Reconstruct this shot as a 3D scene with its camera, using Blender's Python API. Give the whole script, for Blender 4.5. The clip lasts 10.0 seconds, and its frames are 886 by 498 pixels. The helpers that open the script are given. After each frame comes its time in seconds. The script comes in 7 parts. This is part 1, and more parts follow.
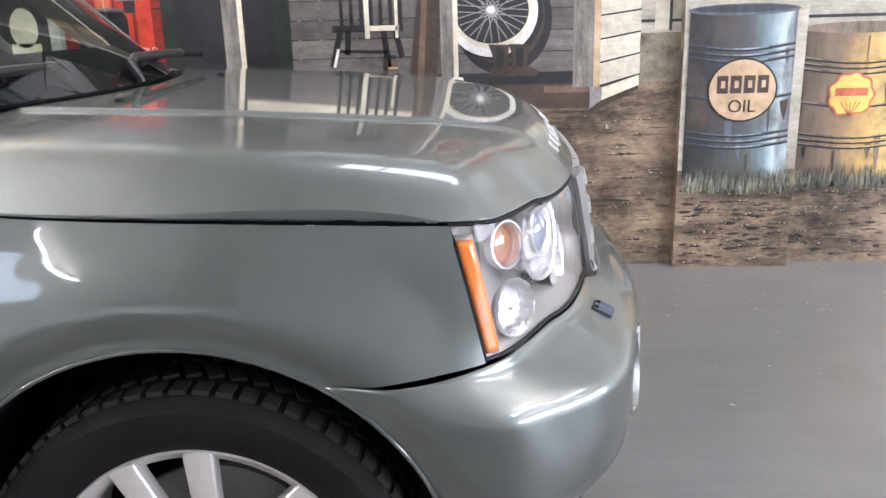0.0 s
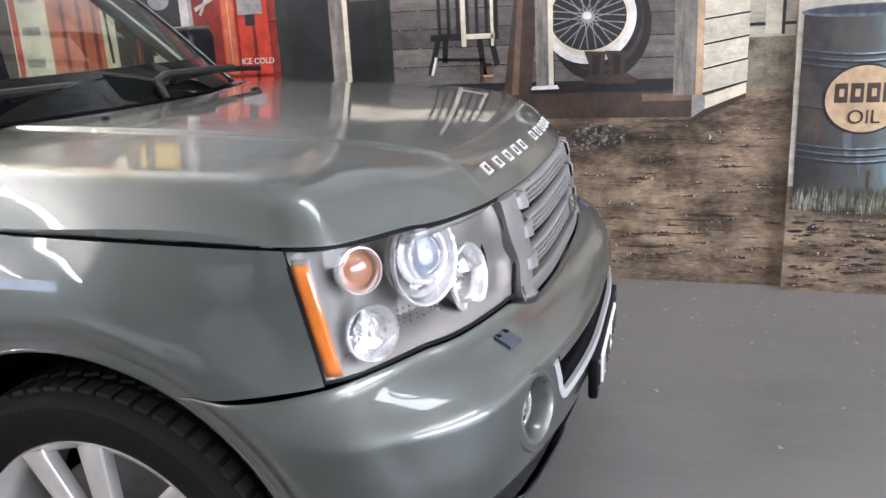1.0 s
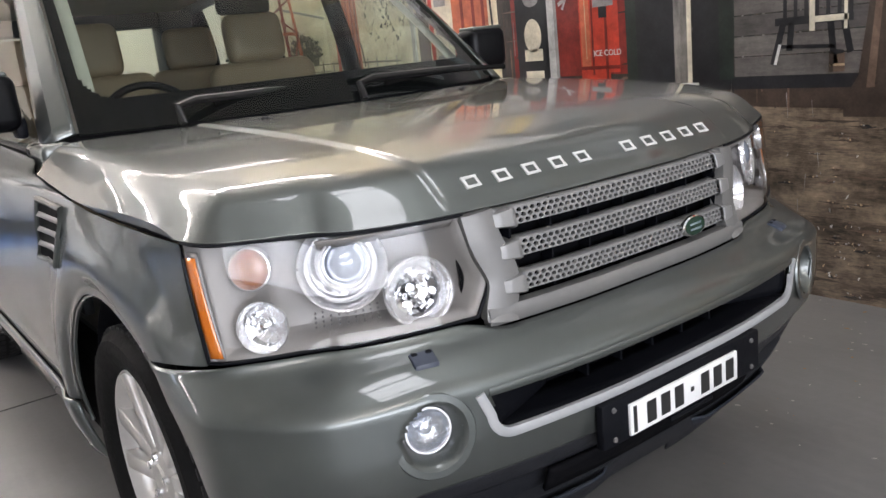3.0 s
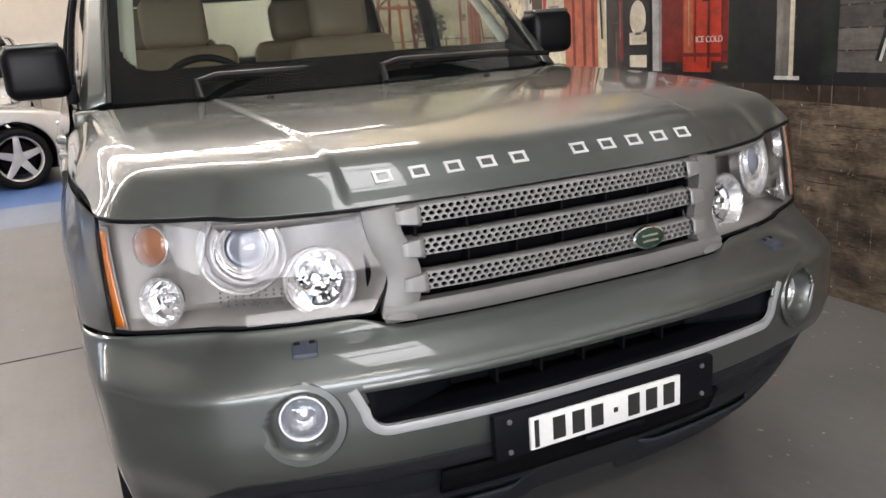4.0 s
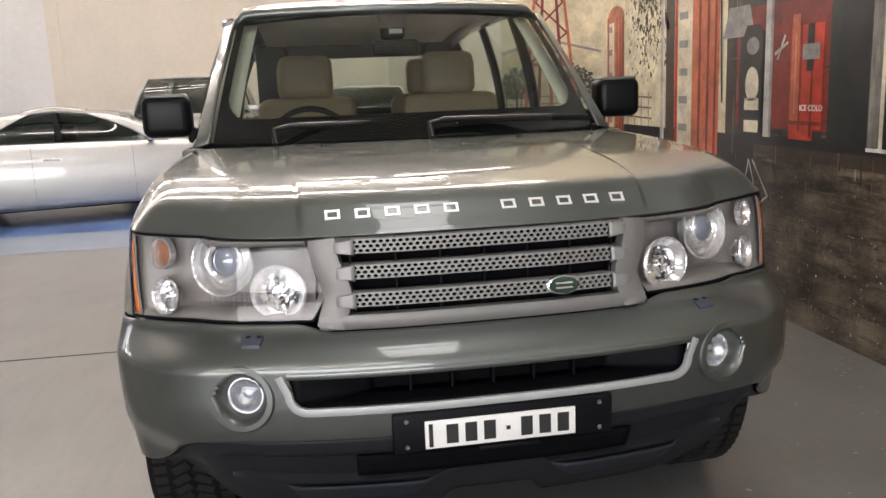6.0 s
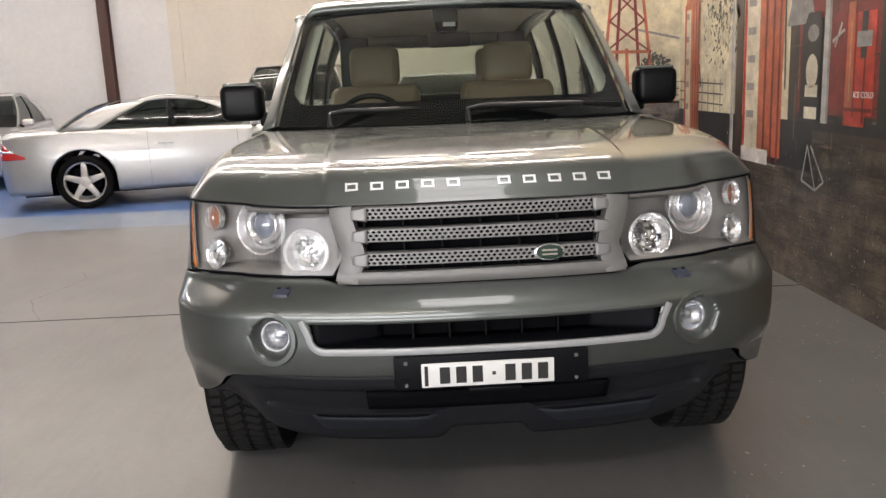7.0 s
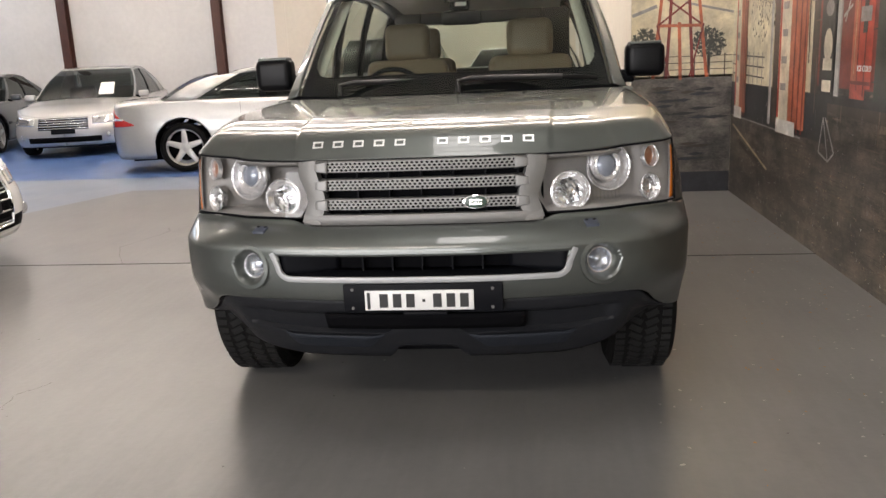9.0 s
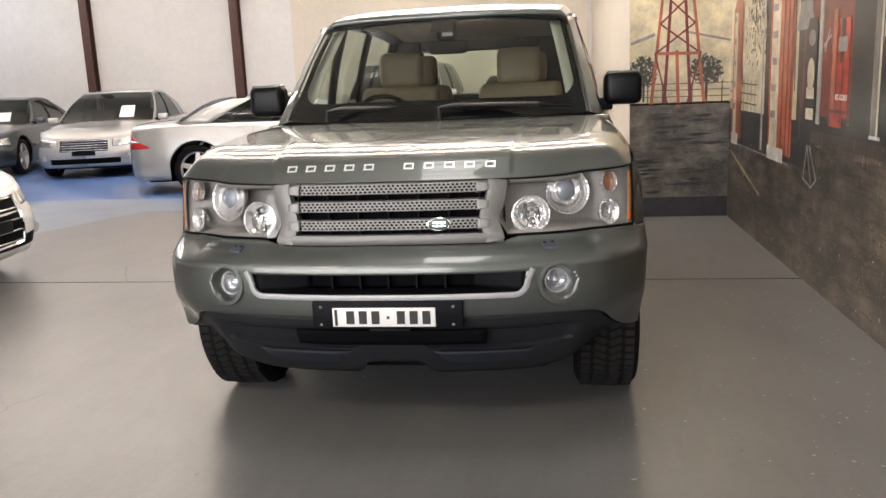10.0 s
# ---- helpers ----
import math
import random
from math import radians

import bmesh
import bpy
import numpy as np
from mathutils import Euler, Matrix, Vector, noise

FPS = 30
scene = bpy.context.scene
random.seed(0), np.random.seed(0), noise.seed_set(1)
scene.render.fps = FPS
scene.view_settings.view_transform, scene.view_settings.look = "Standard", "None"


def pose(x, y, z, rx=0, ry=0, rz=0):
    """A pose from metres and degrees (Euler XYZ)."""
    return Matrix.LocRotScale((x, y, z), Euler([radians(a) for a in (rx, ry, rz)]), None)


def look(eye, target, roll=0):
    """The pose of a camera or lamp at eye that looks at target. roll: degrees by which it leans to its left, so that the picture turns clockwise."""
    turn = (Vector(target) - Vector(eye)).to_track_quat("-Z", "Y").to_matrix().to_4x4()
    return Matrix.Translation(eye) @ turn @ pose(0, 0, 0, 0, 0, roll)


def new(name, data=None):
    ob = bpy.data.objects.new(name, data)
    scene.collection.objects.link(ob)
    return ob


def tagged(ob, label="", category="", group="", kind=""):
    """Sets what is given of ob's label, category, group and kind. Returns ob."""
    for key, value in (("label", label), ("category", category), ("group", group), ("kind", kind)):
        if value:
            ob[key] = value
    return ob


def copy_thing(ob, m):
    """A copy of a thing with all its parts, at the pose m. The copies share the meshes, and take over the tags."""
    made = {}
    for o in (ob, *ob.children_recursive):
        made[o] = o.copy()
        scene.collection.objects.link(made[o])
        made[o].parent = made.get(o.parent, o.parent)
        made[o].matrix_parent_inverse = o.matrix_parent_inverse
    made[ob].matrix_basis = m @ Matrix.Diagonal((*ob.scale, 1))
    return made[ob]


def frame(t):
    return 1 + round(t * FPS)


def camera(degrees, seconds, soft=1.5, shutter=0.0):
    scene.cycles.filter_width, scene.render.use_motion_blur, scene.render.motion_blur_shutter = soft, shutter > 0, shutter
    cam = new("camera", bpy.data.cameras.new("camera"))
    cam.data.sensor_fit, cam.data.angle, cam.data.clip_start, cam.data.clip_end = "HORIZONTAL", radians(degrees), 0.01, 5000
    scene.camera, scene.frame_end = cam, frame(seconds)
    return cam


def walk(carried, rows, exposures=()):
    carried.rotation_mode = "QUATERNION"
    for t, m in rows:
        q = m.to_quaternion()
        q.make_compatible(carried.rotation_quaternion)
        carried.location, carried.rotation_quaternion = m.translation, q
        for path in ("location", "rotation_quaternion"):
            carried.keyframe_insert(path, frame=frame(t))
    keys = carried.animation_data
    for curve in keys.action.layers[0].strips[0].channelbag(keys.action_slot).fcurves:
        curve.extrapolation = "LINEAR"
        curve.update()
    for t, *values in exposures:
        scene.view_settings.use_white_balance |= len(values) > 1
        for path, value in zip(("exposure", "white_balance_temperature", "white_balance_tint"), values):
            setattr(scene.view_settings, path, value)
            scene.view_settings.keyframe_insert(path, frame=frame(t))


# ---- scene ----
cam = camera(57.1, 10.0)
PATH = [
    (0, (-0.34, -2.072, 1.324), (-0.453, -0.156, 0.763), -1.7),
    (0.5, (-0.009, -2.084, 1.35), (-0.313, -0.199, 0.756), -2.3),
    (1, (0.206, -1.972, 1.349), (-0.377, -0.138, 0.803), -3.0),
    (1.5, (0.376, -1.853, 1.347), (-0.517, -0.142, 0.823), -3.9),
    (2, (0.671, -1.754, 1.336), (-0.517, -0.238, 0.797), -5.7),
    (2.5, (0.885, -1.575, 1.32), (-0.517, -0.247, 0.799), -6.6),
    (2.7, (0.954, -1.477, 1.322), (-0.529, -0.234, 0.817), -6.3),
    (3.8, (1.265, -0.971, 1.286), (-0.485, -0.144, 0.78), -5.2),
    (4, (1.294, -0.882, 1.313), (-0.482, -0.122, 0.796), -4.3),
    (4.5, (1.371, -0.719, 1.333), (-0.471, -0.068, 0.902), -3.1),
    (5, (1.528, -0.598, 1.386), (-0.358, -0.062, 0.989), -1.9),
    (5.5, (1.675, -0.509, 1.338), (-0.241, -0.083, 0.956), -2.0),
    (6.8, (2.103, -0.179, 1.343), (0.145, -0.104, 0.941), -2.5),
    (7, (2.176, -0.135, 1.34), (0.218, -0.105, 0.935), -2.5),
    (7.5, (2.276, 0.02, 1.325), (0.321, -0.07, 0.915), -3.0),
    (8, (2.385, 0.245, 1.333), (0.446, 0.021, 0.897), -3.5),
    (8.5, (2.467, 0.33, 1.327), (0.536, 0.074, 0.875), -3.2),
    (9, (2.632, 0.43, 1.329), (0.7, 0.186, 0.872), -2.6),
    (9.5, (2.733, 0.562, 1.34), (0.797, 0.299, 0.909), -2.4),
    (10, (2.741, 0.652, 1.342), (0.804, 0.355, 0.942), -2.4),
]
EXPOSURES = [(0.0, 1.25, 6100, 19), (1.5, 0.78, 6100, 18), (2.5, 0.48, 6250, 17), (4.0, 0.31, 6700, 17), (5.5, 0.18, 6900, 17), (8.0, 0.10, 7000, 17), (10.0, 0.32, 7120, 17)]
walk(cam, [(t, look(eye, target, roll)) for t, eye, target, roll in PATH], EXPOSURES)

from mathutils.bvhtree import BVHTree

# ---- world, lights, exposure ----
world = bpy.data.worlds.new("world")
scene.world = world
world.use_nodes = True
wn = world.node_tree.nodes
sky = wn.new("ShaderNodeTexSky")
sky.sky_type, sky.sun_disc = "NISHITA", False
sky.sun_elevation, sky.sun_rotation = radians(45), radians(120)
world.node_tree.links.new(sky.outputs[0], wn["Background"].inputs[0])
wn["Background"].inputs[1].default_value = 0.1


def area(name, m, sx, sy, watts, colour):
    d = bpy.data.lights.new(name, "AREA")
    d.shape, d.size, d.size_y, d.energy, d.color = "RECTANGLE", sx, sy, watts, colour
    o = new(name, d)
    o.matrix_world = m
    return o


# daylight through the open roller door; cool side light from an added, unseen opening
area("daylight_front", look((8.5, -3.9, 2.05), (0, -3.9, 2.05)), 9.0, 2.8, 560, (0.88, 0.94, 1.0))
area("daylight_side", look((-13.0, -13.95, 3.95), (-13.0, -6, 3.2)), 5.0, 1.1, 50, (0.70, 0.84, 1.0))

# a translucent sheet in the roof over the car's nose
area("daylight_roof", look((0.50, 0.10, 4.6), (0.50, 0.10, 0)), 1.9, 0.9, 34, (0.95, 0.98, 1.0))


# ---- materials ----
def mat(name, col, rough=0.5, metal=0.0, vary=0.12, scale=6.0, bump=0.0, bscale=60.0, coat=0.0, coat_rough=0.03, ior=1.5, stretch=(1, 1, 1), spread=0.0):
    """A principled material whose colour and roughness wander at two scales, with a fine relief."""
    m = bpy.data.materials.new(name)
    m.use_nodes = True
    n, l = m.node_tree.nodes, m.node_tree.links
    p = n["Principled BSDF"]
    p.inputs["Metallic"].default_value, p.inputs["IOR"].default_value = metal, ior
    p.inputs["Coat Weight"].default_value, p.inputs["Coat Roughness"].default_value = coat, coat_rough
    tc, mp = n.new("ShaderNodeTexCoord"), n.new("ShaderNodeMapping")
    mp.inputs["Scale"].default_value = stretch
    l.new(tc.outputs["Object"], mp.inputs[0])
    a, b = n.new("ShaderNodeTexNoise"), n.new("ShaderNodeTexNoise")
    a.inputs["Scale"].default_value, a.inputs["Detail"].default_value = scale, 5
    b.inputs["Scale"].default_value, b.inputs["Detail"].default_value = scale * 9, 4
    l.new(mp.outputs[0], a.inputs[0]), l.new(mp.outputs[0], b.inputs[0])
    add = n.new("ShaderNodeMath")
    add.operation = "ADD"
    l.new(a.outputs[0], add.inputs[0]), l.new(b.outputs[0], add.inputs[1])
    r = n.new("ShaderNodeMapRange")
    r.inputs["From Min"].default_value, r.inputs["From Max"].default_value = 0.6, 1.4
    r.inputs["To Min"].default_value, r.inputs["To Max"].default_value = 1 - vary, 1 + vary
    l.new(add.outputs[0], r.inputs[0])
    mul = n.new("ShaderNodeVectorMath")
    mul.operation = "SCALE"
    mul.inputs[0].default_value = col
    l.new(r.outputs[0], mul.inputs["Scale"])
    src = mul.outputs[0]
    if spread:
        oi, hs = n.new("ShaderNodeObjectInfo"), n.new("ShaderNodeHueSaturation")
        mr = n.new("ShaderNodeMapRange")
        mr.inputs["To Min"].default_value, mr.inputs["To Max"].default_value = 1 - spread, 1 + spread
        l.new(oi.outputs["Random"], mr.inputs[0])
        l.new(mr.outputs[0], hs.inputs["Value"])
        l.new(src, hs.inputs["Color"])
        src = hs.outputs[0]
    l.new(src, p.inputs["Base Color"])
    rr = n.new("ShaderNodeMapRange")
    rr.inputs["From Min"].default_value, rr.inputs["From Max"].default_value = 0.6, 1.4
    rr.inputs["To Min"].default_value, rr.inputs["To Max"].default_value = max(0, rough * (1 - vary)), min(1, rough * (1 + vary))
    l.new(add.outputs[0], rr.inputs[0])
    l.new(rr.outputs[0], p.inputs["Roughness"])
    if bump:
        c, bp = n.new("ShaderNodeTexNoise"), n.new("ShaderNodeBump")
        c.inputs["Scale"].default_value, c.inputs["Detail"].default_value = bscale, 6
        bp.inputs["Strength"].default_value, bp.inputs["Distance"].default_value = bump, 0.01
        l.new(mp.outputs[0], c.inputs[0]), l.new(c.outputs[0], bp.inputs["Height"]), l.new(bp.outputs[0], p.inputs["Normal"])
    return m


def glass(name, tint, base=0.06, rough=0.0, gain=1.0):
    """Thin clear pane: it lets light straight through and mirrors more towards grazing."""
    m = bpy.data.materials.new(name)
    m.use_nodes = True
    n, l = m.node_tree.nodes, m.node_tree.links
    n.remove(n["Principled BSDF"])
    t, g, w, x = n.new("ShaderNodeBsdfTransparent"), n.new("ShaderNodeBsdfGlossy"), n.new("ShaderNodeLayerWeight"), n.new("ShaderNodeMixShader")
    t.inputs[0].default_value = (*tint, 1)
    g.inputs["Roughness"].default_value = rough
    w.inputs["Blend"].default_value = 0.5
    k, r = n.new("ShaderNodeMath"), n.new("ShaderNodeMath")
    k.operation, k.inputs[1].default_value = "POWER", 5
    r.operation, r.use_clamp = "MULTIPLY_ADD", True
    r.inputs[1].default_value, r.inputs[2].default_value = 0.9 * gain, base * gain
    l.new(w.outputs["Facing"], k.inputs[0]), l.new(k.outputs[0], r.inputs[0]), l.new(r.outputs[0], x.inputs[0])
    l.new(t.outputs[0], x.inputs[1]), l.new(g.outputs[0], x.inputs[2]), l.new(x.outputs[0], n["Material Output"].inputs[0])
    return m


def glow(name, col, power):
    m = bpy.data.materials.new(name)
    m.use_nodes = True
    p = m.node_tree.nodes["Principled BSDF"]
    p.inputs["Base Color"].default_value = (*col, 1)
    p.inputs["Emission Color"].default_value, p.inputs["Emission Strength"].default_value = (*col, 1), power
    return m


def car_paint(name, col, metal=0.75, rough=0.38):
    """Clear-coated paint with a fine metal flake."""
    m = mat(name, col, rough, metal, 0.05, 3, 0, coat=1.0, coat_rough=0.042)
    m.node_tree.nodes["Principled BSDF"].inputs["Coat IOR"].default_value = 1.52
    n, l = m.node_tree.nodes, m.node_tree.links
    v, bp = n.new("ShaderNodeTexVoronoi"), n.new("ShaderNodeBump")
    v.inputs["Scale"].default_value = 900
    bp.inputs["Strength"].default_value, bp.inputs["Distance"].default_value = 0.06, 0.002
    l.new(v.outputs["Distance"], bp.inputs["Height"])
    l.new(bp.outputs[0], n["Principled BSDF"].inputs["Normal"])
    return m


PAINT = car_paint("grey_green_paint", (0.126, 0.139, 0.130), 0.82, 0.42)
BLACK = mat("black_plastic", (0.0045, 0.005, 0.007), 0.5, bump=0.15, bscale=300, ior=1.22)
TRIM = mat("grey_plastic_trim", (0.16, 0.155, 0.15), 0.42, 0.3, bump=0.05, bscale=400)
GREYP = mat("satin_grey_paint", (0.27, 0.268, 0.262), 0.48, 0.4, 0.06)
TRIMD = mat("weathered_black_plastic", (0.022, 0.026, 0.034), 0.55, bump=0.15, bscale=300, ior=1.3)
VALANCE = mat("dark_grey_plastic", (0.015, 0.016, 0.019), 0.5, bump=0.15, bscale=300, ior=1.33)
# near-black; also stands for the shade inside openings and panel gaps
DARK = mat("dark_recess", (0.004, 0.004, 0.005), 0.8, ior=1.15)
CHROME = mat("chrome", (0.86, 0.87, 0.88), 0.06, 1.0, 0.03)
REFLECTOR = mat("lamp_reflector", (0.82, 0.82, 0.83), 0.15, 0.78, 0.04, bump=0.5, bscale=55)
FOGM = mat("fog_reflector", (0.50, 0.52, 0.56), 0.18, 0.85, 0.05, bump=0.3, bscale=60)
RIM = mat("lamp_rim", (0.88, 0.88, 0.89), 0.16, 0.75, 0.03)
ALLOY = mat("alloy_wheel", (0.54, 0.52, 0.49), 0.34, 0.45, 0.06)
RUBBER = mat("tyre_rubber", (0.008, 0.0076, 0.0073), 0.7, bump=0.2, bscale=120, ior=1.2)
# lighter copy of the tyre rubber, so the grooves' shade sits in the colour
TREADM = mat("pale_tread_rubber", (0.015, 0.0147, 0.0145), 0.75, bump=0.2, bscale=90, ior=1.3)
BEZEL = mat("lamp_bezel", (0.30, 0.285, 0.27), 0.45, 0.25, 0.06)
SILVERTRIM = mat("bright_bumper_trim", (0.42, 0.43, 0.435), 0.5, 0.3, 0.05)
AMBER = mat("amber_lens", (0.70, 0.185, 0.012), 0.18, 0.0, 0.12, 30, coat=1)
BULB = mat("amber_bulb", (0.36, 0.15, 0.08), 0.15, 0.0, 0.1, 20, coat=1)
LENS = glass("lamp_lens", (0.95, 0.95, 0.95), 0.04, 0.03)
SCREEN = glass("windscreen_glass", (0.74, 0.80, 0.75), 0.05)
SIDEGLASS = glass("side_window_glass", (0.72, 0.77, 0.74), 0.06)
TINT = glass("tinted_glass", (0.16, 0.19, 0.185), 0.05)
GLOSSBLACK = mat("gloss_black", (0.004, 0.004, 0.005), 0.35, ior=1.28)
FRAMEP = mat("grille_frame_paint", (0.20, 0.197, 0.19), 0.46, 0.35, 0.06)
EYE = mat("projector_glass", (0.30, 0.34, 0.41), 0.05, 0.3, 0.05, coat=1)
LEATHER = mat("tan_leather", (0.27, 0.20, 0.135), 0.5, bump=0.12, bscale=90)
LINER = mat("light_lining", (0.50, 0.48, 0.42), 0.85, bump=0.05)
DASH = mat("dash_plastic", (0.035, 0.04, 0.042), 0.6, bump=0.1, bscale=200)
WHITEP = mat("white_plate", (0.82, 0.82, 0.80), 0.4, 0, 0.05, 20)
NAMEM = mat("satin_metal", (0.82, 0.82, 0.80), 0.3, 0.35, 0.05)
INK = mat("black_ink", (0.02, 0.02, 0.02), 0.5)
GREEN = mat("badge_green", (0.008, 0.035, 0.02), 0.4, 0.1, coat=0.5)
CAPM = mat("blue_grey_plastic", (0.045, 0.055, 0.078), 0.42, 0.0, 0.1, bump=0.05, bscale=300)


# ---- mesh helpers ----
def part(name, bm, material, parent=None, label="", smooth=True, thick=0.0):
    me = bpy.data.meshes.new(name)
    bm.to_mesh(me)
    bm.free()
    for mm in material if isinstance(material, (list, tuple)) else [material]:
        me.materials.append(mm)
    if smooth:
        me.polygons.foreach_set("use_smooth", [True] * len(me.polygons))
        me.set_sharp_from_angle(angle=radians(38))
    ob = new(name, me)
    if parent:
        ob.parent = parent
    if label:
        ob["label"] = label
    if thick:
        s = ob.modifiers.new("thickness", "SOLIDIFY")
        s.thickness, s.offset = thick, 0
    return ob


def thing(name, m, label, category, group="", kind=""):
    ob = new(name)
    ob.matrix_world = m
    ob.empty_display_size = 0.1
    return tagged(ob, label, category, group, kind)


def grid(fn, nu, nv, keep=None, close_u=False):
    """A sheet of nu x nv faces through fn(u, v), u and v from 0 to 1."""
    bm = bmesh.new()
    vs = [[bm.verts.new(fn(i / nu, j / nv)) for j in range(nv + 1)] for i in range(nu if close_u else nu + 1)]
    for i in range(nu):
        for j in range(nv):
            if keep is None or keep((i + 0.5) / nu, (j + 0.5) / nv):
                k = (i + 1) % len(vs)
                try:
                    bm.faces.new((vs[i][j], vs[k][j], vs[k][j + 1], vs[i][j + 1]))
                except ValueError:
                    pass
    loose = [v for v in bm.verts if not v.link_faces]
    bmesh.ops.delete(bm, geom=loose, context="VERTS")
    bmesh.ops.recalc_face_normals(bm, faces=bm.faces)
    return bm


def join(*bms):
    out = bms[0]
    for b in bms[1:]:
        me = bpy.data.meshes.new("tmp")
        b.to_mesh(me)
        b.free()
        out.from_mesh(me)
        bpy.data.meshes.remove(me)
    return out


def box(x0, x1, y0, y1, z0, z1, bevel=0.0, seg=2):
    bm = bmesh.new()
    bmesh.ops.create_cube(bm, size=1, matrix=Matrix.Translation(((x0 + x1) / 2, (y0 + y1) / 2, (z0 + z1) / 2)) @ Matrix.Diagonal((abs(x1 - x0), abs(y1 - y0), abs(z1 - z0), 1)))
    if bevel:
        bmesh.ops.bevel(bm, geom=bm.edges[:], offset=bevel, segments=seg, affect="EDGES", profile=0.5)
    return bm


def moved(bm, m):
    bmesh.ops.transform(bm, matrix=m, verts=bm.verts)
    return bm


def spin(profile, n=48, axis="X"):
    """A solid of revolution round x: profile rows are (along, radius)."""
    def fn(u, v):
        k = v * (len(profile) - 1)
        i = min(int(k), len(profile) - 2)
        f = k - i
        a, r = (profile[i][c] * (1 - f) + profile[i + 1][c] * f for c in (0, 1))
        w = u * 2 * math.pi
        return (a, r * math.cos(w), r * math.sin(w)) if axis == "X" else (r * math.cos(w), a, r * math.sin(w)) if axis == "Y" else (r * math.cos(w), r * math.sin(w), a)
    return grid(fn, n, len(profile) - 1, close_u=True)


def tube(points, r, n=8):
    """A round bar along points."""
    bm = bmesh.new()
    rings = []
    pts = [Vector(p) for p in points]
    for i, p in enumerate(pts):
        d = (pts[min(i + 1, len(pts) - 1)] - pts[max(i - 1, 0)]).normalized()
        q = d.to_track_quat("Z", "Y").to_matrix()
        rings.append([bm.verts.new(p + q @ Vector((r * math.cos(k * 2 * math.pi / n), r * math.sin(k * 2 * math.pi / n), 0))) for k in range(n)])
    for a, b in zip(rings, rings[1:]):
        for k in range(n):
            bm.faces.new((a[k], a[(k + 1) % n], b[(k + 1) % n], b[k]))
    bm.faces.new(rings[0][::-1])
    bm.faces.new(rings[-1])
    bmesh.ops.recalc_face_normals(bm, faces=bm.faces)
    return bm


def spline(rows):
    """A smooth curve without overshoot through (x, y) rows."""
    xs, ys = np.array([r[0] for r in rows], float), np.array([r[1] for r in rows], float)
    h, d = np.diff(xs), np.diff(ys) / np.diff(xs)
    t = np.zeros(len(xs))
    t[0], t[-1] = d[0], d[-1]
    for i in range(1, len(xs) - 1):
        t[i] = 0 if d[i - 1] * d[i] <= 0 else 2 * d[i - 1] * d[i] / (d[i - 1] + d[i])

    def f(x):
        x = min(max(x, xs[0]), xs[-1])
        i = min(int(np.searchsorted(xs, x, "right")) - 1, len(xs) - 2)
        i = max(i, 0)
        u = (x - xs[i]) / h[i]
        return float((1 + 2 * u) * (1 - u) ** 2 * ys[i] + u * (1 - u) ** 2 * h[i] * t[i] + u * u * (3 - 2 * u) * ys[i + 1] + u * u * (u - 1) * h[i] * t[i + 1])
    return f


def step(a, b, x):
    u = min(max((x - a) / (b - a), 0), 1)
    return u * u * (3 - 2 * u)


def mix(a, b, f):
    return a + (b - a) * f


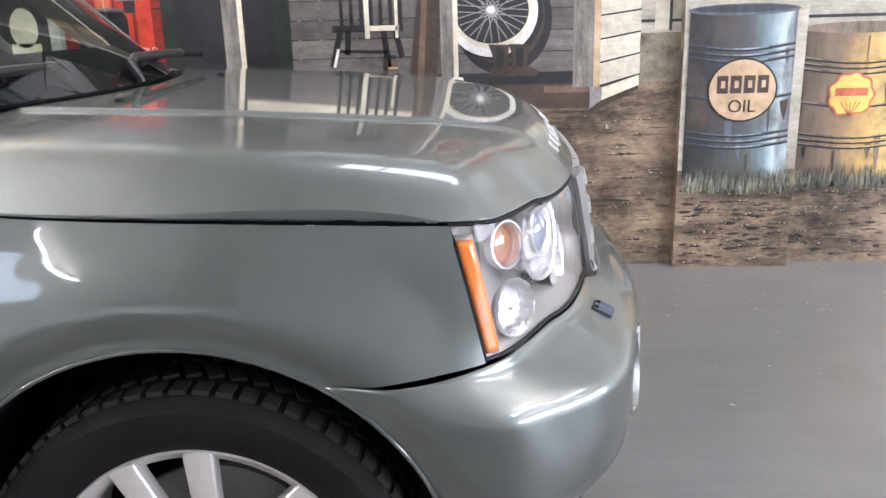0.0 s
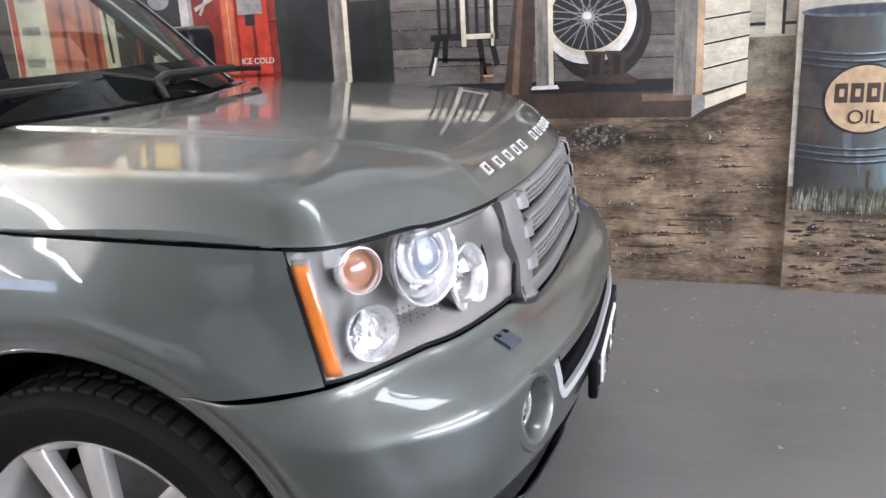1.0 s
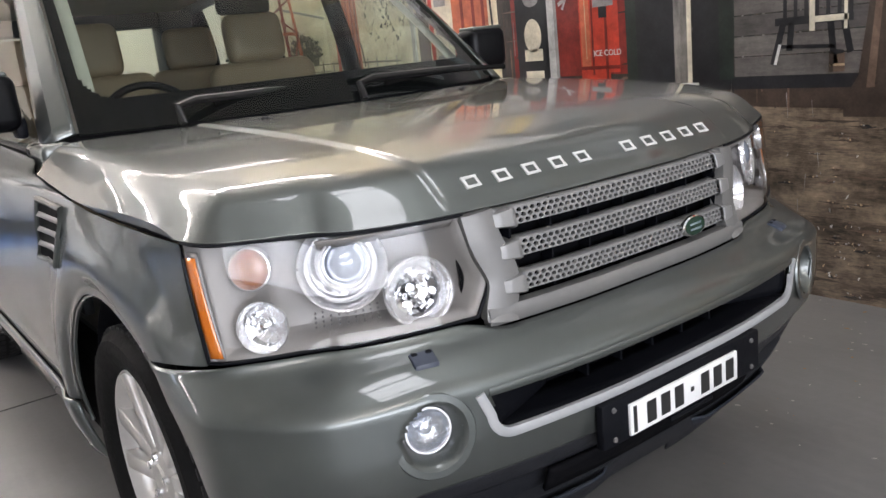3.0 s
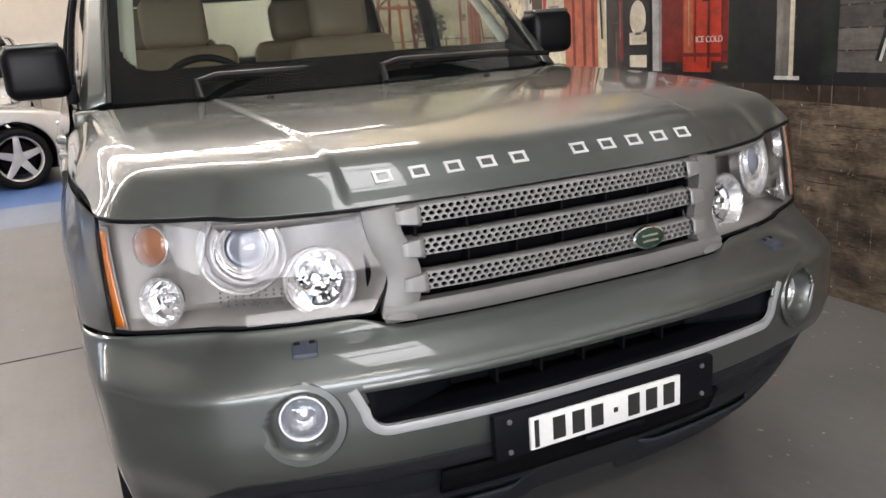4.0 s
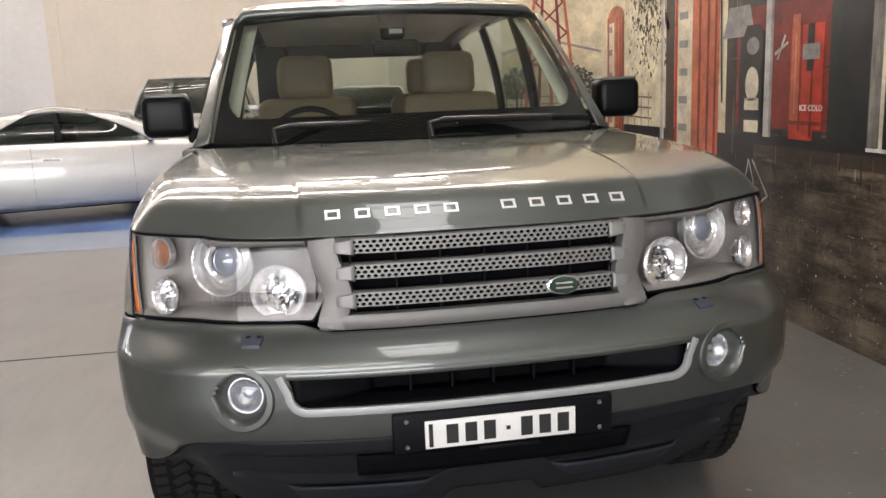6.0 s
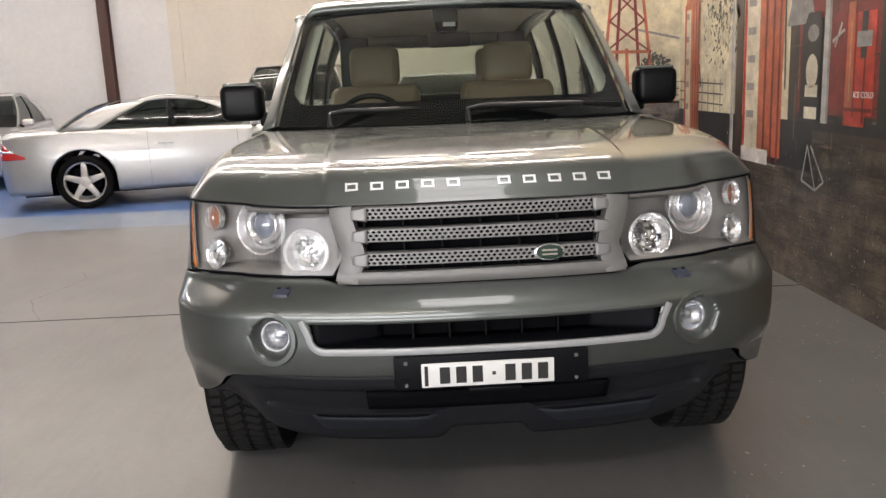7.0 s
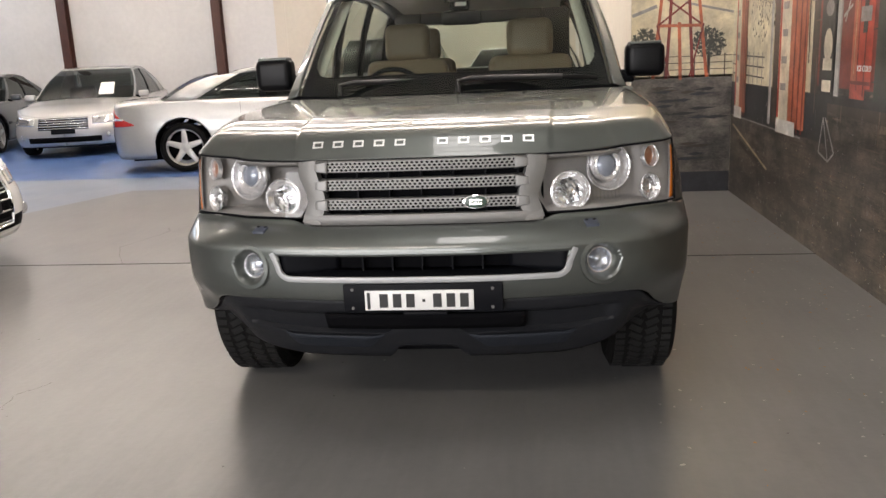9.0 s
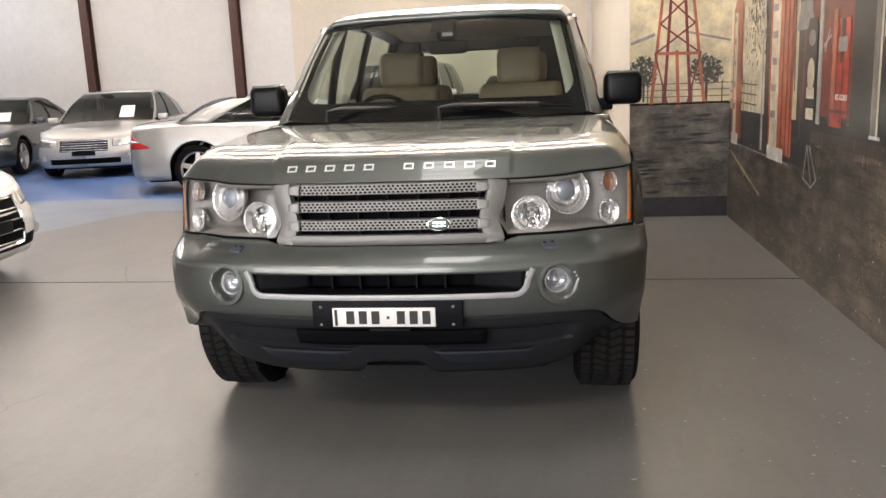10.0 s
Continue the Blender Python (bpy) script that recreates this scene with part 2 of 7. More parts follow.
class Shell:
    """The skin of a car: a half plan from nose to tail, pushed inwards by depth tables over height. s runs along the plan from the nose's middle."""

    def __init__(self, plan, front, side, mouth=(0.72, 0.95), swell=None):
        pts = [Vector((x, y)) for x, y in plan]
        ext = [Vector((pts[0].x, -pts[1].y)).lerp(Vector((pts[1].x, -pts[1].y)), 1.0)] + pts + [Vector((pts[-1].x, -pts[-2].y))]
        fine = []
        for i in range(1, len(ext) - 2):
            p0, p1, p2, p3 = ext[i - 1:i + 3]
            d1, d2 = max((p2 - p1).length, 1e-6), 0.5
            for k in range(24):
                u = k / 24
                fine.append(0.5 * ((2 * p1) + (p2 - p0) * u + (2 * p0 - 5 * p1 + 4 * p2 - p3) * u * u + (3 * p1 - p0 - 3 * p2 + p3) * u ** 3))
        fine.append(pts[-1])
        self.x, self.y = np.array([p.x for p in fine]), np.array([p.y for p in fine])
        self.s = np.concatenate(([0], np.cumsum(np.hypot(np.diff(self.x), np.diff(self.y)))))
        gx, gy = np.gradient(self.x, self.s), np.gradient(self.y, self.s)
        self.nx, self.ny = gy, -gx
        self.front, self.side, self.mouth, self.swell = spline(front), spline(side), mouth, swell
        self.end = float(self.s[-1])

    def of_x(self, x):
        k = int(np.argmax(self.y))
        return float(np.interp(-x, -self.x, self.s))

    def of_y(self, y):
        k = int(np.argmax(self.y > abs(y)))
        return float(np.interp(abs(y), self.y[:k + 1], self.s[:k + 1]))

    def at(self, s, z, out=0.0):
        """The point of the skin at s (below 0: the other side) and height z, pushed out."""
        q, a = (1 if s >= 0 else -1), min(abs(s), self.end)
        x, y, nx, ny = (float(np.interp(a, self.s, c)) for c in (self.x, self.y, self.nx, self.ny))
        d = mix(self.front(z), self.side(z), step(*self.mouth, a)) - out
        if self.swell:
            d -= self.swell(x, z)
        return Vector((x - nx * d, q * max(y - ny * d, 0.0 if a < 1e-6 else -9), z)) if a > 1e-6 else Vector((x - d, 0, z))

    def out(self, s, z):
        """The outward normal in plan."""
        q, a = (1 if s >= 0 else -1), abs(s)
        return Vector((float(np.interp(a, self.s, self.nx)), q * float(np.interp(a, self.s, self.ny)), 0)).normalized()

    def patch(self, s0, s1, z0, z1, out=0.0, nu=12, nv=4, keep=None):
        """A sheet of the skin between two lines in s and two in z, each a number or a function of the other's 0 to 1."""
        val = lambda f, u: f(u) if callable(f) else f
        return grid(lambda u, v: self.at(mix(val(s0, v), val(s1, v), u), mix(val(z0, u), val(z1, u), v), out), nu, nv, keep)


# ---- the hall ----
WALL_Y, CORNER_X, BACK_X, CEIL = 2.19, -5.30, -15.8, 4.7
FZ = -0.02   # the floor's level


def floor_paint(name, col, worn, rough=0.32, patch=0.10, wear=0.35):
    """Worn floor paint: broad soft mottling, drifts of dust and faint drag marks, with a gloss that wanders."""
    m = bpy.data.materials.new(name)
    m.use_nodes = True
    n, l = m.node_tree.nodes, m.node_tree.links
    p = n["Principled BSDF"]
    tc = n.new("ShaderNodeTexCoord")

    def noise(scale, detail, stretch=(1, 1, 1), turn=0.0):
        mp, t = n.new("ShaderNodeMapping"), n.new("ShaderNodeTexNoise")
        mp.inputs["Scale"].default_value, mp.inputs["Rotation"].default_value = stretch, (0, 0, turn)
        mp.inputs["Location"].default_value = (3.7, 8.3, 0.41)
        t.inputs["Scale"].default_value, t.inputs["Detail"].default_value = scale, detail
        l.new(tc.outputs["Object"], mp.inputs[0]), l.new(mp.outputs[0], t.inputs[0])
        return t.outputs[0]

    def ramp(src, a, b, c, d):
        r = n.new("ShaderNodeMapRange")
        for key, v in (("From Min", a), ("From Max", b), ("To Min", c), ("To Max", d)):
            r.inputs[key].default_value = v
        l.new(src, r.inputs[0])
        return r.outputs[0]

    src = None
    for scale, detail, stretch, amount in ((0.45, 2, (1, 1, 1), patch), (2.3, 3, (1, 1.6, 1), patch * 0.7), (26, 2, (1, 1, 1), patch * 0.3)):
        k = ramp(noise(scale, detail, stretch), 0.2, 0.8, 1 - amount, 1 + amount)
        sc = n.new("ShaderNodeVectorMath")
        sc.operation = "SCALE"
        if src is None:
            sc.inputs[0].default_value = col
        else:
            l.new(src, sc.inputs[0])
        l.new(k, sc.inputs["Scale"])
        src = sc.outputs[0]
    for scale, detail, stretch, turn, lo, hi, amount in ((1.3, 4, (1, 1, 1), 0.0, 0.35, 0.85, wear), (5, 3, (0.5, 5, 1), 0.5, 0.40, 0.95, wear * 0.7)):
        x = n.new("ShaderNodeMix")
        x.data_type = "RGBA"
        x.inputs["B"].default_value = (*worn, 1)
        l.new(ramp(noise(scale, detail, stretch, turn), lo, hi, 0, amount), x.inputs["Factor"]), l.new(src, x.inputs["A"])
        src = x.outputs["Result"]
    l.new(src, p.inputs["Base Color"])
    p.inputs["Roughness"].default_value = rough
    bp = n.new("ShaderNodeBump")
    bp.inputs["Strength"].default_value, bp.inputs["Distance"].default_value = 0.06, 0.008
    l.new(noise(40, 4), bp.inputs["Height"]), l.new(bp.outputs[0], p.inputs["Normal"])
    return m


FLOORM = floor_paint("grey_painted_concrete", (0.147, 0.144, 0.142), (0.220, 0.213, 0.202), 0.32, 0.17, 0.45)
BLUEM = floor_paint("blue_floor_paint", (0.050, 0.120, 0.320), (0.16, 0.24, 0.40), 0.30, 0.15, 0.5)
PALEM = floor_paint("worn_pale_blue_paint", (0.165, 0.215, 0.300), (0.30, 0.31, 0.32), 0.32, 0.15, 0.6)
CREAM = mat("cream_wall_paint", (0.70, 0.645, 0.55), 0.7, 0, 0.06, 1.2, 0.12, 25)
WHITEW = mat("white_wall_paint", (0.74, 0.73, 0.71), 0.7, 0, 0.06, 1.2, 0.12, 25)
ROOFM = mat("roof_sheet", (0.74, 0.715, 0.67), 0.6, 0.1, 0.1, 2)
STEEL = mat("red_brown_steel", (0.075, 0.030, 0.022), 0.5, 0, 0.25, 8, 0.1, 80)
JOINT = mat("dark_joint", (0.05, 0.05, 0.05), 0.8)
LAMPW = mat("white_enamel", (0.80, 0.80, 0.78), 0.35)
TUBE = glow("fluorescent_diffuser", (1.0, 0.962, 0.905), 37.0)


def setting(name, bm, material, label="", smooth=False):
    return tagged(part(name, bm, material, None, "", smooth), label, "", "", "structure")


setting("floor", box(BACK_X - 0.2, 9.2, -14.2, WALL_Y + 0.2, FZ - 0.12, FZ), FLOORM, "grey painted concrete showroom floor, scuffed and patched")
setting("blue_floor", join(box(BACK_X, -7.35, -14.0, 1.2, FZ, FZ + 0.004)), BLUEM, "blue painted floor under the far cars")
band = bmesh.new()
vs = [band.verts.new((x, y, FZ + 0.004)) for x, y in ((-7.35, 1.2), (-7.35, -14.0), (-4.35, -14.0), (-4.35, -4.95), (-6.25, -4.3), (-6.25, 1.2))]
band.faces.new(vs)
bmesh.ops.recalc_face_normals(band, faces=band.faces)
setting("worn_blue_floor", band, PALEM, "worn pale blue paint along the floor's edge")
setting("floor_joint", box(-2.765, -2.755, -14, WALL_Y, FZ - 0.002, FZ + 0.0025), JOINT, "dark saw-cut floor joint")
setting("wall_mural_side", box(CORNER_X - 0.2, 9.2, WALL_Y, WALL_Y + 0.2, FZ, CEIL), CREAM, "long wall that carries the painted mural")
setting("wall_return", box(CORNER_X - 0.02, CORNER_X, 1.27, WALL_Y, FZ, CEIL), CREAM, "short return wall painted with a lattice tower")
setting("wall_block_side", box(BACK_X, CORNER_X - 0.02, 1.27, 1.42, FZ, CEIL), CREAM, "cream side of the partition")
setting("wall_back", box(BACK_X - 0.2, BACK_X, -14.2, 1.27, FZ, CEIL), WHITEW, "tall off-white back wall")
# side wall, unseen: one stretch dark, one pale for the car's reflections; opening added
setting("wall_side_a", box(BACK_X, -15.6, -14.2, -14.0, FZ, CEIL), WHITEW, "off-white side wall")
setting("wall_side_e", box(-2.2, 9.2, -14.2, -14.0, FZ, CEIL), WHITEW, "unseen side wall, pale to brighten the wing's reflections")
setting("wall_side_b", box(-10.4, -2.2, -14.2, -14.0, FZ, CEIL), mat("unseen_dark_wall", (0.075, 0.072, 0.069), 0.8, 0, 0.15, 1.5, 0.2, 20), "unseen side wall, dark to dim the car's side reflections")
setting("wall_side_c", box(-15.6, -10.4, -14.2, -14.0, FZ, 3.35), bpy.data.materials["unseen_dark_wall"], "unseen dark wall under the added high opening")
setting("wall_side_d", box(-15.6, -10.4, -14.2, -14.0, 4.55, CEIL), WHITEW, "strip of unseen wall over the added high opening")
# front wall with an open roller door
setting("wall_front_a", box(8.6, 8.8, 0.9, WALL_Y + 0.2, FZ, CEIL), WHITEW, "off-white front wall")
setting("wall_front_b", box(8.6, 8.8, -14.0, -8.5, FZ, CEIL), WHITEW, "off-white front wall")
setting("wall_front_c", box(8.6, 8.8, -8.5, 0.9, 3.6, CEIL), WHITEW, "off-white wall over the roller door")
setting("ground", box(8.8, 60, -60, 60, -0.14, -0.02), mat("yard_asphalt", (0.06, 0.06, 0.06), 0.9, 0, 0.2, 3, 0.3, 60), "asphalt yard outside")
roofbm = grid(lambda u, v: (mix(BACK_X - 0.2, 9.2, u), mix(-14.2, 2.5, v), CEIL + 0.02 * math.sin(u * 400)), 260, 2)
setting("ceiling", roofbm, ROOFM, "corrugated roof sheeting", True)
# columns and beams at the back
for y in (-6.75, -10.42, -13.6):
    c = thing("steel_column", pose(BACK_X + 0.12, y, FZ), "red-brown painted steel column against the back wall", "column", "steel columns")
    for n, b in (("flange", box(0.08, 0.10, -0.10, 0.10, 0, CEIL)), ("flange", box(-0.10, -0.08, -0.10, 0.10, 0, CEIL)), ("web", box(-0.08, 0.08, -0.012, 0.012, 0, CEIL))):
        part(n, b, STEEL, c, "", False)
for x in (-12.4, -6.6, -0.8, 5.0):
    t = thing("roof_truss", pose(x, 0, 4.35), "red-brown steel roof truss", "truss", "roof trusses")
    part("lower_chord", box(-0.05, 0.05, -13.9, 2.1, -0.05, 0.05), STEEL, t, "", False)
    part("upper_chord", box(-0.05, 0.05, -13.9, 2.1, 0.22, 0.30), STEEL, t, "", False)
    for k in range(16):
        y = -13.9 + k
        part("web_bar", tube([(0, y, 0.0), (0, y + 0.5, 0.24), (0, y + 1, 0.0)], 0.018, 6), STEEL, t, "", False)
# back wall mouldings
setting("trim_1", box(BACK_X, BACK_X + 0.05, -5.35, 1.2, 2.14, 2.20), CREAM, "cream ledge on the back wall")
setting("trim_2", box(BACK_X, BACK_X + 0.06, -5.45, -5.20, FZ, CEIL), CREAM, "cream pilaster on the back wall")
setting("trim_3", box(BACK_X, BACK_X + 0.04, -5.2, 1.2, FZ, CEIL), CREAM, "cream painted stretch of the back wall")

fit0 = thing("ceiling_light", pose(0, 0, CEIL - 0.32), "white fluorescent batten with a glowing diffuser under the roof", "ceiling light", "fluorescent battens")
part("housing", box(-0.032, 0.032, -0.76, 0.76, 0.02, 0.08, 0.01), LAMPW, fit0)
part("diffuser", box(-0.085, 0.085, -0.74, 0.74, -0.03, 0.02, 0.012), TUBE, fit0, "glowing white diffuser")
for y in (-0.6, 0.6):
    part("hanger", tube([(0, y, 0.08), (0, y, 0.30)], 0.004, 5), STEEL, fit0)
rows_x = (-12.4, -8.4, -4.4, 4.6)
setting('skylight_frame', join(box(-0.07, 1.07, -0.94, -0.87, CEIL - 0.14, CEIL - 0.02), box(-0.07, 1.07, 1.08, 1.15, CEIL - 0.14, CEIL - 0.02), box(-0.07, 0.0, -0.87, 1.08, CEIL - 0.14, CEIL - 0.02), box(1.0, 1.07, -0.87, 1.08, CEIL - 0.14, CEIL - 0.02)), LAMPW, 'white frame of a roof light')
first = True
for x in rows_x:
    for k in range(9):
        m = pose(x, -12.4 + 1.68 * k, CEIL - 0.32)
        if x == 4.6 and not -5.5 < m.translation.y < 0.5 or x == -4.4 and m.translation.y < -5.5:   # only a short row over the open floor
            continue
        if first:
            fit0.matrix_world = m
            first = False
        else:
            copy_thing(fit0, m)


# ---- the painted mural ----
def art(name, c1, c2, scale=4.0, stretch=(1, 1, 1), sharp=0.25, c3=None, x0=0, x1=1, rough=0.33, stains=(0.58, 1.18)):
    """Brushed mural paint: two colours broken up by long noise; towards x1 it runs into a third colour."""
    m = bpy.data.materials.new(name)
    m.use_nodes = True
    n, l = m.node_tree.nodes, m.node_tree.links
    p = n["Principled BSDF"]
    p.inputs["Roughness"].default_value = rough
    p.inputs["Coat Weight"].default_value, p.inputs["Coat Roughness"].default_value = 0.35, 0.2
    tc, mp = n.new("ShaderNodeTexCoord"), n.new("ShaderNodeMapping")
    mp.inputs["Scale"].default_value = stretch
    l.new(tc.outputs["Object"], mp.inputs[0])
    a, b = n.new("ShaderNodeTexNoise"), n.new("ShaderNodeTexNoise")
    a.inputs["Scale"].default_value, a.inputs["Detail"].default_value, a.inputs["Roughness"].default_value = scale, 7, 0.68
    b.inputs["Scale"].default_value, b.inputs["Detail"].default_value = scale * 14, 3
    l.new(mp.outputs[0], a.inputs[0]), l.new(mp.outputs[0], b.inputs[0])
    ad = n.new("ShaderNodeMath")
    ad.operation, ad.inputs[1].default_value = "MULTIPLY_ADD", 0.35
    l.new(b.outputs[0], ad.inputs[0]), l.new(a.outputs[0], ad.inputs[2])
    r = n.new("ShaderNodeMapRange")
    r.inputs["From Min"].default_value, r.inputs["From Max"].default_value = 0.675 - sharp / 2, 0.675 + sharp / 2
    l.new(ad.outputs[0], r.inputs[0])
    x = n.new("ShaderNodeMix")
    x.data_type = "RGBA"
    x.inputs["A"].default_value, x.inputs["B"].default_value = (*c1, 1), (*c2, 1)
    l.new(r.outputs[0], x.inputs["Factor"])
    src = x.outputs["Result"]
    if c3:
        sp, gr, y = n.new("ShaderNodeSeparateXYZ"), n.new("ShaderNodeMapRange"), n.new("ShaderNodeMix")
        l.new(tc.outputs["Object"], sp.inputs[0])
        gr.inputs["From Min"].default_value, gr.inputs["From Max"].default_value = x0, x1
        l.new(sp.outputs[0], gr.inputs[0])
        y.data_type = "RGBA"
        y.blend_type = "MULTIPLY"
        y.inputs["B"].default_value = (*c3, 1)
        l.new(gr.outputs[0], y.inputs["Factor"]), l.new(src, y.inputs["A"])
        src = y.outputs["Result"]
    stain, sr, sv = n.new("ShaderNodeTexNoise"), n.new("ShaderNodeMapRange"), n.new("ShaderNodeVectorMath")
    stain.inputs["Scale"].default_value, stain.inputs["Detail"].default_value, stain.inputs["Roughness"].default_value = 3.1, 9, 0.78
    l.new(tc.outputs["Object"], stain.inputs[0])
    sr.inputs["From Min"].default_value, sr.inputs["From Max"].default_value = 0.36, 0.64
    sr.inputs["To Min"].default_value, sr.inputs["To Max"].default_value = stains
    l.new(stain.outputs[0], sr.inputs[0])
    sv.operation = "SCALE"
    l.new(src, sv.inputs[0]), l.new(sr.outputs[0], sv.inputs["Scale"])
    src = sv.outputs[0]
    l.new(src, p.inputs["Base Color"])
    bp = n.new("ShaderNodeBump")
    bp.inputs["Strength"].default_value, bp.inputs["Distance"].default_value = 0.15, 0.004
    l.new(a.outputs[0], bp.inputs["Height"]), l.new(bp.outputs[0], p.inputs["Normal"])
    return m


def flat(name, c, v=0.3, s=7):
    return art("mural_" + name, tuple(k * (1 - v) for k in c), tuple(k * (1 + v) for k in c), s, (1, 1, 1), 0.4)


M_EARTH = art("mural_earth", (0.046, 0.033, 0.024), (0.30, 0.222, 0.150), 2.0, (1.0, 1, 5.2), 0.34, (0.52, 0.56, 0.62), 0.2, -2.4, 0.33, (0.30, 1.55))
M_SKY = art("mural_sky", (0.68, 0.59, 0.39), (0.84, 0.77, 0.59), 0.9, (1, 1, 1.6), 0.5)
M_FACADE = art("mural_facade", (0.012, 0.011, 0.010), (0.075, 0.062, 0.050), 3.0, (5, 5, 1), 0.4)
M_BOARDS = [art("mural_board_%s" % k, tuple(c * 0.6 for c in col), tuple(c * 1.25 for c in col), 5, (1, 1, 7), 0.45) for k, col in (("a", (0.135, 0.122, 0.112)), ("b", (0.165, 0.148, 0.135)), ("c", (0.105, 0.095, 0.088)))]
M_PALE = [art("mural_pale_%s" % k, tuple(c * 0.8 for c in col), tuple(c * 1.1 for c in col), 5, (1, 1, 6), 0.5) for k, col in (("a", (0.60, 0.56, 0.45)), ("b", (0.66, 0.62, 0.50)))]
M_FENCE = art("mural_fence", (0.30, 0.28, 0.22), (0.52, 0.49, 0.40), 3, (1, 1, 8), 0.4)
M_BLACK, M_DKBROWN = flat("black", (0.02, 0.02, 0.022)), flat("dark_brown", (0.06, 0.042, 0.032))
M_BROWN, M_TAN = flat("brown", (0.15, 0.10, 0.07)), flat("tan", (0.50, 0.36, 0.22), 0.15)
M_POST = art("mural_post", (0.10, 0.09, 0.08), (0.28, 0.26, 0.23), 4, (9, 1, 1), 0.4)
M_CREAM, M_WHITE = flat("cream", (0.68, 0.62, 0.48), 0.12), flat("white", (0.72, 0.71, 0.68), 0.1)
M_RED, M_DKRED = flat("red", (0.52, 0.05, 0.025), 0.3), flat("dark_red", (0.20, 0.022, 0.016), 0.35)
M_ORANGE, M_YELLOW = flat("orange", (0.50, 0.13, 0.06), 0.3), flat("yellow", (0.70, 0.50, 0.12), 0.2)
M_GREEN, M_TEAL = flat("green", (0.022, 0.030, 0.024), 0.35), flat("teal", (0.10, 0.17, 0.18), 0.3)
M_LEAF, M_GRASS = flat("leaf", (0.05, 0.054, 0.036), 0.5, 20), flat("grass", (0.26, 0.27, 0.225), 0.3)
M_FOLIAGE = flat("foliage", (0.15, 0.14, 0.085), 0.4, 14)
M_BLADE = flat("blade", (0.12, 0.127, 0.10), 0.4)
M_GREY, M_STEELG = flat("grey", (0.28, 0.27, 0.26)), flat("pale_steel", (0.48, 0.47, 0.45))
M_ROAD = art("mural_road", (0.030, 0.028, 0.027), (0.24, 0.21, 0.18), 2.4, (1, 1, 4), 0.42, None, 0, 1, 0.33, (0.35, 1.4))
M_NIGHT = flat("blue_black", (0.03, 0.03, 0.04), 0.3)
M_BLUES = [art("mural_blue_%d" % k, tuple(c * 0.55 for c in col), tuple(c * 1.35 for c in col), 5, (5, 1, 0.8), 0.55) for k, col in enumerate(((0.035, 0.037, 0.045), (0.05, 0.058, 0.075), (0.075, 0.09, 0.12), (0.10, 0.125, 0.16), (0.11, 0.13, 0.155), (0.17, 0.20, 0.235), (0.27, 0.33, 0.39), (0.20, 0.25, 0.30), (0.09, 0.11, 0.14), (0.16, 0.15, 0.14)))]
M_OCHRES = [art("mural_ochre_%d" % k, tuple(c * 0.55 for c in col), tuple(c * 1.35 for c in col), 5, (5, 1, 0.8), 0.55) for k, col in enumerate(((0.12, 0.095, 0.07), (0.22, 0.17, 0.12), (0.15, 0.11, 0.07), (0.20, 0.15, 0.09), (0.30, 0.21, 0.10), (0.44, 0.31, 0.12), (0.62, 0.46, 0.16), (0.50, 0.36, 0.13), (0.26, 0.19, 0.10)))]



def drum_paint(name, x0, x1, stops):
    """Brushed round shading of a painted drum: colours from x0 to x1, with upright streaks."""
    m = bpy.data.materials.new(name)
    m.use_nodes = True
    n, l = m.node_tree.nodes, m.node_tree.links
    p = n["Principled BSDF"]
    p.inputs["Roughness"].default_value = 0.5
    tc, sp, mp = n.new("ShaderNodeTexCoord"), n.new("ShaderNodeSeparateXYZ"), n.new("ShaderNodeMapping")
    l.new(tc.outputs["Object"], sp.inputs[0]), l.new(tc.outputs["Object"], mp.inputs[0])
    mp.inputs["Scale"].default_value = (3.4, 1, 0.8)
    a, b = n.new("ShaderNodeTexNoise"), n.new("ShaderNodeTexNoise")
    a.inputs["Scale"].default_value, a.inputs["Detail"].default_value = 4.5, 6
    b.inputs["Scale"].default_value, b.inputs["Detail"].default_value, b.inputs["Roughness"].default_value = 5, 7, 0.7
    l.new(mp.outputs[0], a.inputs[0]), l.new(tc.outputs["Object"], b.inputs[0])
    r = n.new("ShaderNodeMapRange")
    r.inputs["From Min"].default_value, r.inputs["From Max"].default_value = x0, x1
    l.new(sp.outputs[0], r.inputs[0])
    w = n.new("ShaderNodeMath")
    w.operation, w.inputs[1].default_value = "MULTIPLY_ADD", 0.34
    l.new(a.outputs[0], w.inputs[0]), l.new(r.outputs[0], w.inputs[2])
    o = n.new("ShaderNodeMath")
    o.operation, o.inputs[1].default_value = "SUBTRACT", 0.17
    l.new(w.outputs[0], o.inputs[0])
    cr = n.new("ShaderNodeValToRGB")
    e = cr.color_ramp.elements
    e[0].color, e[1].color = (*stops[0][1], 1), (*stops[-1][1], 1)
    for f, c in stops[1:-1]:
        e.new(f).color = (*c, 1)
    l.new(o.outputs[0], cr.inputs[0])
    rust, x = n.new("ShaderNodeMapRange"), n.new("ShaderNodeMix")
    rust.inputs["From Min"].default_value, rust.inputs["From Max"].default_value = 0.47, 0.72
    rust.inputs["To Max"].default_value = 0.75
    l.new(b.outputs[0], rust.inputs[0])
    x.data_type = "RGBA"
    x.inputs["B"].default_value = (0.085, 0.062, 0.045, 1)
    l.new(rust.outputs[0], x.inputs["Factor"]), l.new(cr.outputs[0], x.inputs["A"])
    l.new(x.outputs["Result"], p.inputs["Base Color"])
    return m


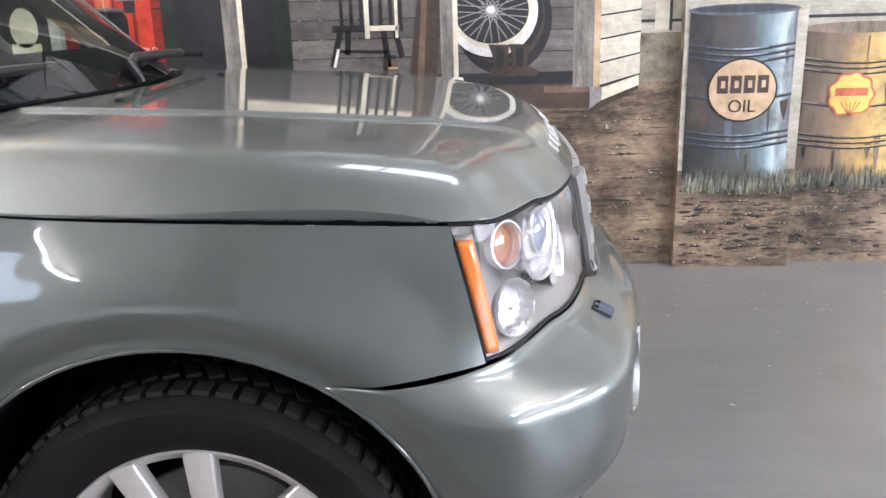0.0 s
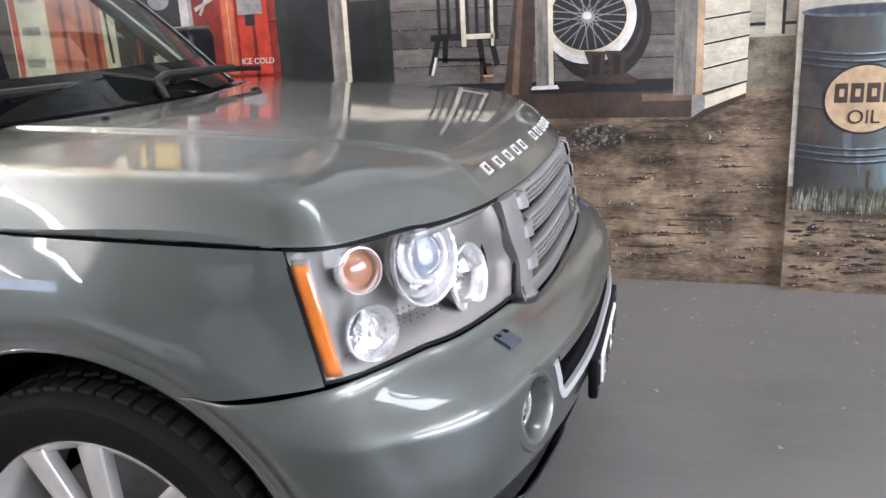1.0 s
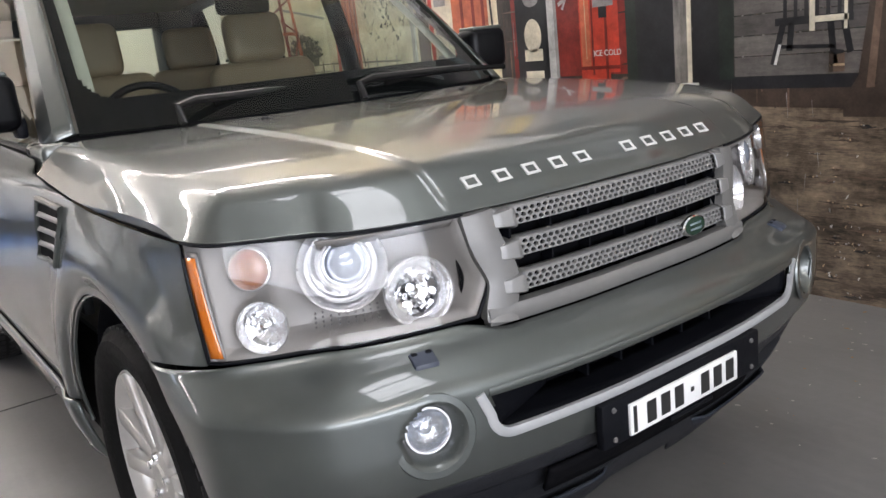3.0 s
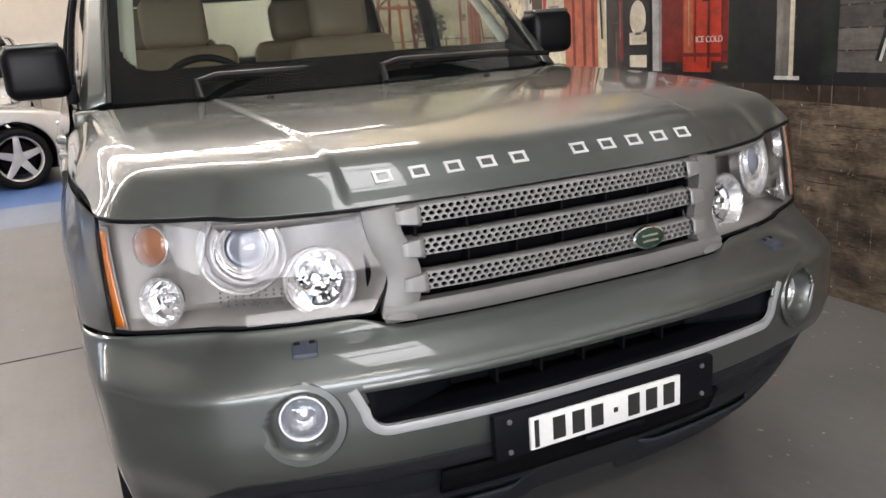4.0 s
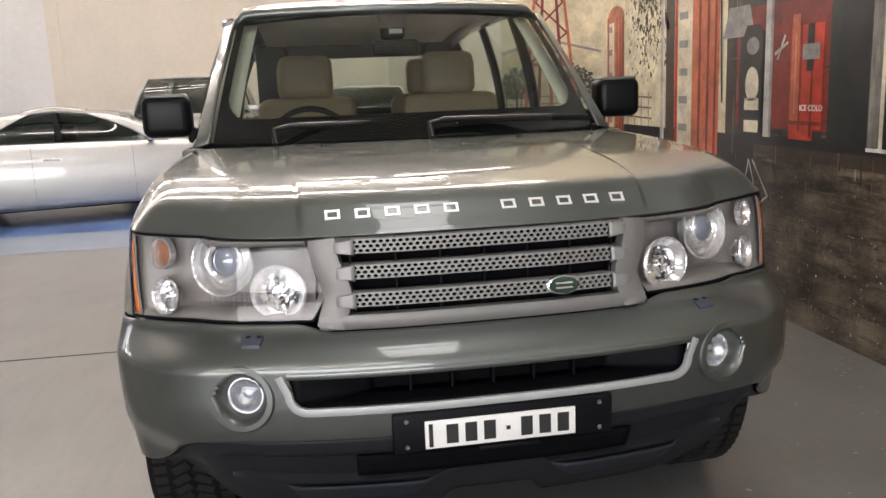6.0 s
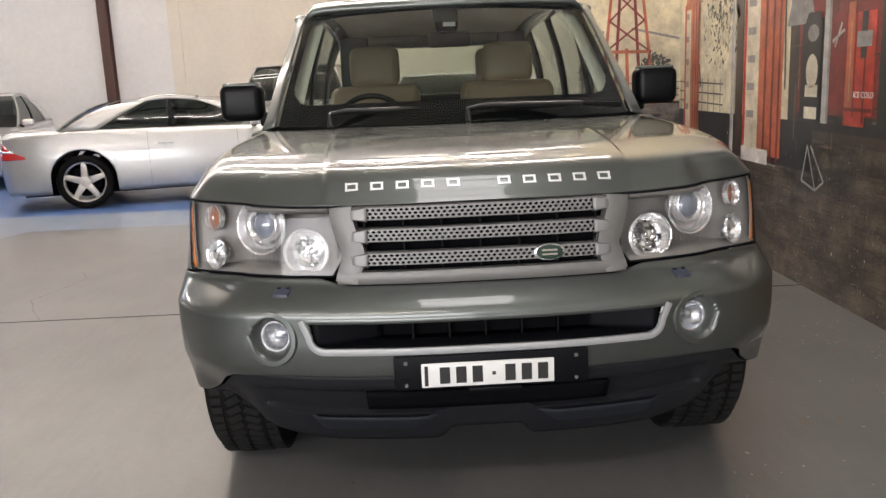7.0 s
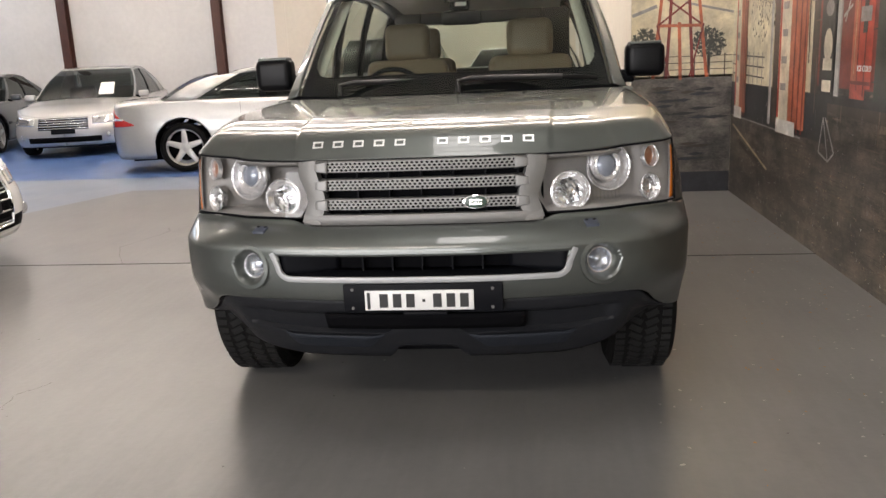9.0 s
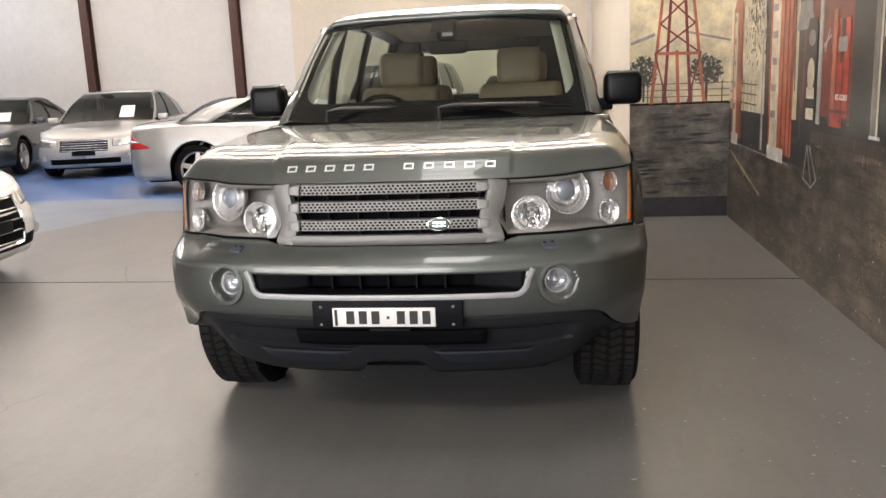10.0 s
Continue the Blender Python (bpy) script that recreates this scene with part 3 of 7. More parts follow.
DRUM_BLUE = drum_paint("mural_drum_blue", 0.655, 1.170, ((0.0, (0.012, 0.012, 0.013)), (0.22, (0.029, 0.030, 0.031)), (0.42, (0.058, 0.062, 0.063)), (0.60, (0.082, 0.097, 0.101)), (0.78, (0.18, 0.255, 0.280)), (0.91, (0.44, 0.54, 0.56)), (1.0, (0.11, 0.125, 0.135))))
DRUM_OCHRE = drum_paint("mural_drum_ochre", 1.236, 1.80, ((0.0, (0.045, 0.030, 0.020)), (0.2, (0.16, 0.115, 0.075)), (0.4, (0.24, 0.16, 0.08)), (0.58, (0.48, 0.31, 0.11)), (0.78, (0.66, 0.47, 0.15)), (0.92, (0.60, 0.40, 0.12)), (1.0, (0.25, 0.16, 0.07))))

wall_obj = bpy.data.objects["wall_mural_side"]
back_obj = bpy.data.objects["wall_return"]
on_wall = lambda a, b, k: (a, WALL_Y - 0.0025 * k, b)
on_pier = lambda a, b, k: (a, WALL_Y - 0.07 - 0.0025 * k, b)
on_return = lambda a, b, k: (CORNER_X + 0.0025 * k, a, b)


class Art:
    """One painted motif: flat shapes in thin layers on a wall."""

    def __init__(self, place):
        self.bm, self.mats, self.place = bmesh.new(), [], place

    def poly(self, m, pts, k=2):
        if m not in self.mats:
            self.mats.append(m)
        vs = [self.bm.verts.new(self.place(a, b, k)) for a, b in pts]
        try:
            f = self.bm.faces.new(vs)
            f.material_index = self.mats.index(m)
        except ValueError:
            pass
        return self

    def rect(self, m, a0, a1, b0, b1, k=2):
        return self.poly(m, [(a0, b0), (a1, b0), (a1, b1), (a0, b1)], k)

    def disc(self, m, a, b, r, rz=None, k=3, n=40):
        rz = rz or r
        return self.poly(m, [(a + r * math.cos(t * 2 * math.pi / n), b + rz * math.sin(t * 2 * math.pi / n)) for t in range(n)], k)

    def stroke(self, m, a0, b0, a1, b1, w, k=4, w1=None):
        d = Vector((a1 - a0, b1 - b0)).normalized()
        nx, ny = -d.y, d.x
        w1 = w if w1 is None else w1
        return self.poly(m, [(a0 + nx * w / 2, b0 + ny * w / 2), (a0 - nx * w / 2, b0 - ny * w / 2), (a1 - nx * w1 / 2, b1 - ny * w1 / 2), (a1 + nx * w1 / 2, b1 + ny * w1 / 2)], k)

    def done(self, name, parent, label=""):
        bmesh.ops.recalc_face_normals(self.bm, faces=self.bm.faces)
        return part(name, self.bm, self.mats, parent, label, False)


rnd = random.Random(5)
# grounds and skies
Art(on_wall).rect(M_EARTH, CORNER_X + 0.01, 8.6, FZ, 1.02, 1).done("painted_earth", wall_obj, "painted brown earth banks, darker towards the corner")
Art(on_wall).rect(M_SKY, CORNER_X + 0.01, -3.05, 0.98, CEIL, 1.4).done("painted_sky", wall_obj, "cream painted sky")
M_HAZE = art("mural_haze", (0.60, 0.66, 0.69), (0.84, 0.83, 0.77), 0.8, (1, 1, 1.8), 0.5)
Art(on_wall).rect(M_FACADE, -3.05, 0.10, 1.0, 2.48, 1.4).rect(M_HAZE, -3.05, 0.43, 2.48, CEIL, 1.4).done("painted_shopfront", wall_obj, "dark painted shopfront")
a = Art(on_wall).rect(M_FENCE, 0.43, 8.6, 0.50, CEIL, 1.4)
for k in range(14):
    a.rect(M_BLACK, 0.43, 8.6, 0.62 + 0.31 * k, 0.635 + 0.31 * k, 2)
for x in (0.50, 2.2, 3.6, 5.2):
    a.rect(M_PALE[0], x, x + 0.07, 1.20, CEIL, 2.4).rect(M_BLACK, x + 0.07, x + 0.085, 1.20, CEIL, 2.4)
a.done("painted_fence", wall_obj, "painted weatherboard fence")
Art(on_wall).rect(M_HAZE, 0.44, 8.6, 2.48, CEIL, 2.8).done("painted_haze", wall_obj, "pale blue and cream painted sky")
a = Art(on_wall)
for k in range(26):
    x, z, w = -1.7 + 1.5 * rnd.random(), 2.5 + 1.5 * rnd.random(), rnd.uniform(-0.5, 0.5)
    a.stroke(M_LEAF, x, z, x + w, z + rnd.uniform(0.2, 0.6), 0.03, 1.8 + 0.01 * k, 0.006)
a.done("painted_branches", wall_obj, "bare painted branches against the sky")
M_OLIVE = art("mural_olive", (0.07, 0.062, 0.045), (0.30, 0.27, 0.19), 6, (1, 1, 1.4), 0.4)
Art(on_wall).rect(M_OLIVE, 0.40, 0.634, 0.93, 1.19, 1.8).rect(M_EARTH, 0.40, 0.634, 0.45, 0.95, 2.1).rect(M_OLIVE, 1.222, 3.4, 0.42, 0.60, 1.8).done("painted_grass_bank", wall_obj, "olive painted grass bank")
a = Art(on_wall)
for k in range(210):
    x, z = rnd.uniform(-5.2, 0.5), rnd.uniform(0.03, 0.92)
    w, h = rnd.uniform(0.03, 0.16), rnd.uniform(0.004, 0.014)
    dark = rnd.random() < (0.75 if x < -0.8 else 0.55)
    n = 9
    top = [(x - w + 2 * w * i / n, z + h * rnd.uniform(0.1, 1) * math.sin(math.pi * i / n)) for i in range(n + 1)]
    low = [(x + w - 2 * w * i / n, z - h * rnd.uniform(0.1, 1) * math.sin(math.pi * i / n)) for i in range(1, n)]
    a.poly(M_DKBROWN if dark else M_BROWN, top + low, 1.3 + 0.0016 * k)
tagged(a.done("painted_clod", wall_obj, "dark and tan brush strokes in the painted earth"), kind="stuff")
# the far road and kerb
a = Art(on_wall)
a.poly(M_BLACK, [(CORNER_X + 0.01, 0.70), (-2.7, 0.70), (-2.7, 1.0), (CORNER_X + 0.01, 1.0)], 1.8)
a.stroke(M_GREY, -5.25, 0.70, -3.2, 0.685, 0.012, 2.2).stroke(M_TAN, -5.2, 0.62, -4.0, 0.36, 0.02, 2.2).stroke(M_DKBROWN, -5.0, 0.50, -3.0, 0.16, 0.05, 2)
a.poly(M_DKBROWN, [(-2.7, 0.90), (-0.75, 0.86), (-0.75, 0.955), (-2.7, 1.0)], 2)
a.rect(M_BLACK, -2.7, 0.19, 0.952, 1.012, 2.2)
a.rect(M_DKBROWN, -0.80, 0.185, 0.845, 0.952, 2.2).rect(M_DKBROWN, -0.80, 0.185, 0.825, 0.848, 2.4)
a.poly(M_BROWN, [(-0.05, 0.905), (0.185, 0.905), (0.185, 0.940), (-0.05, 0.940)], 2.6).poly(M_GREY, [(0.185, 0.820), (0.245, 0.850), (0.245, 0.925), (0.185, 0.940)], 2.6).poly(M_CREAM, [(0.245, 0.862), (0.43, 0.935), (0.43, 0.985), (0.245, 0.925)], 2.6).poly(M_DKBROWN, [(0.185, 0.800), (0.245, 0.825), (0.43, 0.915), (0.43, 0.935), (0.245, 0.862), (0.185, 0.820)], 2.7)
a.done("painted_kerb", wall_obj, "painted road, kerb and porch floor")
# far petrol pump
def pump(x0, x1, z0, z1):
    w = x1 - x0
    a = Art(on_wall)
    a.rect(M_ORANGE, x0 + 0.36 * w, x1, z0 + 0.05, z1, 3).rect(M_CREAM, x0, x0 + 0.40 * w, z0, z1 - 0.04, 3.4).rect(M_RED, x0 - 0.015, x0 + 0.03, z0 + 0.1, z1, 3.8)
    a.disc(M_ORANGE, (x0 + x1) / 2, z1, w / 2, 0.09, 2.8)
    for f in (0.55, 0.74, 0.90):
        a.rect(M_DKRED, x0 + f * w, x0 + (f + 0.05) * w, z0 + 0.02, z1, 3.6)
    a.rect(M_WHITE, x0 - 0.02, x1 - 0.3 * w, z0 - 0.01, z0 + 0.09, 4)
    for k in range(5):
        zz = z0 + 0.30 + 0.19 * k
        if zz < z1 - 0.1:
            a.rect(M_GREY, x0 + 0.09 * w, x0 + 0.30 * w, zz, zz + 0.05, 4.2)
    a.stroke(M_BLACK, x1 + 0.01, z1 - 0.5, x1 + 0.05, z0 + 0.5, 0.02, 4)
    return a.done("painted_petrol_pump", wall_obj, "red and cream painted petrol pump")


pump(-5.13, -4.76, 0.70, 1.88)
pump(-3.77, -3.14, 0.69, 2.45)
# pole, tree, fence rails
a = Art(on_wall).rect(M_STEELG, -4.03, -3.985, 0.72, CEIL, 3.2).rect(M_WHITE, -3.985, -3.968, 0.72, CEIL, 3.2)
a.rect(M_DKBROWN, -3.94, -3.80, 0.74, 2.6, 2.6).stroke(M_DKBROWN, -3.9, 1.7, -4.25, 2.3, 0.05, 2.6)
a.done("painted_pole", wall_obj, "white painted pole and dark trunk")
a = Art(on_wall)
for k in range(560):
    x, z = rnd.gauss(-4.25, 0.20), rnd.gauss(1.95, 0.26)
    a.poly(rnd.choice((M_LEAF, M_LEAF, M_FOLIAGE)), [(x + rnd.uniform(-0.03, 0.03), z + rnd.uniform(-0.035, 0.035)) for _ in range(4)], 2.0 + 0.0012 * k)
for zz in (1.06, 1.14, 1.22):
    a.stroke(M_DKBROWN, CORNER_X + 0.02, zz + 0.02, -4.2, zz, 0.012, 1.9)
for k in range(8):
    a.rect(M_GREY, CORNER_X + 0.05 + 0.14 * k, CORNER_X + 0.07 + 0.14 * k, 1.0, 1.26, 1.95)
a.done("painted_tree", wall_obj, "painted dark leaves over a field fence")
# shopfront details
a = Art(on_wall)
a.rect(M_DKRED, -2.92, -2.0, 1.05, 1.74, 2).rect(M_BLACK, -2.88, -2.44, 1.02, 1.60, 2.4)
a.poly(M_GREY, [(-3.10, 1.58), (-2.72, 1.58), (-2.78, 1.76), (-3.02, 1.76)], 2.8)
a.rect(M_STEELG, -2.60, -2.545, 1.0, CEIL, 3).rect(M_GREY, -2.545, -2.52, 1.0, CEIL, 3)
a.rect(M_YELLOW, -2.95, -2.66, 1.86, 2.30, 2.6).rect(M_BLACK, -2.90, -2.84, 1.86, 2.30, 3).rect(M_TEAL, -2.48, -2.0, 1.82, 1.87, 2.6).rect(M_BLACK, -2.44, -2.05, 1.87, 2.5, 2.4).rect(M_TEAL, -2.28, -2.22, 1.87, 2.5, 2.8)
a.rect(M_GREEN, -2.0, -1.93, 1.0, CEIL, 2.8).rect(M_BLACK, -1.93, -1.68, 1.0, 3.2, 2.4)
a.rect(M_POST, -1.685, -1.605, 0.985, CEIL, 3).rect(M_CREAM, -1.605, -1.578, 0.99, CEIL, 3.2).rect(M_WHITE, -1.69, -1.54, 0.972, 0.990, 3.4)
a.rect(M_BLACK, -1.57, -1.42, 1.0, 3.2, 2.4).rect(M_GREEN, -1.42, -1.34, 1.0, 3.2, 2.8)
a.rect(M_CREAM, -1.56, -0.62, 1.47, 1.56, 3.6).rect(M_BROWN, -1.56, -0.62, 1.455, 1.472, 3.8)
a.done("painted_posts", wall_obj, "painted posts, door and windows of the shop")
a = Art(on_wall)
a.poly(M_BLACK, [(-2.84, 1.0), (-2.62, 1.0), (-2.62, 1.58), (-2.66, 1.64), (-2.80, 1.64), (-2.84, 1.58)], 4)
a.disc(M_CREAM, -2.73, 1.30, 0.075, 0.10, 4.4, 20).rect(M_CREAM, -2.81, -2.65, 1.15, 1.22, 4.4).rect(M_CREAM, -2.81, -2.65, 1.02, 1.09, 4.4).disc(M_GREY, -2.73, 1.52, 0.07, 0.05, 4.4, 20)
for p in (((-2.74, 0.86), (-2.62, 0.60)), ((-2.74, 0.86), (-2.80, 0.64)), ((-2.80, 0.64), (-2.62, 0.60)), ((-2.70, 0.86), (-2.52, 0.66)), ((-2.52, 0.66), (-2.62, 0.60))):
    a.stroke(M_STEELG, *p[0], *p[1], 0.014, 4.4)
a.done("painted_sign_stand", wall_obj, "black painted sign board with cream bars on a wire stand")
a = Art(on_wall)
a.rect(M_RED, -2.34, -2.05, 1.06, 1.60, 3).rect(M_DKRED, -2.52, -2.34, 1.05, 1.62, 2.7).stroke(M_STEELG, -2.50, 1.46, -2.37, 1.52, 0.022, 3.2, 0.014).stroke(M_STEELG, -2.47, 1.43, -2.40, 1.56, 0.016, 3.3).rect(M_ORANGE, -2.33, -2.26, 1.10, 1.66, 3.6).rect(M_TAN, -2.296, -2.289, 1.14, 1.55, 3.9).rect(M_DKRED, -2.25, -2.235, 1.05, 1.60, 3.8)
a.rect(M_BLACK, -2.19, -2.13, 1.36, 1.60, 3.8).rect(M_GREY, -2.23, -2.08, 1.42, 1.50, 4.2).rect(M_DKRED, -2.34, -2.05, 1.08, 1.10, 4.2).rect(M_RED, -2.34, -2.12, 1.0, 1.07, 3.2).rect(M_DKRED, -2.15, -2.13, 1.02, 1.36, 4.2)
cooler = a.done("painted_drinks_cooler", wall_obj, "bright red painted drinks cooler with cream lettering")
cu = bpy.data.curves.new("words", "FONT")
cu.body, cu.size, cu.extrude = "ICE COLD", 0.045, 0.001
cu.align_x = "CENTER"
words = new("lettering", cu)
cu.materials.append(M_WHITE)
words.parent = cooler
words.matrix_local = pose(-2.135, WALL_Y - 0.0125, 1.155, 90, 0, 0)
# weatherboards behind the porch
def boards(x0, x1, z0, z1, h, name):
    k, z = 0, z0
    while z < z1:
        b = box(x0, x1, WALL_Y - 0.0068, WALL_Y - 0.0045, z, z + h - 0.006)
        part(name, b, M_BOARDS[k % 3], wall_obj, "", False)
        z, k = z + h, k + 1


boards(-1.335, -0.57, 1.012, 2.6, 0.095, "painted_plank")
boards(-0.48, 0.10, 1.012, 2.6, 0.105, "painted_plank")
# chair and tin on the porch
a = Art(on_wall)
a.rect(M_BLACK, -1.12, -0.76, 1.232, 1.266, 4.4)
for p in (((-1.08, 1.24), (-1.13, 1.06)), ((-0.86, 1.24), (-0.84, 1.05)), ((-0.80, 1.24), (-0.77, 1.10)), ((-1.04, 1.24), (-1.05, 1.12))):
    a.stroke(M_BLACK, *p[0], *p[1], 0.03, 4.4)
a.stroke(M_WHITE, -1.095, 1.15, -1.12, 1.06, 0.014, 4.8).stroke(M_BLACK, -1.10, 1.14, -0.84, 1.13, 0.016, 4.4)
for k in range(7):
    a.rect(M_BLACK, -1.08 + 0.05 * k, -1.062 + 0.05 * k, 1.26, 1.75, 4.2)
a.rect(M_CREAM, -0.955, -0.93, 1.20, 1.72, 4.8).rect(M_CREAM, -0.93, -0.78, 1.236, 1.262, 4.8).rect(M_CREAM, -0.80, -0.785, 1.20, 1.45, 4.8).rect(M_BLACK, -1.11, -0.76, 1.72, 1.80, 4.4)
a.done("painted_chair", wall_obj, "dark painted spindle-back chair")
a = Art(on_wall).rect(M_BROWN, -0.865, -0.795, 1.02, 1.105, 4.4).disc(M_BLACK, -0.83, 1.105, 0.035, 0.010, 4.8, 20).rect(M_TAN, -0.865, -0.795, 1.045, 1.055, 4.8).rect(M_DKBROWN, -0.865, -0.845, 1.02, 1.105, 4.8)
a.done("painted_tin", wall_obj, "small brown painted tin")
a = Art(on_wall).poly(M_DKBROWN, [(-0.80, 0.90), (-0.60, 0.90), (-0.565, 1.4), (-0.50, 2.6), (-0.60, 2.6), (-0.68, 1.4), (-0.735, 1.0)], 4.6)
a.poly(M_BROWN, [(-0.70, 0.95), (-0.665, 0.95), (-0.625, 1.5), (-0.56, 2.6), (-0.575, 2.6), (-0.65, 1.5)], 5.0)
a.done("painted_tree_trunk", wall_obj, "leaning brown painted tree trunk")
a = Art(on_wall).rect(M_POST, -0.572, -0.508, 0.99, CEIL, 5.2).rect(M_CREAM, -0.508, -0.483, 0.985, CEIL, 5.4).poly(M_WHITE, [(-0.60, 0.972), (-0.455, 0.975), (-0.465, 0.995), (-0.59, 0.99)], 5.6)
a.done("painted_porch_post", wall_obj, "grey and white painted porch post")
# spare wheel with whitewall and wire spokes
a = Art(on_wall).disc(M_BLACK, -0.255, 1.275, 0.245, 0.27, 3.2).disc(M_DKBROWN, -0.26, 1.29, 0.215, 0.235, 3.5).disc(M_BLACK, -0.29, 1.31, 0.235, 0.235, 3.8).disc(M_WHITE, -0.312, 1.315, 0.232, 0.222, 4.1).disc(M_CREAM, -0.312, 1.318, 0.200, 0.185, 4.3).disc(M_BLACK, -0.312, 1.318, 0.186, 0.160, 4.5)
for k in range(28):
    t = k * 2 * math.pi / 28
    o = t + (0.45 if k % 2 else -0.45)
    a.stroke(M_GREY, -0.312 + 0.03 * math.cos(t), 1.318 + 0.026 * math.sin(t), -0.312 + 0.182 * math.cos(o), 1.318 + 0.155 * math.sin(o), 0.005, 4.7)
a.disc(M_GREY, -0.312, 1.318, 0.036, 0.032, 4.9).disc(M_WHITE, -0.316, 1.323, 0.022, 0.018, 5.1)
a.done("painted_spare_wheel", wall_obj, "whitewall spare wheel with wire spokes, painted")
a = Art(on_wall)
for d in (0.0, 0.10):
    a.poly(M_DKBROWN, [(-0.33 + d, 1.0), (-0.19 + d, 0.99), (-0.17 + d, 1.015), (-0.235 + d, 1.05), (-0.225 + d, 1.15), (-0.33 + d, 1.155), (-0.30 + d, 1.07)], 5.3 + d)
    a.poly(M_BLACK, [(-0.29 + d, 1.04), (-0.26 + d, 1.04), (-0.25 + d, 1.13), (-0.29 + d, 1.14)], 5.6 + d)
a.done("painted_boots", wall_obj, "pair of brown painted boots")
# porch corner and pale siding
a = Art(on_wall).rect(M_POST, 0.097, 0.233, 0.93, CEIL, 3.2).rect(M_TAN, 0.20, 0.233, 0.93, CEIL, 3.4)
for k in range(14):
    z0 = 0.935 + 0.115 * k
    a.poly(M_PALE[k % 2], [(0.233, z0), (0.432 - 0.004 * (k % 2), z0 + 0.055 - 0.010 * k), (0.432, z0 + 0.163 - 0.011 * k), (0.233, z0 + 0.108)], 3.2)
    a.stroke(M_BLACK, 0.233, z0, 0.432, z0 + 0.055 - 0.010 * k, 0.008, 3.6)
a.done("painted_siding", wall_obj, "cream painted siding and corner board")
a = Art(on_wall).disc(M_DKBROWN, -0.26, 0.728, 0.135, 0.062, 2.4, 17)
for k in range(130):
    t, f = rnd.uniform(0, 6.283), rnd.random() ** 0.5
    x, z, g = -0.26 + 0.135 * f * math.cos(t), 0.730 + 0.064 * f * math.sin(t), rnd.uniform(0.005, 0.014)
    a.poly(rnd.choice((M_BLADE, M_LEAF, M_GREY, M_BLACK)), [(x + g * math.cos(j * 1.25 + k), z + g * 0.8 * math.sin(j * 1.25 + k)) for j in range(5)], 2.5 + 0.002 * k)
a.done("painted_mound", wall_obj, "mottled grey-green painted mound")

# proud pier with the drums
setting("wall_pier", box(0.632, 1.222, WALL_Y - 0.07, WALL_Y, FZ, CEIL), M_EARTH, "shallow pier in the mural wall")
pier = bpy.data.objects["wall_pier"]
Art(on_pier).rect(M_EARTH, 0.632, 1.222, FZ, 0.52, 1).done("painted_earth", pier, "brown painted earth")
Art(on_pier).rect(M_FENCE, 0.632, 1.222, 0.50, CEIL, 1.2).done("painted_fence", pier, "painted weatherboard fence")


def drum(place, parent, x0, x1, z0, z1, shades, label, lid, skin):
    a = Art(place)
    n = len(shades)
    a.rect(skin, x0, x1, z0, z1, 3)
    a.disc(lid, (x0 + x1) / 2, z1, (x1 - x0) / 2 + 0.012, 0.028, 3.4).disc(shades[1], (x0 + x1) / 2, z1 + 0.004, (x1 - x0) / 2 - 0.01, 0.018, 3.7)
    for zz in (0.80, 0.765, 0.73, 0.51, 0.30, 0.265, 0.23):
        z = mix(z0, z1, zz)
        for k in range(12):
            f0, f1 = k / 12, (k + 1) / 12
            bow = lambda f: -0.030 * math.sin(math.pi * f)
            xa, xb = mix(x0, x1, f0), mix(x0, x1, f1)
            a.poly(M_BLACK, [(xa, z + bow(f0)), (xb, z + bow(f1)), (xb, z + 0.009 + bow(f1)), (xa, z + 0.009 + bow(f0))], 3.9)
            a.poly(shades[min(k * n // 12 + 1, n - 1)], [(xa, z + 0.009 + bow(f0)), (xb, z + 0.009 + bow(f1)), (xb, z + 0.016 + bow(f1)), (xa, z + 0.016 + bow(f0))], 3.9)
    r = random.Random(int(x0 * 100))
    for k in range(9):
        x, z = r.uniform(x0 + 0.02, x1 - 0.02), r.uniform(z0 + 0.1, z1 - 0.02)
        w, l = r.uniform(0.006, 0.028), r.uniform(0.04, 0.22)
        a.poly(r.choice((M_BLACK, M_DKBROWN, shades[1], shades[2], lid)), [(x - w, z), (x + w * r.uniform(0.3, 1), z + 0.01), (x + w * r.uniform(0, 0.8), z - l * 0.6), (x, z - l), (x - w * 0.7, z - l * 0.5)], 3.75 + 0.004 * k)
    return a.done("painted_oil_drum", parent, label)


drum(on_pier, pier, 0.655, 1.170, 0.44, 1.290, M_BLUES, "blue-grey painted oil drum with a tan disc", M_BLUES[4], DRUM_BLUE)
a = Art(on_pier).disc(M_BLACK, 0.928, 0.903, 0.172, 0.158, 4.6).disc(M_TAN, 0.928, 0.903, 0.163, 0.149, 4.9)
for k in range(4):
    x = 0.802 + 0.066 * k
    a.rect(M_DKBROWN, x, x + 0.055, 0.888, 0.975, 5.2).rect(M_TAN, x + 0.020, x + 0.040, 0.915, 0.950, 5.4)
disc_obj = a.done("painted_disc", pier, "tan disc with dark bars and small lettering")
cu = bpy.data.curves.new("words", "FONT")
cu.body, cu.size, cu.extrude = "OIL", 0.088, 0.0005
cu.align_x = "CENTER"
oil = new("lettering", cu)
cu.materials.append(M_DKBROWN)
oil.parent = disc_obj
oil.matrix_local = pose(0.928, WALL_Y - 0.07 - 0.0150, 0.795, 90, 0, 0)
drum(on_wall, wall_obj, 1.236, 1.80, 0.44, 1.19, M_OCHRES, "ochre and yellow painted oil drum", M_OCHRES[1], DRUM_OCHRE)
a = Art(on_wall)
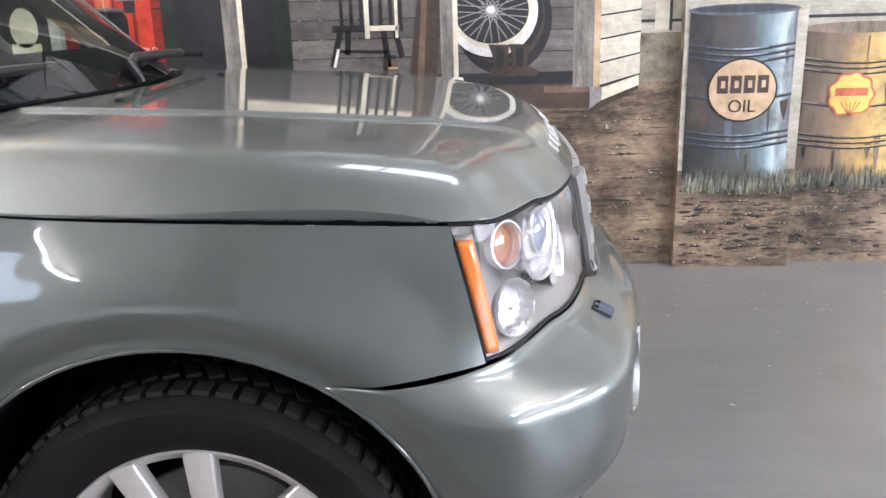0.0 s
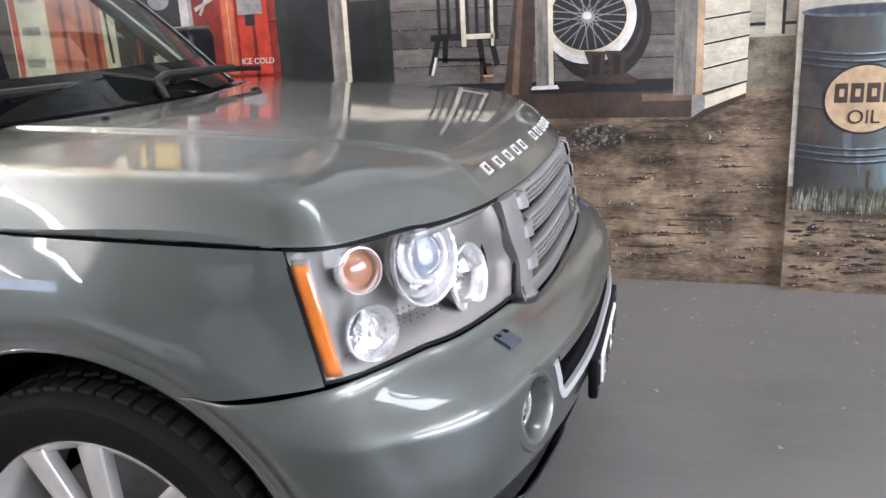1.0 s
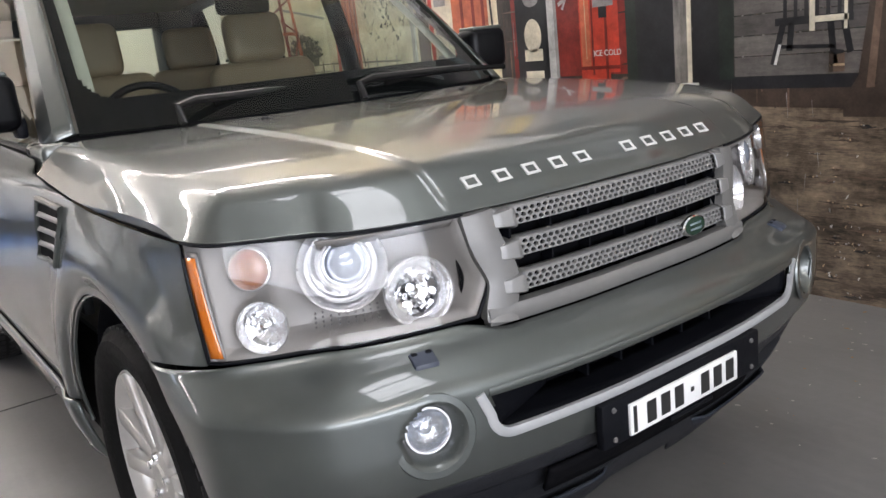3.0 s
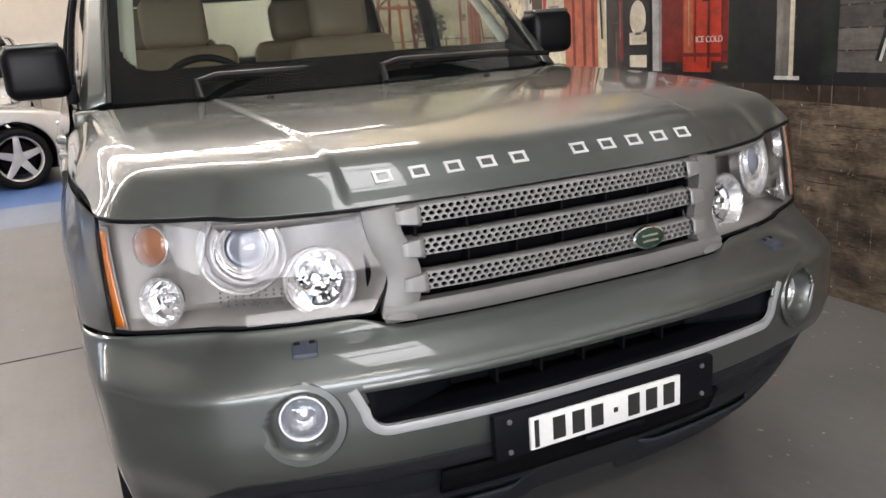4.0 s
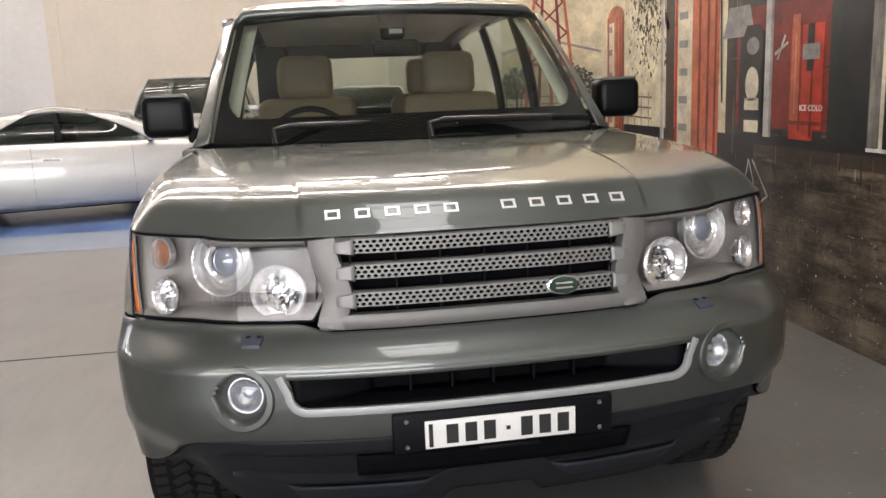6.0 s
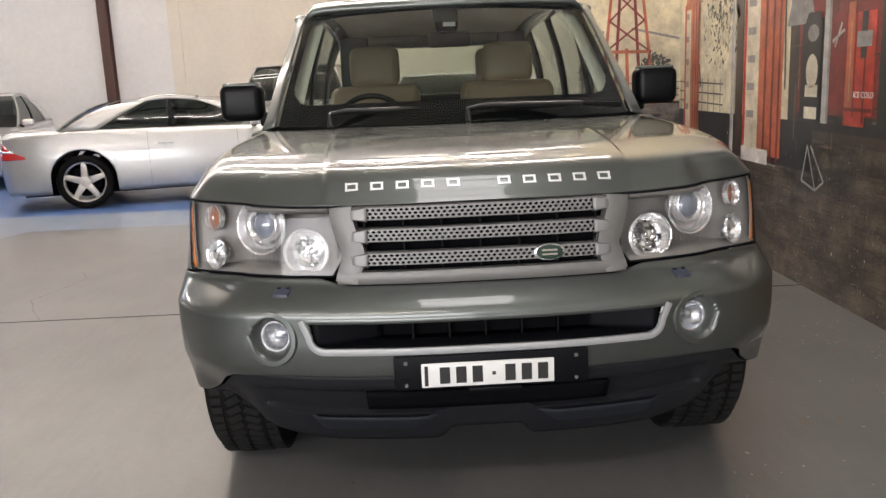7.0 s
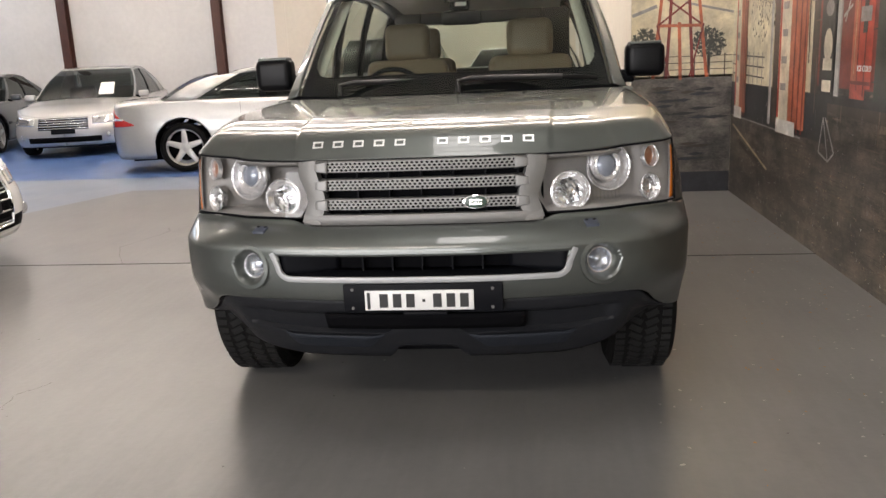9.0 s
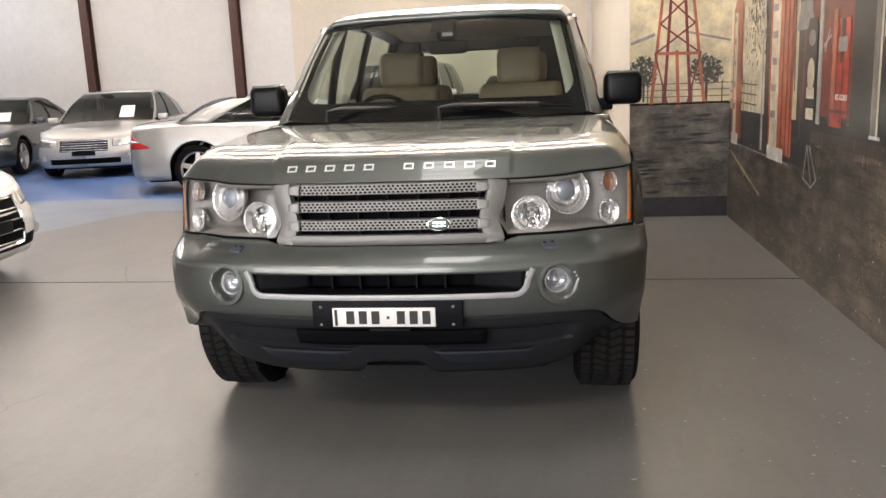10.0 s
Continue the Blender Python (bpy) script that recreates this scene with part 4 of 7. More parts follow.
fan = [(1.49 + 0.115 * math.cos(t) * (1 + 0.06 * math.cos(9 * t)), 0.86 + 0.115 * math.sin(t) * (1 + 0.06 * math.cos(9 * t))) for t in [radians(-60 + 300 * k / 36) for k in range(37)]]
a.poly(M_ORANGE, fan, 4.6).poly(M_YELLOW, [(1.49 + (x - 1.49) * 0.9, 0.86 + (z - 0.86) * 0.9) for x, z in fan], 4.9).rect(M_ORANGE, 1.41, 1.57, 0.855, 0.895, 5.2)
for k in range(5):
    a.stroke(M_ORANGE, 1.49, 0.755, 1.44 + 0.025 * k, 0.825, 0.006, 5.2)
a.done("painted_emblem", wall_obj, "orange and yellow fan shape")


def grass(place, parent, x0, x1, n, seed):
    r = random.Random(seed)
    a = Art(place)
    for k in range(n):
        x, h = r.uniform(x0 + 0.02, x1 - 0.02), r.uniform(0.0, 0.075)
        a.poly(r.choice((M_GRASS, M_BLADE, M_OLIVE, M_BLADE, M_LEAF, M_LEAF)), [(x - 0.003, 0.39 + r.uniform(0, 0.06)), (x + 0.003, 0.39 + r.uniform(-0.03, 0.04)), (x + r.uniform(-0.02, 0.02), 0.45 + h)], 5.4 + 0.0006 * k)
    for k in range(n // 4):
        x, z = r.uniform(x0 + 0.03, x1 - 0.03), r.uniform(0.01, 0.42)
        w, g = r.uniform(0.008, 0.045), r.uniform(0.003, 0.010)
        a.poly(r.choice((M_DKBROWN, M_BLACK, M_BROWN)), [(x - w, z), (x - w * 0.3, z - g), (x + w * 0.5, z - g * 0.6), (x + w, z + g * 0.4), (x + w * 0.2, z + g), (x - w * 0.5, z + g * 0.7)], 2 + 0.0006 * k)
    tagged(a.done("painted_grass", parent, "pale painted grass and clods"), kind="stuff")


def clods(place, parent, x0, x1, n, seed, z1=0.40):
    """Painted clumps of earth: a dark ragged lens with lit lumps along its top and a thin crack trailing off."""
    r = random.Random(seed)
    a = Art(place)
    for k in range(n):
        x, z = r.uniform(x0 + 0.05, x1 - 0.05), r.uniform(0.0, z1)
        w, h, lay = r.uniform(0.018, 0.055), r.uniform(0.005, 0.013), 2.2 + 0.004 * k
        w = min(w, x - x0, x1 - x)
        m = 9
        up = [(x - w + 2 * w * i / m, z + h * r.uniform(0.2, 1.1) * math.sin(math.pi * (i + 0.3) / (m + 0.6))) for i in range(m + 1)]
        dn = [(x + w - 2 * w * i / m, z - h * r.uniform(0.1, 0.7) * math.sin(math.pi * i / m)) for i in range(1, m)]
        a.poly(r.choice((M_DKBROWN, M_BLACK, M_DKBROWN)), up + dn, lay)
        if x - 2.4 * w > x0 and x + 2.4 * w < x1:
            a.stroke(M_DKBROWN, x, z, x + r.choice((-1, 1)) * w * 2.3, z + r.uniform(-0.006, 0.006), h * 0.55, lay + 0.001, 0.001)
        for _ in range(r.randint(3, 7)):
            g, cx, cz = r.uniform(0.0025, 0.0065), x + r.uniform(-0.8, 0.8) * w, z + r.uniform(0.1, 1.2) * h
            a.poly(r.choice((M_BROWN, M_BROWN, M_TAN, M_GREY)), [(cx + g * math.cos(t), cz + g * 0.8 * math.sin(t)) for t in (0.2, 1.4, 2.5, 3.9, 5.2)], lay + 0.002)
    tagged(a.done("painted_clod", parent, "dark painted clods with pale crumbs"), kind="stuff")


clods(on_pier, pier, 0.636, 1.218, 46, 21)
clods(on_wall, wall_obj, 1.225, 2.9, 90, 22)
clods(on_wall, wall_obj, -1.0, 0.63, 120, 23, 0.80)
clods(on_wall, wall_obj, -4.6, -1.0, 80, 24, 0.62)
grass(on_pier, pier, 0.635, 1.22, 420, 1)
grass(on_wall, wall_obj, 1.222, 2.8, 800, 2)
# old signs high on the shop
a = Art(on_wall).disc(M_DKRED, -1.05, 2.25, 0.26, 0.14, 4.4).disc(M_CREAM, -1.05, 2.25, 0.20, 0.10, 4.7).disc(M_DKRED, -1.05, 2.25, 0.17, 0.08, 4.9)
a.rect(M_TAN, -0.45, 0.05, 2.16, 2.34, 4.4).rect(M_BROWN, -0.40, 0.0, 2.21, 2.29, 4.7).rect(M_CREAM, -0.42, -0.05, 1.82, 2.0, 4.4).rect(M_DKRED, -0.40, -0.07, 1.84, 1.98, 4.7).rect(M_RED, 0.42, 0.72, 1.9, 2.5, 2.6)
a.rect(M_TAN, -1.78, -1.70, 1.9, 2.15, 4.4).rect(M_TAN, -1.78, -1.70, 2.2, 2.4, 4.4)
a.done("painted_shop_sign", wall_obj, "painted oval and square shop signs")
# chipped paint low on the wall
a = Art(on_wall)
for k in range(380):
    x, z = 0.4 - 5.4 * rnd.random() ** 0.8, abs(rnd.gauss(0.0, 0.42)) + 0.02
    if z < 0.95:
        s = rnd.uniform(0.003, 0.011)
        a.poly(rnd.choice((M_WHITE, M_GREY, M_TAN)), [(x + s * rnd.uniform(-1, 1), z + s * rnd.uniform(-1.6, 1.6)) for _ in range(5)], 2.6 + 0.0006 * k)
for k in range(60):
    x, z = rnd.uniform(-4.6, -0.9), rnd.uniform(0.15, 0.95)
    a.stroke(M_GREY, x, z, x + rnd.uniform(-0.01, 0.01), z - rnd.uniform(0.03, 0.14), rnd.uniform(0.002, 0.005), 2.7 + 0.0006 * k, 0.001)
tagged(a.done("paint_chip", wall_obj, "pale chips and runs in the paint"), kind="stuff")

# weathered strokes over the dark shopfront
a = Art(on_wall)
for k in range(520):
    x, z = rnd.uniform(-3.0, -0.62), rnd.uniform(1.02, 2.3)
    if -2.45 < x < -2.0 or -2.85 < x < -2.5:
        continue
    w, h = (rnd.uniform(0.002, 0.008), rnd.uniform(0.04, 0.30)) if k % 3 else (rnd.uniform(0.03, 0.14), rnd.uniform(0.002, 0.007))
    a.poly(rnd.choice((M_DKBROWN, M_GREEN, M_BLACK, M_BROWN, M_GREY if k % 7 == 0 else M_POST)), [(x - w, z - h), (x + w * rnd.uniform(0.4, 1), z - h), (x + w, z + h * rnd.uniform(0.4, 1)), (x - w * rnd.uniform(0.2, 1), z + h)], 1.9 + 0.0006 * k)
tagged(a.done("painted_grain", wall_obj, "dark brush strokes over the shopfront"), kind="stuff")

# return wall: lattice tower over a dark field
Art(on_return).rect(M_SKY, 1.275, WALL_Y - 0.002, 1.05, CEIL, 1).done("painted_sky", back_obj, "cream painted sky")
# dark lower field, with a blue-black band along the wall's foot
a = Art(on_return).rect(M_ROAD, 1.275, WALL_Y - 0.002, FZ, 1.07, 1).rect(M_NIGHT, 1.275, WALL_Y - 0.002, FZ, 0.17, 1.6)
for k in range(26):
    y, z = rnd.uniform(1.3, 2.1), rnd.uniform(0.2, 1.0)
    a.poly(rnd.choice((M_BLACK, M_DKBROWN, M_NIGHT)), [(y - rnd.uniform(0.05, 0.2), z), (y, z - 0.012), (y + rnd.uniform(0.05, 0.2), z + 0.01), (y, z + 0.02)], 1.8 + 0.004 * k)
a.done("painted_field", back_obj, "dark painted field")
a = Art(on_return)
for c, w in ((1.40, 0.085), (1.97, 0.10)):
    for k in range(420):
        t, f = rnd.uniform(0, 6.283), rnd.random() ** 0.6
        y, z = c + 1.45 * w * f * math.cos(t), 1.36 + 0.135 * f * math.sin(t)
        a.poly(M_LEAF, [(y + rnd.uniform(-0.028, 0.028), z + rnd.uniform(-0.028, 0.028)) for _ in range(3)], 2 + 0.0012 * k)
    a.rect(M_DKBROWN, c - 0.01, c + 0.01, 1.08, 1.32, 1.9)
for zz in (1.12, 1.18, 1.24):
    a.stroke(M_DKBROWN, 1.28, zz + 0.005, WALL_Y - 0.01, zz, 0.007, 1.7)
for k in range(7):
    a.rect(M_DKBROWN, 1.30 + 0.135 * k, 1.31 + 0.135 * k, 1.06, 1.26, 1.8)
a.stroke(M_GREY, 1.28, 1.62, 1.50, 1.70, 0.03, 1.5).stroke(M_GREY, 1.75, 1.72, 2.18, 1.62, 0.02, 1.5)
a.done("painted_bush", back_obj, "painted bushes and field fence")
a = Art(on_return)
for y0, y1 in ((1.47, 1.655), (1.955, 1.745), (1.59, 1.69), (1.83, 1.72)):
    a.stroke(M_DKRED if y0 in (1.59, 1.83) else M_ORANGE, y0, 1.05, y1, 2.9, 0.030, 3 + y0 * 0.1, 0.022)
a.stroke(M_ORANGE, 1.50, 1.525, 1.92, 1.515, 0.028, 3.6).stroke(M_ORANGE, 1.72, 1.03, 1.70, 1.55, 0.030, 3.7)
for k in range(5):
    zl, zh = 1.53 + 0.26 * k, 1.79 + 0.26 * k
    lo, hi = 0.19 - 0.034 * k, 0.156 - 0.034 * k
    a.stroke(M_DKRED, 1.705 - lo, zl, 1.705 + hi, zh, 0.016, 3.9).stroke(M_DKRED, 1.705 + lo, zl, 1.705 - hi, zh, 0.016, 4.0)
a.stroke(M_DKRED, 1.50, 1.53, 1.62, 1.06, 0.014, 3.9).stroke(M_DKRED, 1.92, 1.53, 1.80, 1.06, 0.014, 3.9)
a.done("painted_lattice_tower", back_obj, "red painted lattice tower")


# ---- the grey-green four-wheel drive ----
WX, ARCH = -0.853, 0.454
TYRE = 1.035   # the tyre's size against the drawn profile
RX = WX - 2.745


def flare(x, z):
    """The wheel-arch band stands a little proud of the side."""
    f = -1
    for c in (WX, RX):
        r = math.hypot(x - c, z - 0.39)
        f = max(f, 0.022 * (1 - step(0.510, 0.67, r)) - 0.034 * (1 - step(0.440, 0.515, r)))
    return f if f > -1 else 0


S = Shell([(0, 0), (-0.008, 0.27), (-0.05, 0.54), (-0.130, 0.756), (-0.28, 0.884), (-0.40, 0.921), (-0.60, 0.949), (-0.86, 0.962), (-1.5, 0.957), (-2.6, 0.955), (-3.6, 0.96), (-4.2, 0.925), (-4.6, 0.84), (-4.76, 0.6), (-4.79, 0)],
          [(0.22, 0.20), (0.30, 0.13), (0.40, 0.065), (0.50, 0.022), (0.56, 0.006), (0.62, 0), (0.698, 0), (0.712, 0.004), (0.728, 0.018), (0.750, 0.050), (0.775, 0.100), (0.80, 0.112), (0.90, 0.125), (1.0, 0.145), (1.03, 0.17)],
          [(0.20, 0.09), (0.30, 0.045), (0.42, 0.012), (0.55, 0), (0.68, 0.003), (0.80, 0.009), (0.90, 0.016), (1.0, 0.027), (1.06, 0.040), (1.15, 0.068)], (0.80, 1.10), flare)
car = thing("four_wheel_drive", pose(-0.004, 0.014, 0, 0, 0, 0.8), "grey-green metallic luxury four-wheel drive standing on the grey floor", "car")

def s_for(y, z, out=0.0):
    """The s at which the skin, pushed out, reaches the half width y."""
    lo, hi = 0.0, 1.5
    for _ in range(30):
        mid = (lo + hi) / 2
        if S.at(mid, z, out).y < y:
            lo = mid
        else:
            hi = mid
    return lo


lamp_rear = lambda z: S.of_x(mix(-0.355, -0.40, (z - 0.80) / 0.20))   # where lamp and wing meet
hood_z = spline([(0, 0.998), (0.5, 0.997), (0.9, 1.008), (1.1, 1.018), (1.4, 1.034), (1.7, 1.046), (2.2, 1.085), (2.4, 1.11)])   # the bonnet's lower edge along s


def arch_x(z, c=WX, sign=1, r=ARCH):
    return c + sign * math.sqrt(max(r * r - (max(z, 0.39) - 0.39) ** 2, 1e-5))


def arch_z(x, c=WX, r=ARCH):
    return 0.39 + math.sqrt(max(r * r - (x - c) ** 2, 0))


# bonnet: a crowned sheet that rolls over at the nose and along the wings
S_HC = S.of_x(-0.42)
hood_top = lambda x: 1.163 - 0.0378 * (x + 1.2) - 0.0259 * (x + 1.2) ** 2
side_roll = lambda q, n=18: 0.9 * q ** n + 0.1 * q ** 4
nose_roll = lambda e: max(1 - e / 0.30, 0) ** 2.8
edge = lambda s: S.at(s, hood_z(abs(s)))


HALF0 = edge(S_HC).y
EDGE_S = np.linspace(0, S.of_x(-1.47), 900)
EDGE_P = np.array([edge(s)[:2] for s in EDGE_S])
S_BAND0, S_BAND1 = S.of_y(0.30), S.of_x(-0.80)


def lip(d, e0, w):
    """Drop of the bonnet's rim: a slanted band e0 wide with a rounded shoulder, 1 at the edge."""
    soft = lambda k: w * math.log1p(math.exp(min(k / w, 40)))
    return soft(e0 - d) / soft(e0)


def bonnet_point(u, v):
    q, w = (1 if v >= 0.5 else -1), math.sin(math.pi / 2 * abs(2 * v - 1)) ** 0.9
    f = edge(S_HC * w)
    rear = Vector((-1.215 - 0.235 * w ** 2.2, 0.865 * w))
    t = 1 - (1 - u) ** 1.6
    x, y = mix(rear.x, f.x, t), mix(rear.y, f.y, t)
    ye = float(np.interp(-x, -EDGE_P[:, 0], EDGE_P[:, 1])) if x < -0.42 else HALF0 - 0.10 * (x + 0.42)
    y += (ye - mix(rear.y, f.y, t)) * w ** 7 * (1 - t ** 5)
    q1 = min(y / ye, 1)
    gap = np.hypot(EDGE_P[:, 0] - x, EDGE_P[:, 1] - y)
    i = int(gap.argmin())
    d = 0.0 if w > 0.999 or u > 0.999 else float(gap[i])
    side = step(S_BAND0, S_BAND1, EDGE_S[i])
    ze = hood_z(EDGE_S[i])
    top = hood_top(x) - 0.008 - 0.010 * q1 ** 4 - 0.024 * max(1 - (f.x - x) / 0.35, 0) ** 2
    return (x, q * y, ze + (top - ze) * (1 - lip(d, mix(0.070, 0.048, side), mix(0.019, 0.016, side))))


hood_bm = grid(bonnet_point, 100, 440)
inner = [v for v in hood_bm.verts if not v.is_boundary]
for _ in range(5):
    bmesh.ops.smooth_vert(hood_bm, verts=inner, factor=0.5, use_axis_x=True, use_axis_y=True, use_axis_z=True)
for v in inner:   # the raised middle panel between two creases
    tt = (v.co.x + 1.3) / 1.3
    yc = mix(0.50, 0.44, tt)
    v.co.z += 0.0065 * (1 - step(yc - 0.006, yc + 0.009, abs(v.co.y))) * step(0.0, 0.03, edge(S.of_y(min(abs(v.co.y), 0.72))).x - 0.003 - v.co.x)
hood_tree = BVHTree.FromBMesh(hood_bm)
bonnet = part("bonnet", hood_bm, PAINT, car, "", True, 0.004)

for q in (1, -1):
    part("bonnet_seal", grid(lambda u, v: S.at(q * mix(0, S.of_x(-1.45), u), hood_z(mix(0, S.of_x(-1.45), u)) + mix(0.012, -0.008, v), -0.012), 60, 2), DARK, car, "", True, 0.004)

# front wings, doors and rear quarters on the skin
belt = spline([(-4.6, 1.20), (-3.6, 1.18), (-2.6, 1.15), (-1.6, 1.12), (-1.42, 1.11)])
for q in (1, -1):
    def wing(u, v):
        s = mix(lamp_rear(mix(1.01, 0.80, v)), S.of_x(-1.49), u)
        x = float(np.interp(s, S.s, S.x))
        top = hood_z(s) - 0.006
        low = mix(0.790, 0.772, (x + 0.36) / -0.24) if x > -0.60 else max(arch_z(x), 0.455)
        return S.at(q * s, mix(top, low, v))
    part("front_wing", grid(wing, 110, 26), PAINT, car, "", True, 0.004).modifiers[0].use_rim = False
    for name, xa, xb in (("front_door", -1.495, -2.62), ("rear_door", -2.625, -3.42), ("rear_quarter", -3.425, -4.45)):
        def side(u, v):
            s = S.of_x(mix(xa, xb, u))
            x = float(np.interp(s, S.s, S.x))
            return S.at(q * s, mix(belt(x), max(arch_z(x, RX), 0.455), v))
        d = part(name, grid(side, 40, 16), PAINT, car, "", True, 0.004)
        d.modifiers[0].use_rim = False
        if name != "rear_quarter":
            sx = xb + 0.14
            p0 = S.at(q * S.of_x(sx), 0.93)
            part("door_handle", box(sx - 0.11, sx + 0.11, p0.y - 0.025, p0.y + 0.025, 0.905, 0.945, 0.018), PAINT, d)
    sill = lambda u, v: S.at(q * S.of_x(mix(-1.30, -3.16, u)), mix(0.452, 0.26, v), 0.012)
    part("sill", grid(sill, 24, 6), PAINT, car, "", True, 0.01)
    # side vent in the wing
    vent_s = lambda x: q * S.of_x(x)
    outl = [(-1.405, 1.018), (-1.115, 1.018), (-1.165, 0.872), (-1.445, 0.852)]
    def vent_pt(u, v, out):
        xa, za = mix(outl[0][0], outl[3][0], v), mix(outl[0][1], outl[3][1], v)
        xb, zb = mix(outl[1][0], outl[2][0], v), mix(outl[1][1], outl[2][1], v)
        return S.at(vent_s(mix(xa, xb, u)), mix(za, zb, u), out)
    vent = part("side_vent", grid(lambda u, v: vent_pt(u, v, 0.002), 8, 8), DARK, car, "dark louvred wing vent", True, 0.003)
    ring = [vent_pt(*uv, 0.006) for uv in ((0, 0), (0.5, 0), (1, 0), (1, 0.5), (1, 1), (0.5, 1), (0, 1), (0, 0.5), (0, 0))]
    part("vent_frame", tube(ring, 0.009), PAINT, vent)
    for k in range(3):
        v0 = 0.25 + 0.25 * k
        part("louvre", grid(lambda u, v: vent_pt(mix(0.03, 0.96, u), v0 + mix(-0.045, 0.035, v), mix(0.0, 0.008, v)), 6, 2), GREYP, vent, "", True, 0.006)

# tail
part("tailgate", S.patch(-S.end, -S.of_x(-4.45), 0.62, 1.2, 0, 16, 6), PAINT, car, "", True, 0.004)
part("tailgate_half", S.patch(S.of_x(-4.45), S.end, 0.62, 1.2, 0, 16, 6), PAINT, car, "", True, 0.004)
for q in (1, -1):
    part("rear_bumper", grid(lambda u, v: S.at(q * mix(S.of_x(-4.07), S.end, u), mix(0.615, 0.30, v), 0.02), 20, 6), PAINT, car, "", True, 0.006)

# front bumper with its openings
XI, ZI0, ZI1 = 0.505, 0.600, 0.692          # the wide upper intake
FOG_Y, FOG_Z = 0.617, 0.637


def bump_low(s):
    return mix(0.522, 0.415, step(0.72, 1.0, abs(s)))


def bump_top(s):
    a = abs(s)
    return mix(0.768, 0.789, step(0.40, 0.50, a)) - 0.018 * step(0.95, 1.2, a)


def bumper_point(u, v):
    k = 2 * u - 1
    s = k * S.of_x(arch_x(mix(0.42, 0.772, v)))
    z = mix(bump_low(s), bump_top(s), v)
    end = S.of_x(arch_x(z))
    s = k * end
    proud = 0.032 * step(0.55, 0.95, abs(s)) * (1 - step(end - 0.22, end, abs(s))) * min(max((0.772 - z) / 0.068, 0), 1) * step(0.45, 0.56, z)
    return S.at(s, z, proud)


def bumper_keep(u, v):
    p = Vector(bumper_point(u, v))
    if math.hypot(abs(p.y) - FOG_Y, p.z - FOG_Z) < 0.060:
        return False
    return not (abs(p.y) < XI - 0.004 and ZI0 + 0.006 < p.z < ZI1 - 0.006 and math.hypot(max(abs(p.y) - XI + 0.045, 0), max(ZI0 + 0.045 - p.z, 0)) < 0.043)


bumper = part("front_bumper", grid(bumper_point, 220, 44, bumper_keep), PAINT, car, "", True, 0.005)

# bright trim round the intake's ends and lower edge, and a near-black sheet for its shaded inside
def intake_line(n=24):
    """Half a surround with rounded lower corners: down one end, along the lower edge."""
    r, lean = 0.045, 0.020
    rows = [(XI + lean * (1 - k / 6), mix(ZI1, ZI0 + r, k / 6)) for k in range(7)]
    rows += [(XI - r + r * math.cos(k * math.pi / 16), ZI0 + r - r * math.sin(k * math.pi / 16)) for k in range(1, 8)]
    return rows + [(mix(XI - r, 0, k / n), ZI0) for k in range(n)]


half = intake_line()
line = [(-y, z) for y, z in half] + [(0, ZI0)] + half[::-1]
rail = [S.at((1 if y >= 0 else -1) * S.of_y(abs(y)), z, 0.003) for y, z in line]


def flat_rail(pts, w, d):
    """A flat moulding of width w and depth d along pts, standing in the skin."""
    bm, rows = bmesh.new(), []
    for i, p in enumerate(pts):
        t = (pts[min(i + 1, len(pts) - 1)] - pts[max(i - 1, 0)]).normalized()
        n = Vector((1, 0.0, 0)) if abs(p.y) < 0.3 else Vector((1, p.y * 0.6, 0)).normalized()
        b = t.cross(n).normalized()
        rows.append([bm.verts.new(p + b * bx + n * nx) for bx, nx in ((-w / 2, -d), (-w / 2, 0.3 * d), (-w / 4, 0.5 * d), (w / 4, 0.5 * d), (w / 2, 0.3 * d), (w / 2, -d))])
    for a, b in zip(rows, rows[1:]):
        for k in range(5):
            bm.faces.new((a[k], a[k + 1], b[k + 1], b[k]))
    bm.faces.new(rows[0])
    bm.faces.new(rows[-1][::-1])
    bmesh.ops.recalc_face_normals(bm, faces=bm.faces)
    return bm


part("intake_trim", flat_rail(rail, 0.019, 0.008), SILVERTRIM, bumper, "satin silver intake surround")
part("intake_upper_edge", flat_rail([S.at((1 if k >= 0 else -1) * S.of_y(abs(k) / 20 * XI), ZI1 - 0.001, 0.0) for k in range(-20, 21)], 0.016, 0.01), PAINT, bumper)
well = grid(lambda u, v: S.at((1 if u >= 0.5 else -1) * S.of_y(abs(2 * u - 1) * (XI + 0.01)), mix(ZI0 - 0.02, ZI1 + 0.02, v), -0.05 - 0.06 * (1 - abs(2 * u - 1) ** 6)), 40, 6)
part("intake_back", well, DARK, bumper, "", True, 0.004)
part("intake_floor", grid(lambda u, v: S.at((1 if u >= 0.5 else -1) * S.of_y(abs(2 * u - 1) * (XI - 0.01)), ZI0 + 0.004 + 0.012 * v, -0.10 * v), 40, 3), BLACK, bumper, "", True, 0.004)
for q in (1, -1):
    part("intake_blank", grid(lambda u, v: S.at(q * S.of_y(mix(0.31, XI - 0.005, u)), mix(ZI0 + 0.004, ZI1 - 0.004, v), mix(-0.10, -0.014, u)), 10, 4), BLACK, bumper, "", True, 0.004)
for k in range(-2, 3):
    part("intake_fin", box(-0.12, -0.075, 0.105 * k - 0.003, 0.105 * k + 0.003, ZI0, ZI1), BLACK, bumper)

